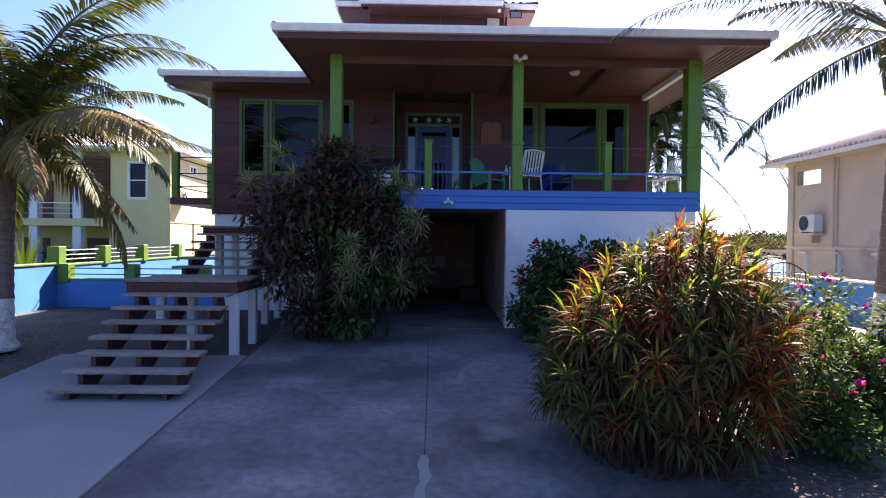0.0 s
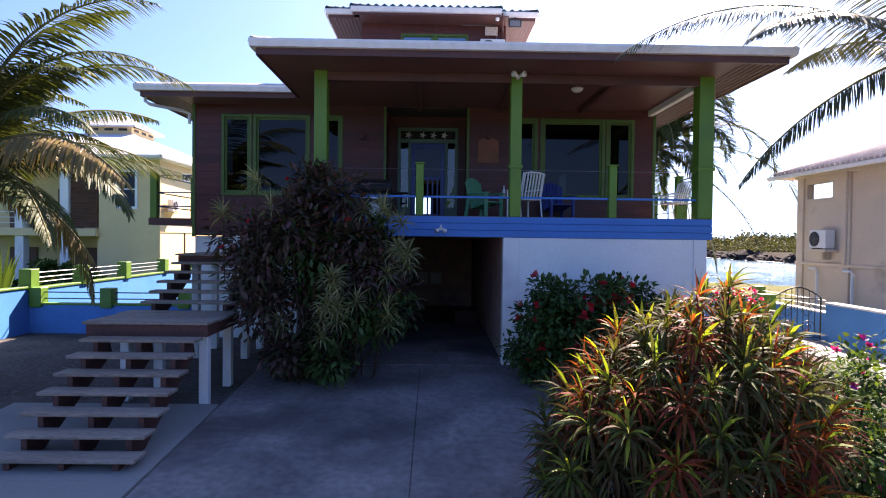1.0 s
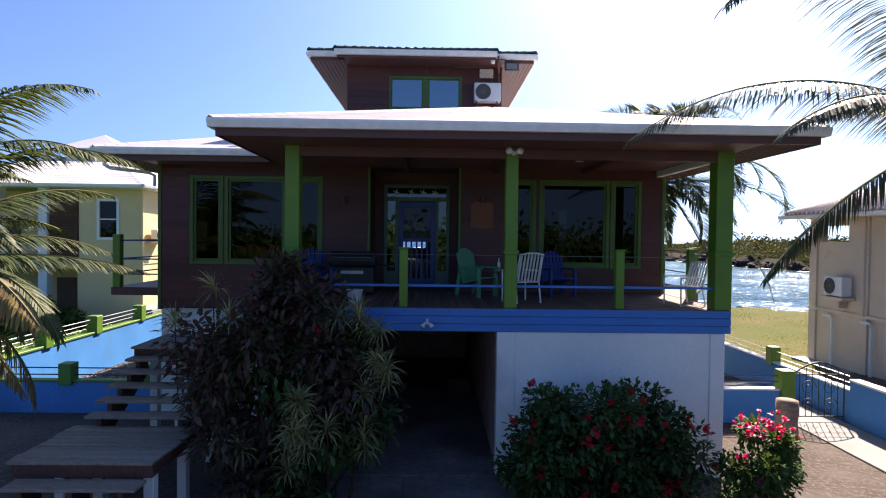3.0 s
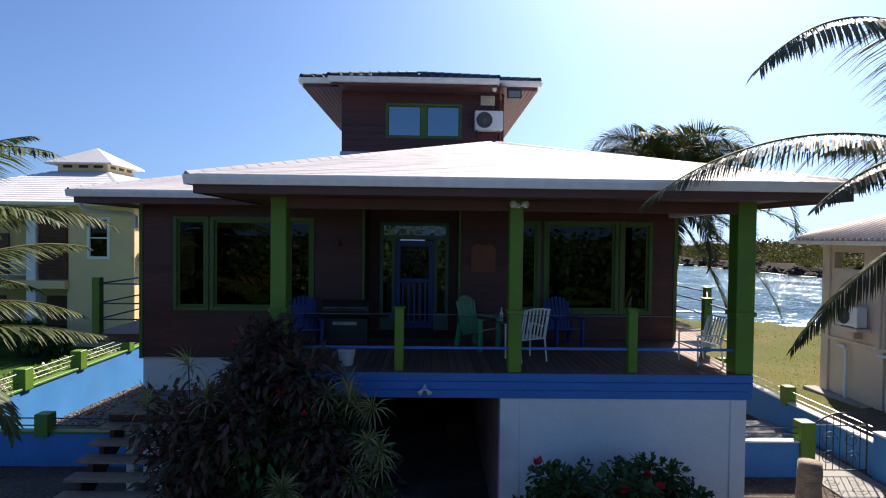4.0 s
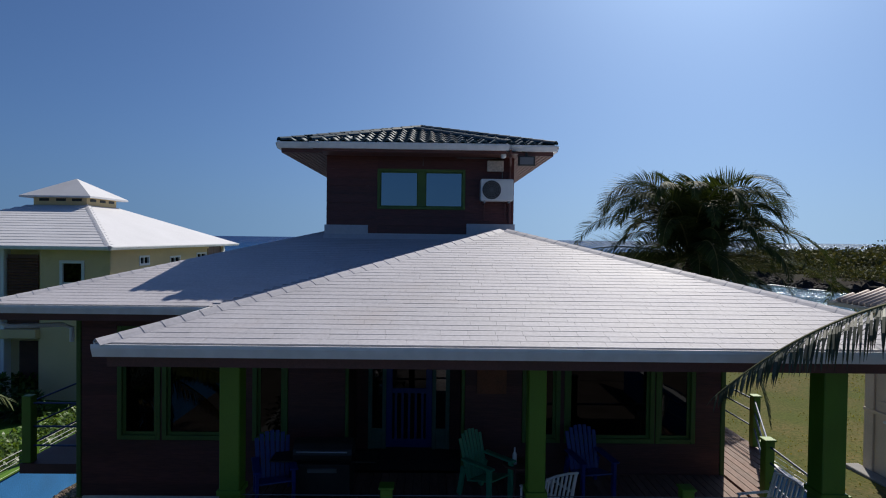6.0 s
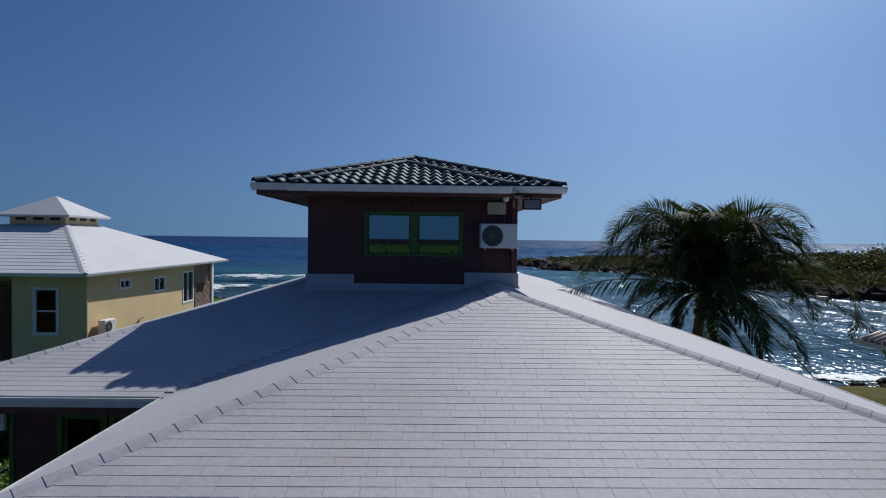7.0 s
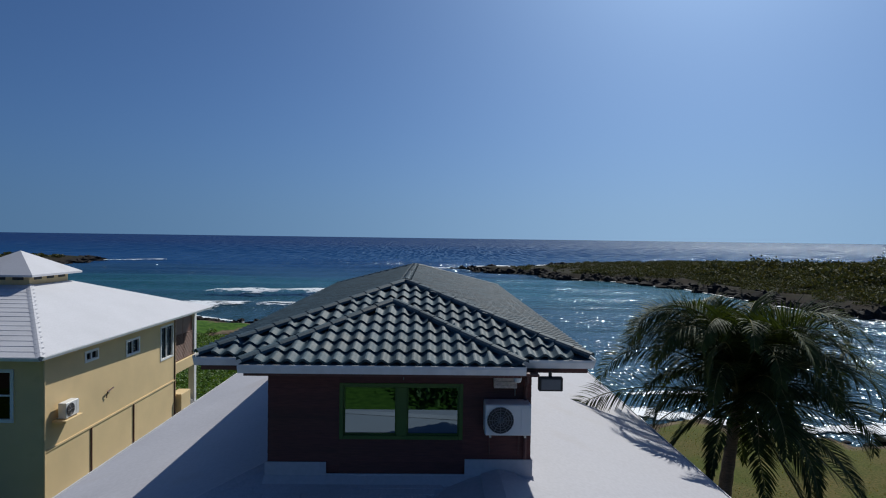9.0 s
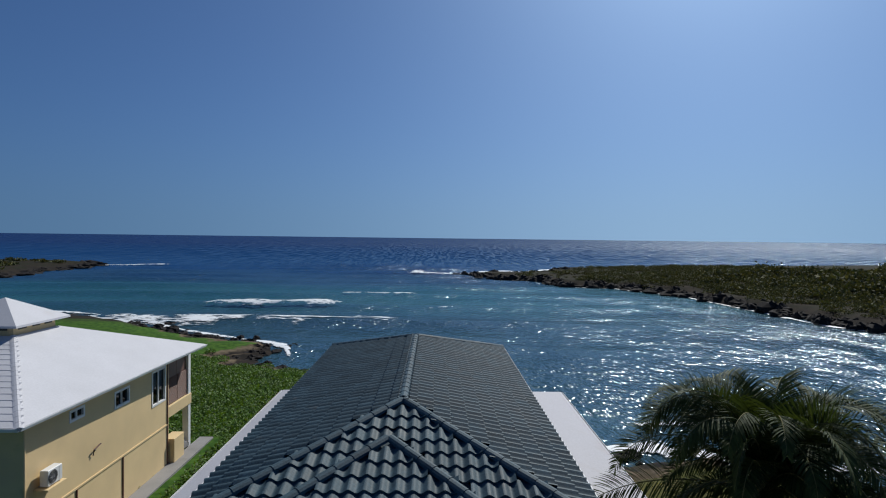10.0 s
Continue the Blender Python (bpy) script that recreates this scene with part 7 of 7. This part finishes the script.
def foam_strip(name, label, line, width, m, lift=0.03, hump=0.0, seed=1):
    """A ragged ribbon of foam; its edges thin out."""
    r = random.Random(seed)
    mb = MB()
    edge = []
    k = 7
    pts = []
    for a, b in zip(line, line[1:]):
        n = max(2, int(math.dist(a, b) / 1.5))
        pts += [(lerp(a[0], b[0], i / n), lerp(a[1], b[1], i / n)) for i in range(n)]
    pts.append(line[-1])
    for i, p in enumerate(pts):
        q0, q1 = pts[max(0, i - 1)], pts[min(len(pts) - 1, i + 1)]
        d = Vector((q1[0] - q0[0], q1[1] - q0[1], 0)).normalized()
        nn = Vector((-d.y, d.x, 0))
        endf = min(1.0, i / 4, (len(pts) - 1 - i) / 4)
        wob = width * (0.75 + 0.35 * math.sin(i * 0.7 + seed) + 0.2 * r.uniform(-1, 1))
        for j in range(k):
            f = j / (k - 1) - 0.5
            qx, qy = p[0] + nn.x * wob * f, p[1] + nn.y * wob * f
            mb.v.append((qx, qy, float(sea_z(np.array(qx), np.array(qy))) + lift + hump * max(0, 1 - (2 * f) ** 2) * endf))
            edge.append(max(0.0, 1 - abs(2 * f) ** 1.5) * endf)
    for i in range(len(pts) - 1):
        for j in range(k - 1):
            a = i * k + j
            mb.f.append((a, a + 1, a + k + 1, a + k))
    ob = part(name, mb, m, None, kind="stuff", smooth=True)
    at = ob.data.attributes.new("edge", "FLOAT", "POINT")
    at.data.foreach_set("value", edge)
    return tagged(ob, label, "surf")


foam_strip("breaker", "breaking wave with white foam", [(-49, 125), (-32, 126), (-15, 128)], 6.0, FOAMB, 0.12, 0.9, 2)
foam_strip("breaker", "spent wave spreading white foam", [(-62, 103), (-45, 104), (-30, 107), (-16, 109), (-1, 113)], 14.0, FOAMW, 0.06, 0.1, 3)
foam_strip("breaker", "low breaking wave with white foam", [(-3, 124), (4, 126), (9, 128)], 2.2, FOAMB, 0.1, 0.4, 4)
foam_strip("breaker", "distant breaking wave with white foam", [(-12, 236), (-2, 232), (10, 226), (20, 234), (40, 245), (66, 280)], 11, FOAMB, 0.1, 0.8, 5)
foam_strip("breaker", "distant wave crest with white foam", [(-26, 149.5), (-12, 150), (0, 151)], 2.2, FOAMB, 0.1, 0.5, 6)
foam_strip("breaker", "distant wave crest with white foam", [(-150, 262), (-132, 270), (-118, 274)], 6, FOAMB, 0.1, 0.5, 7)
foam_strip("surf", "white surf along the rocky shore", [(46, 43.5), (31, 46.5), (24, 46.5), (17, 50), (12, 49.8), (6, 54), (-1, 62), (-10, 71.5)], 4.2, FOAMS, 0.05, 0.1, 8)
foam_strip("surf", "white surf along the rocky shore", [(-15, 75), (-18, 83), (-27, 91), (-38, 98), (-61, 114), (-90, 124)], 2.4, FOAMS, 0.05, 0.1, 9)
foam_strip("surf", "white surf along the headland", [(92, 76), (75, 97), (69, 110), (68.5, 122), (65.5, 156), (54, 175), (41, 181)], 2.6, FOAMS, 0.05, 0.1, 10)
foam_strip("surf", "patches of foam off the lawn", [(14, 55), (22, 55.5), (31, 54)], 2.0, FOAMS, 0.05, 0.05, 11)
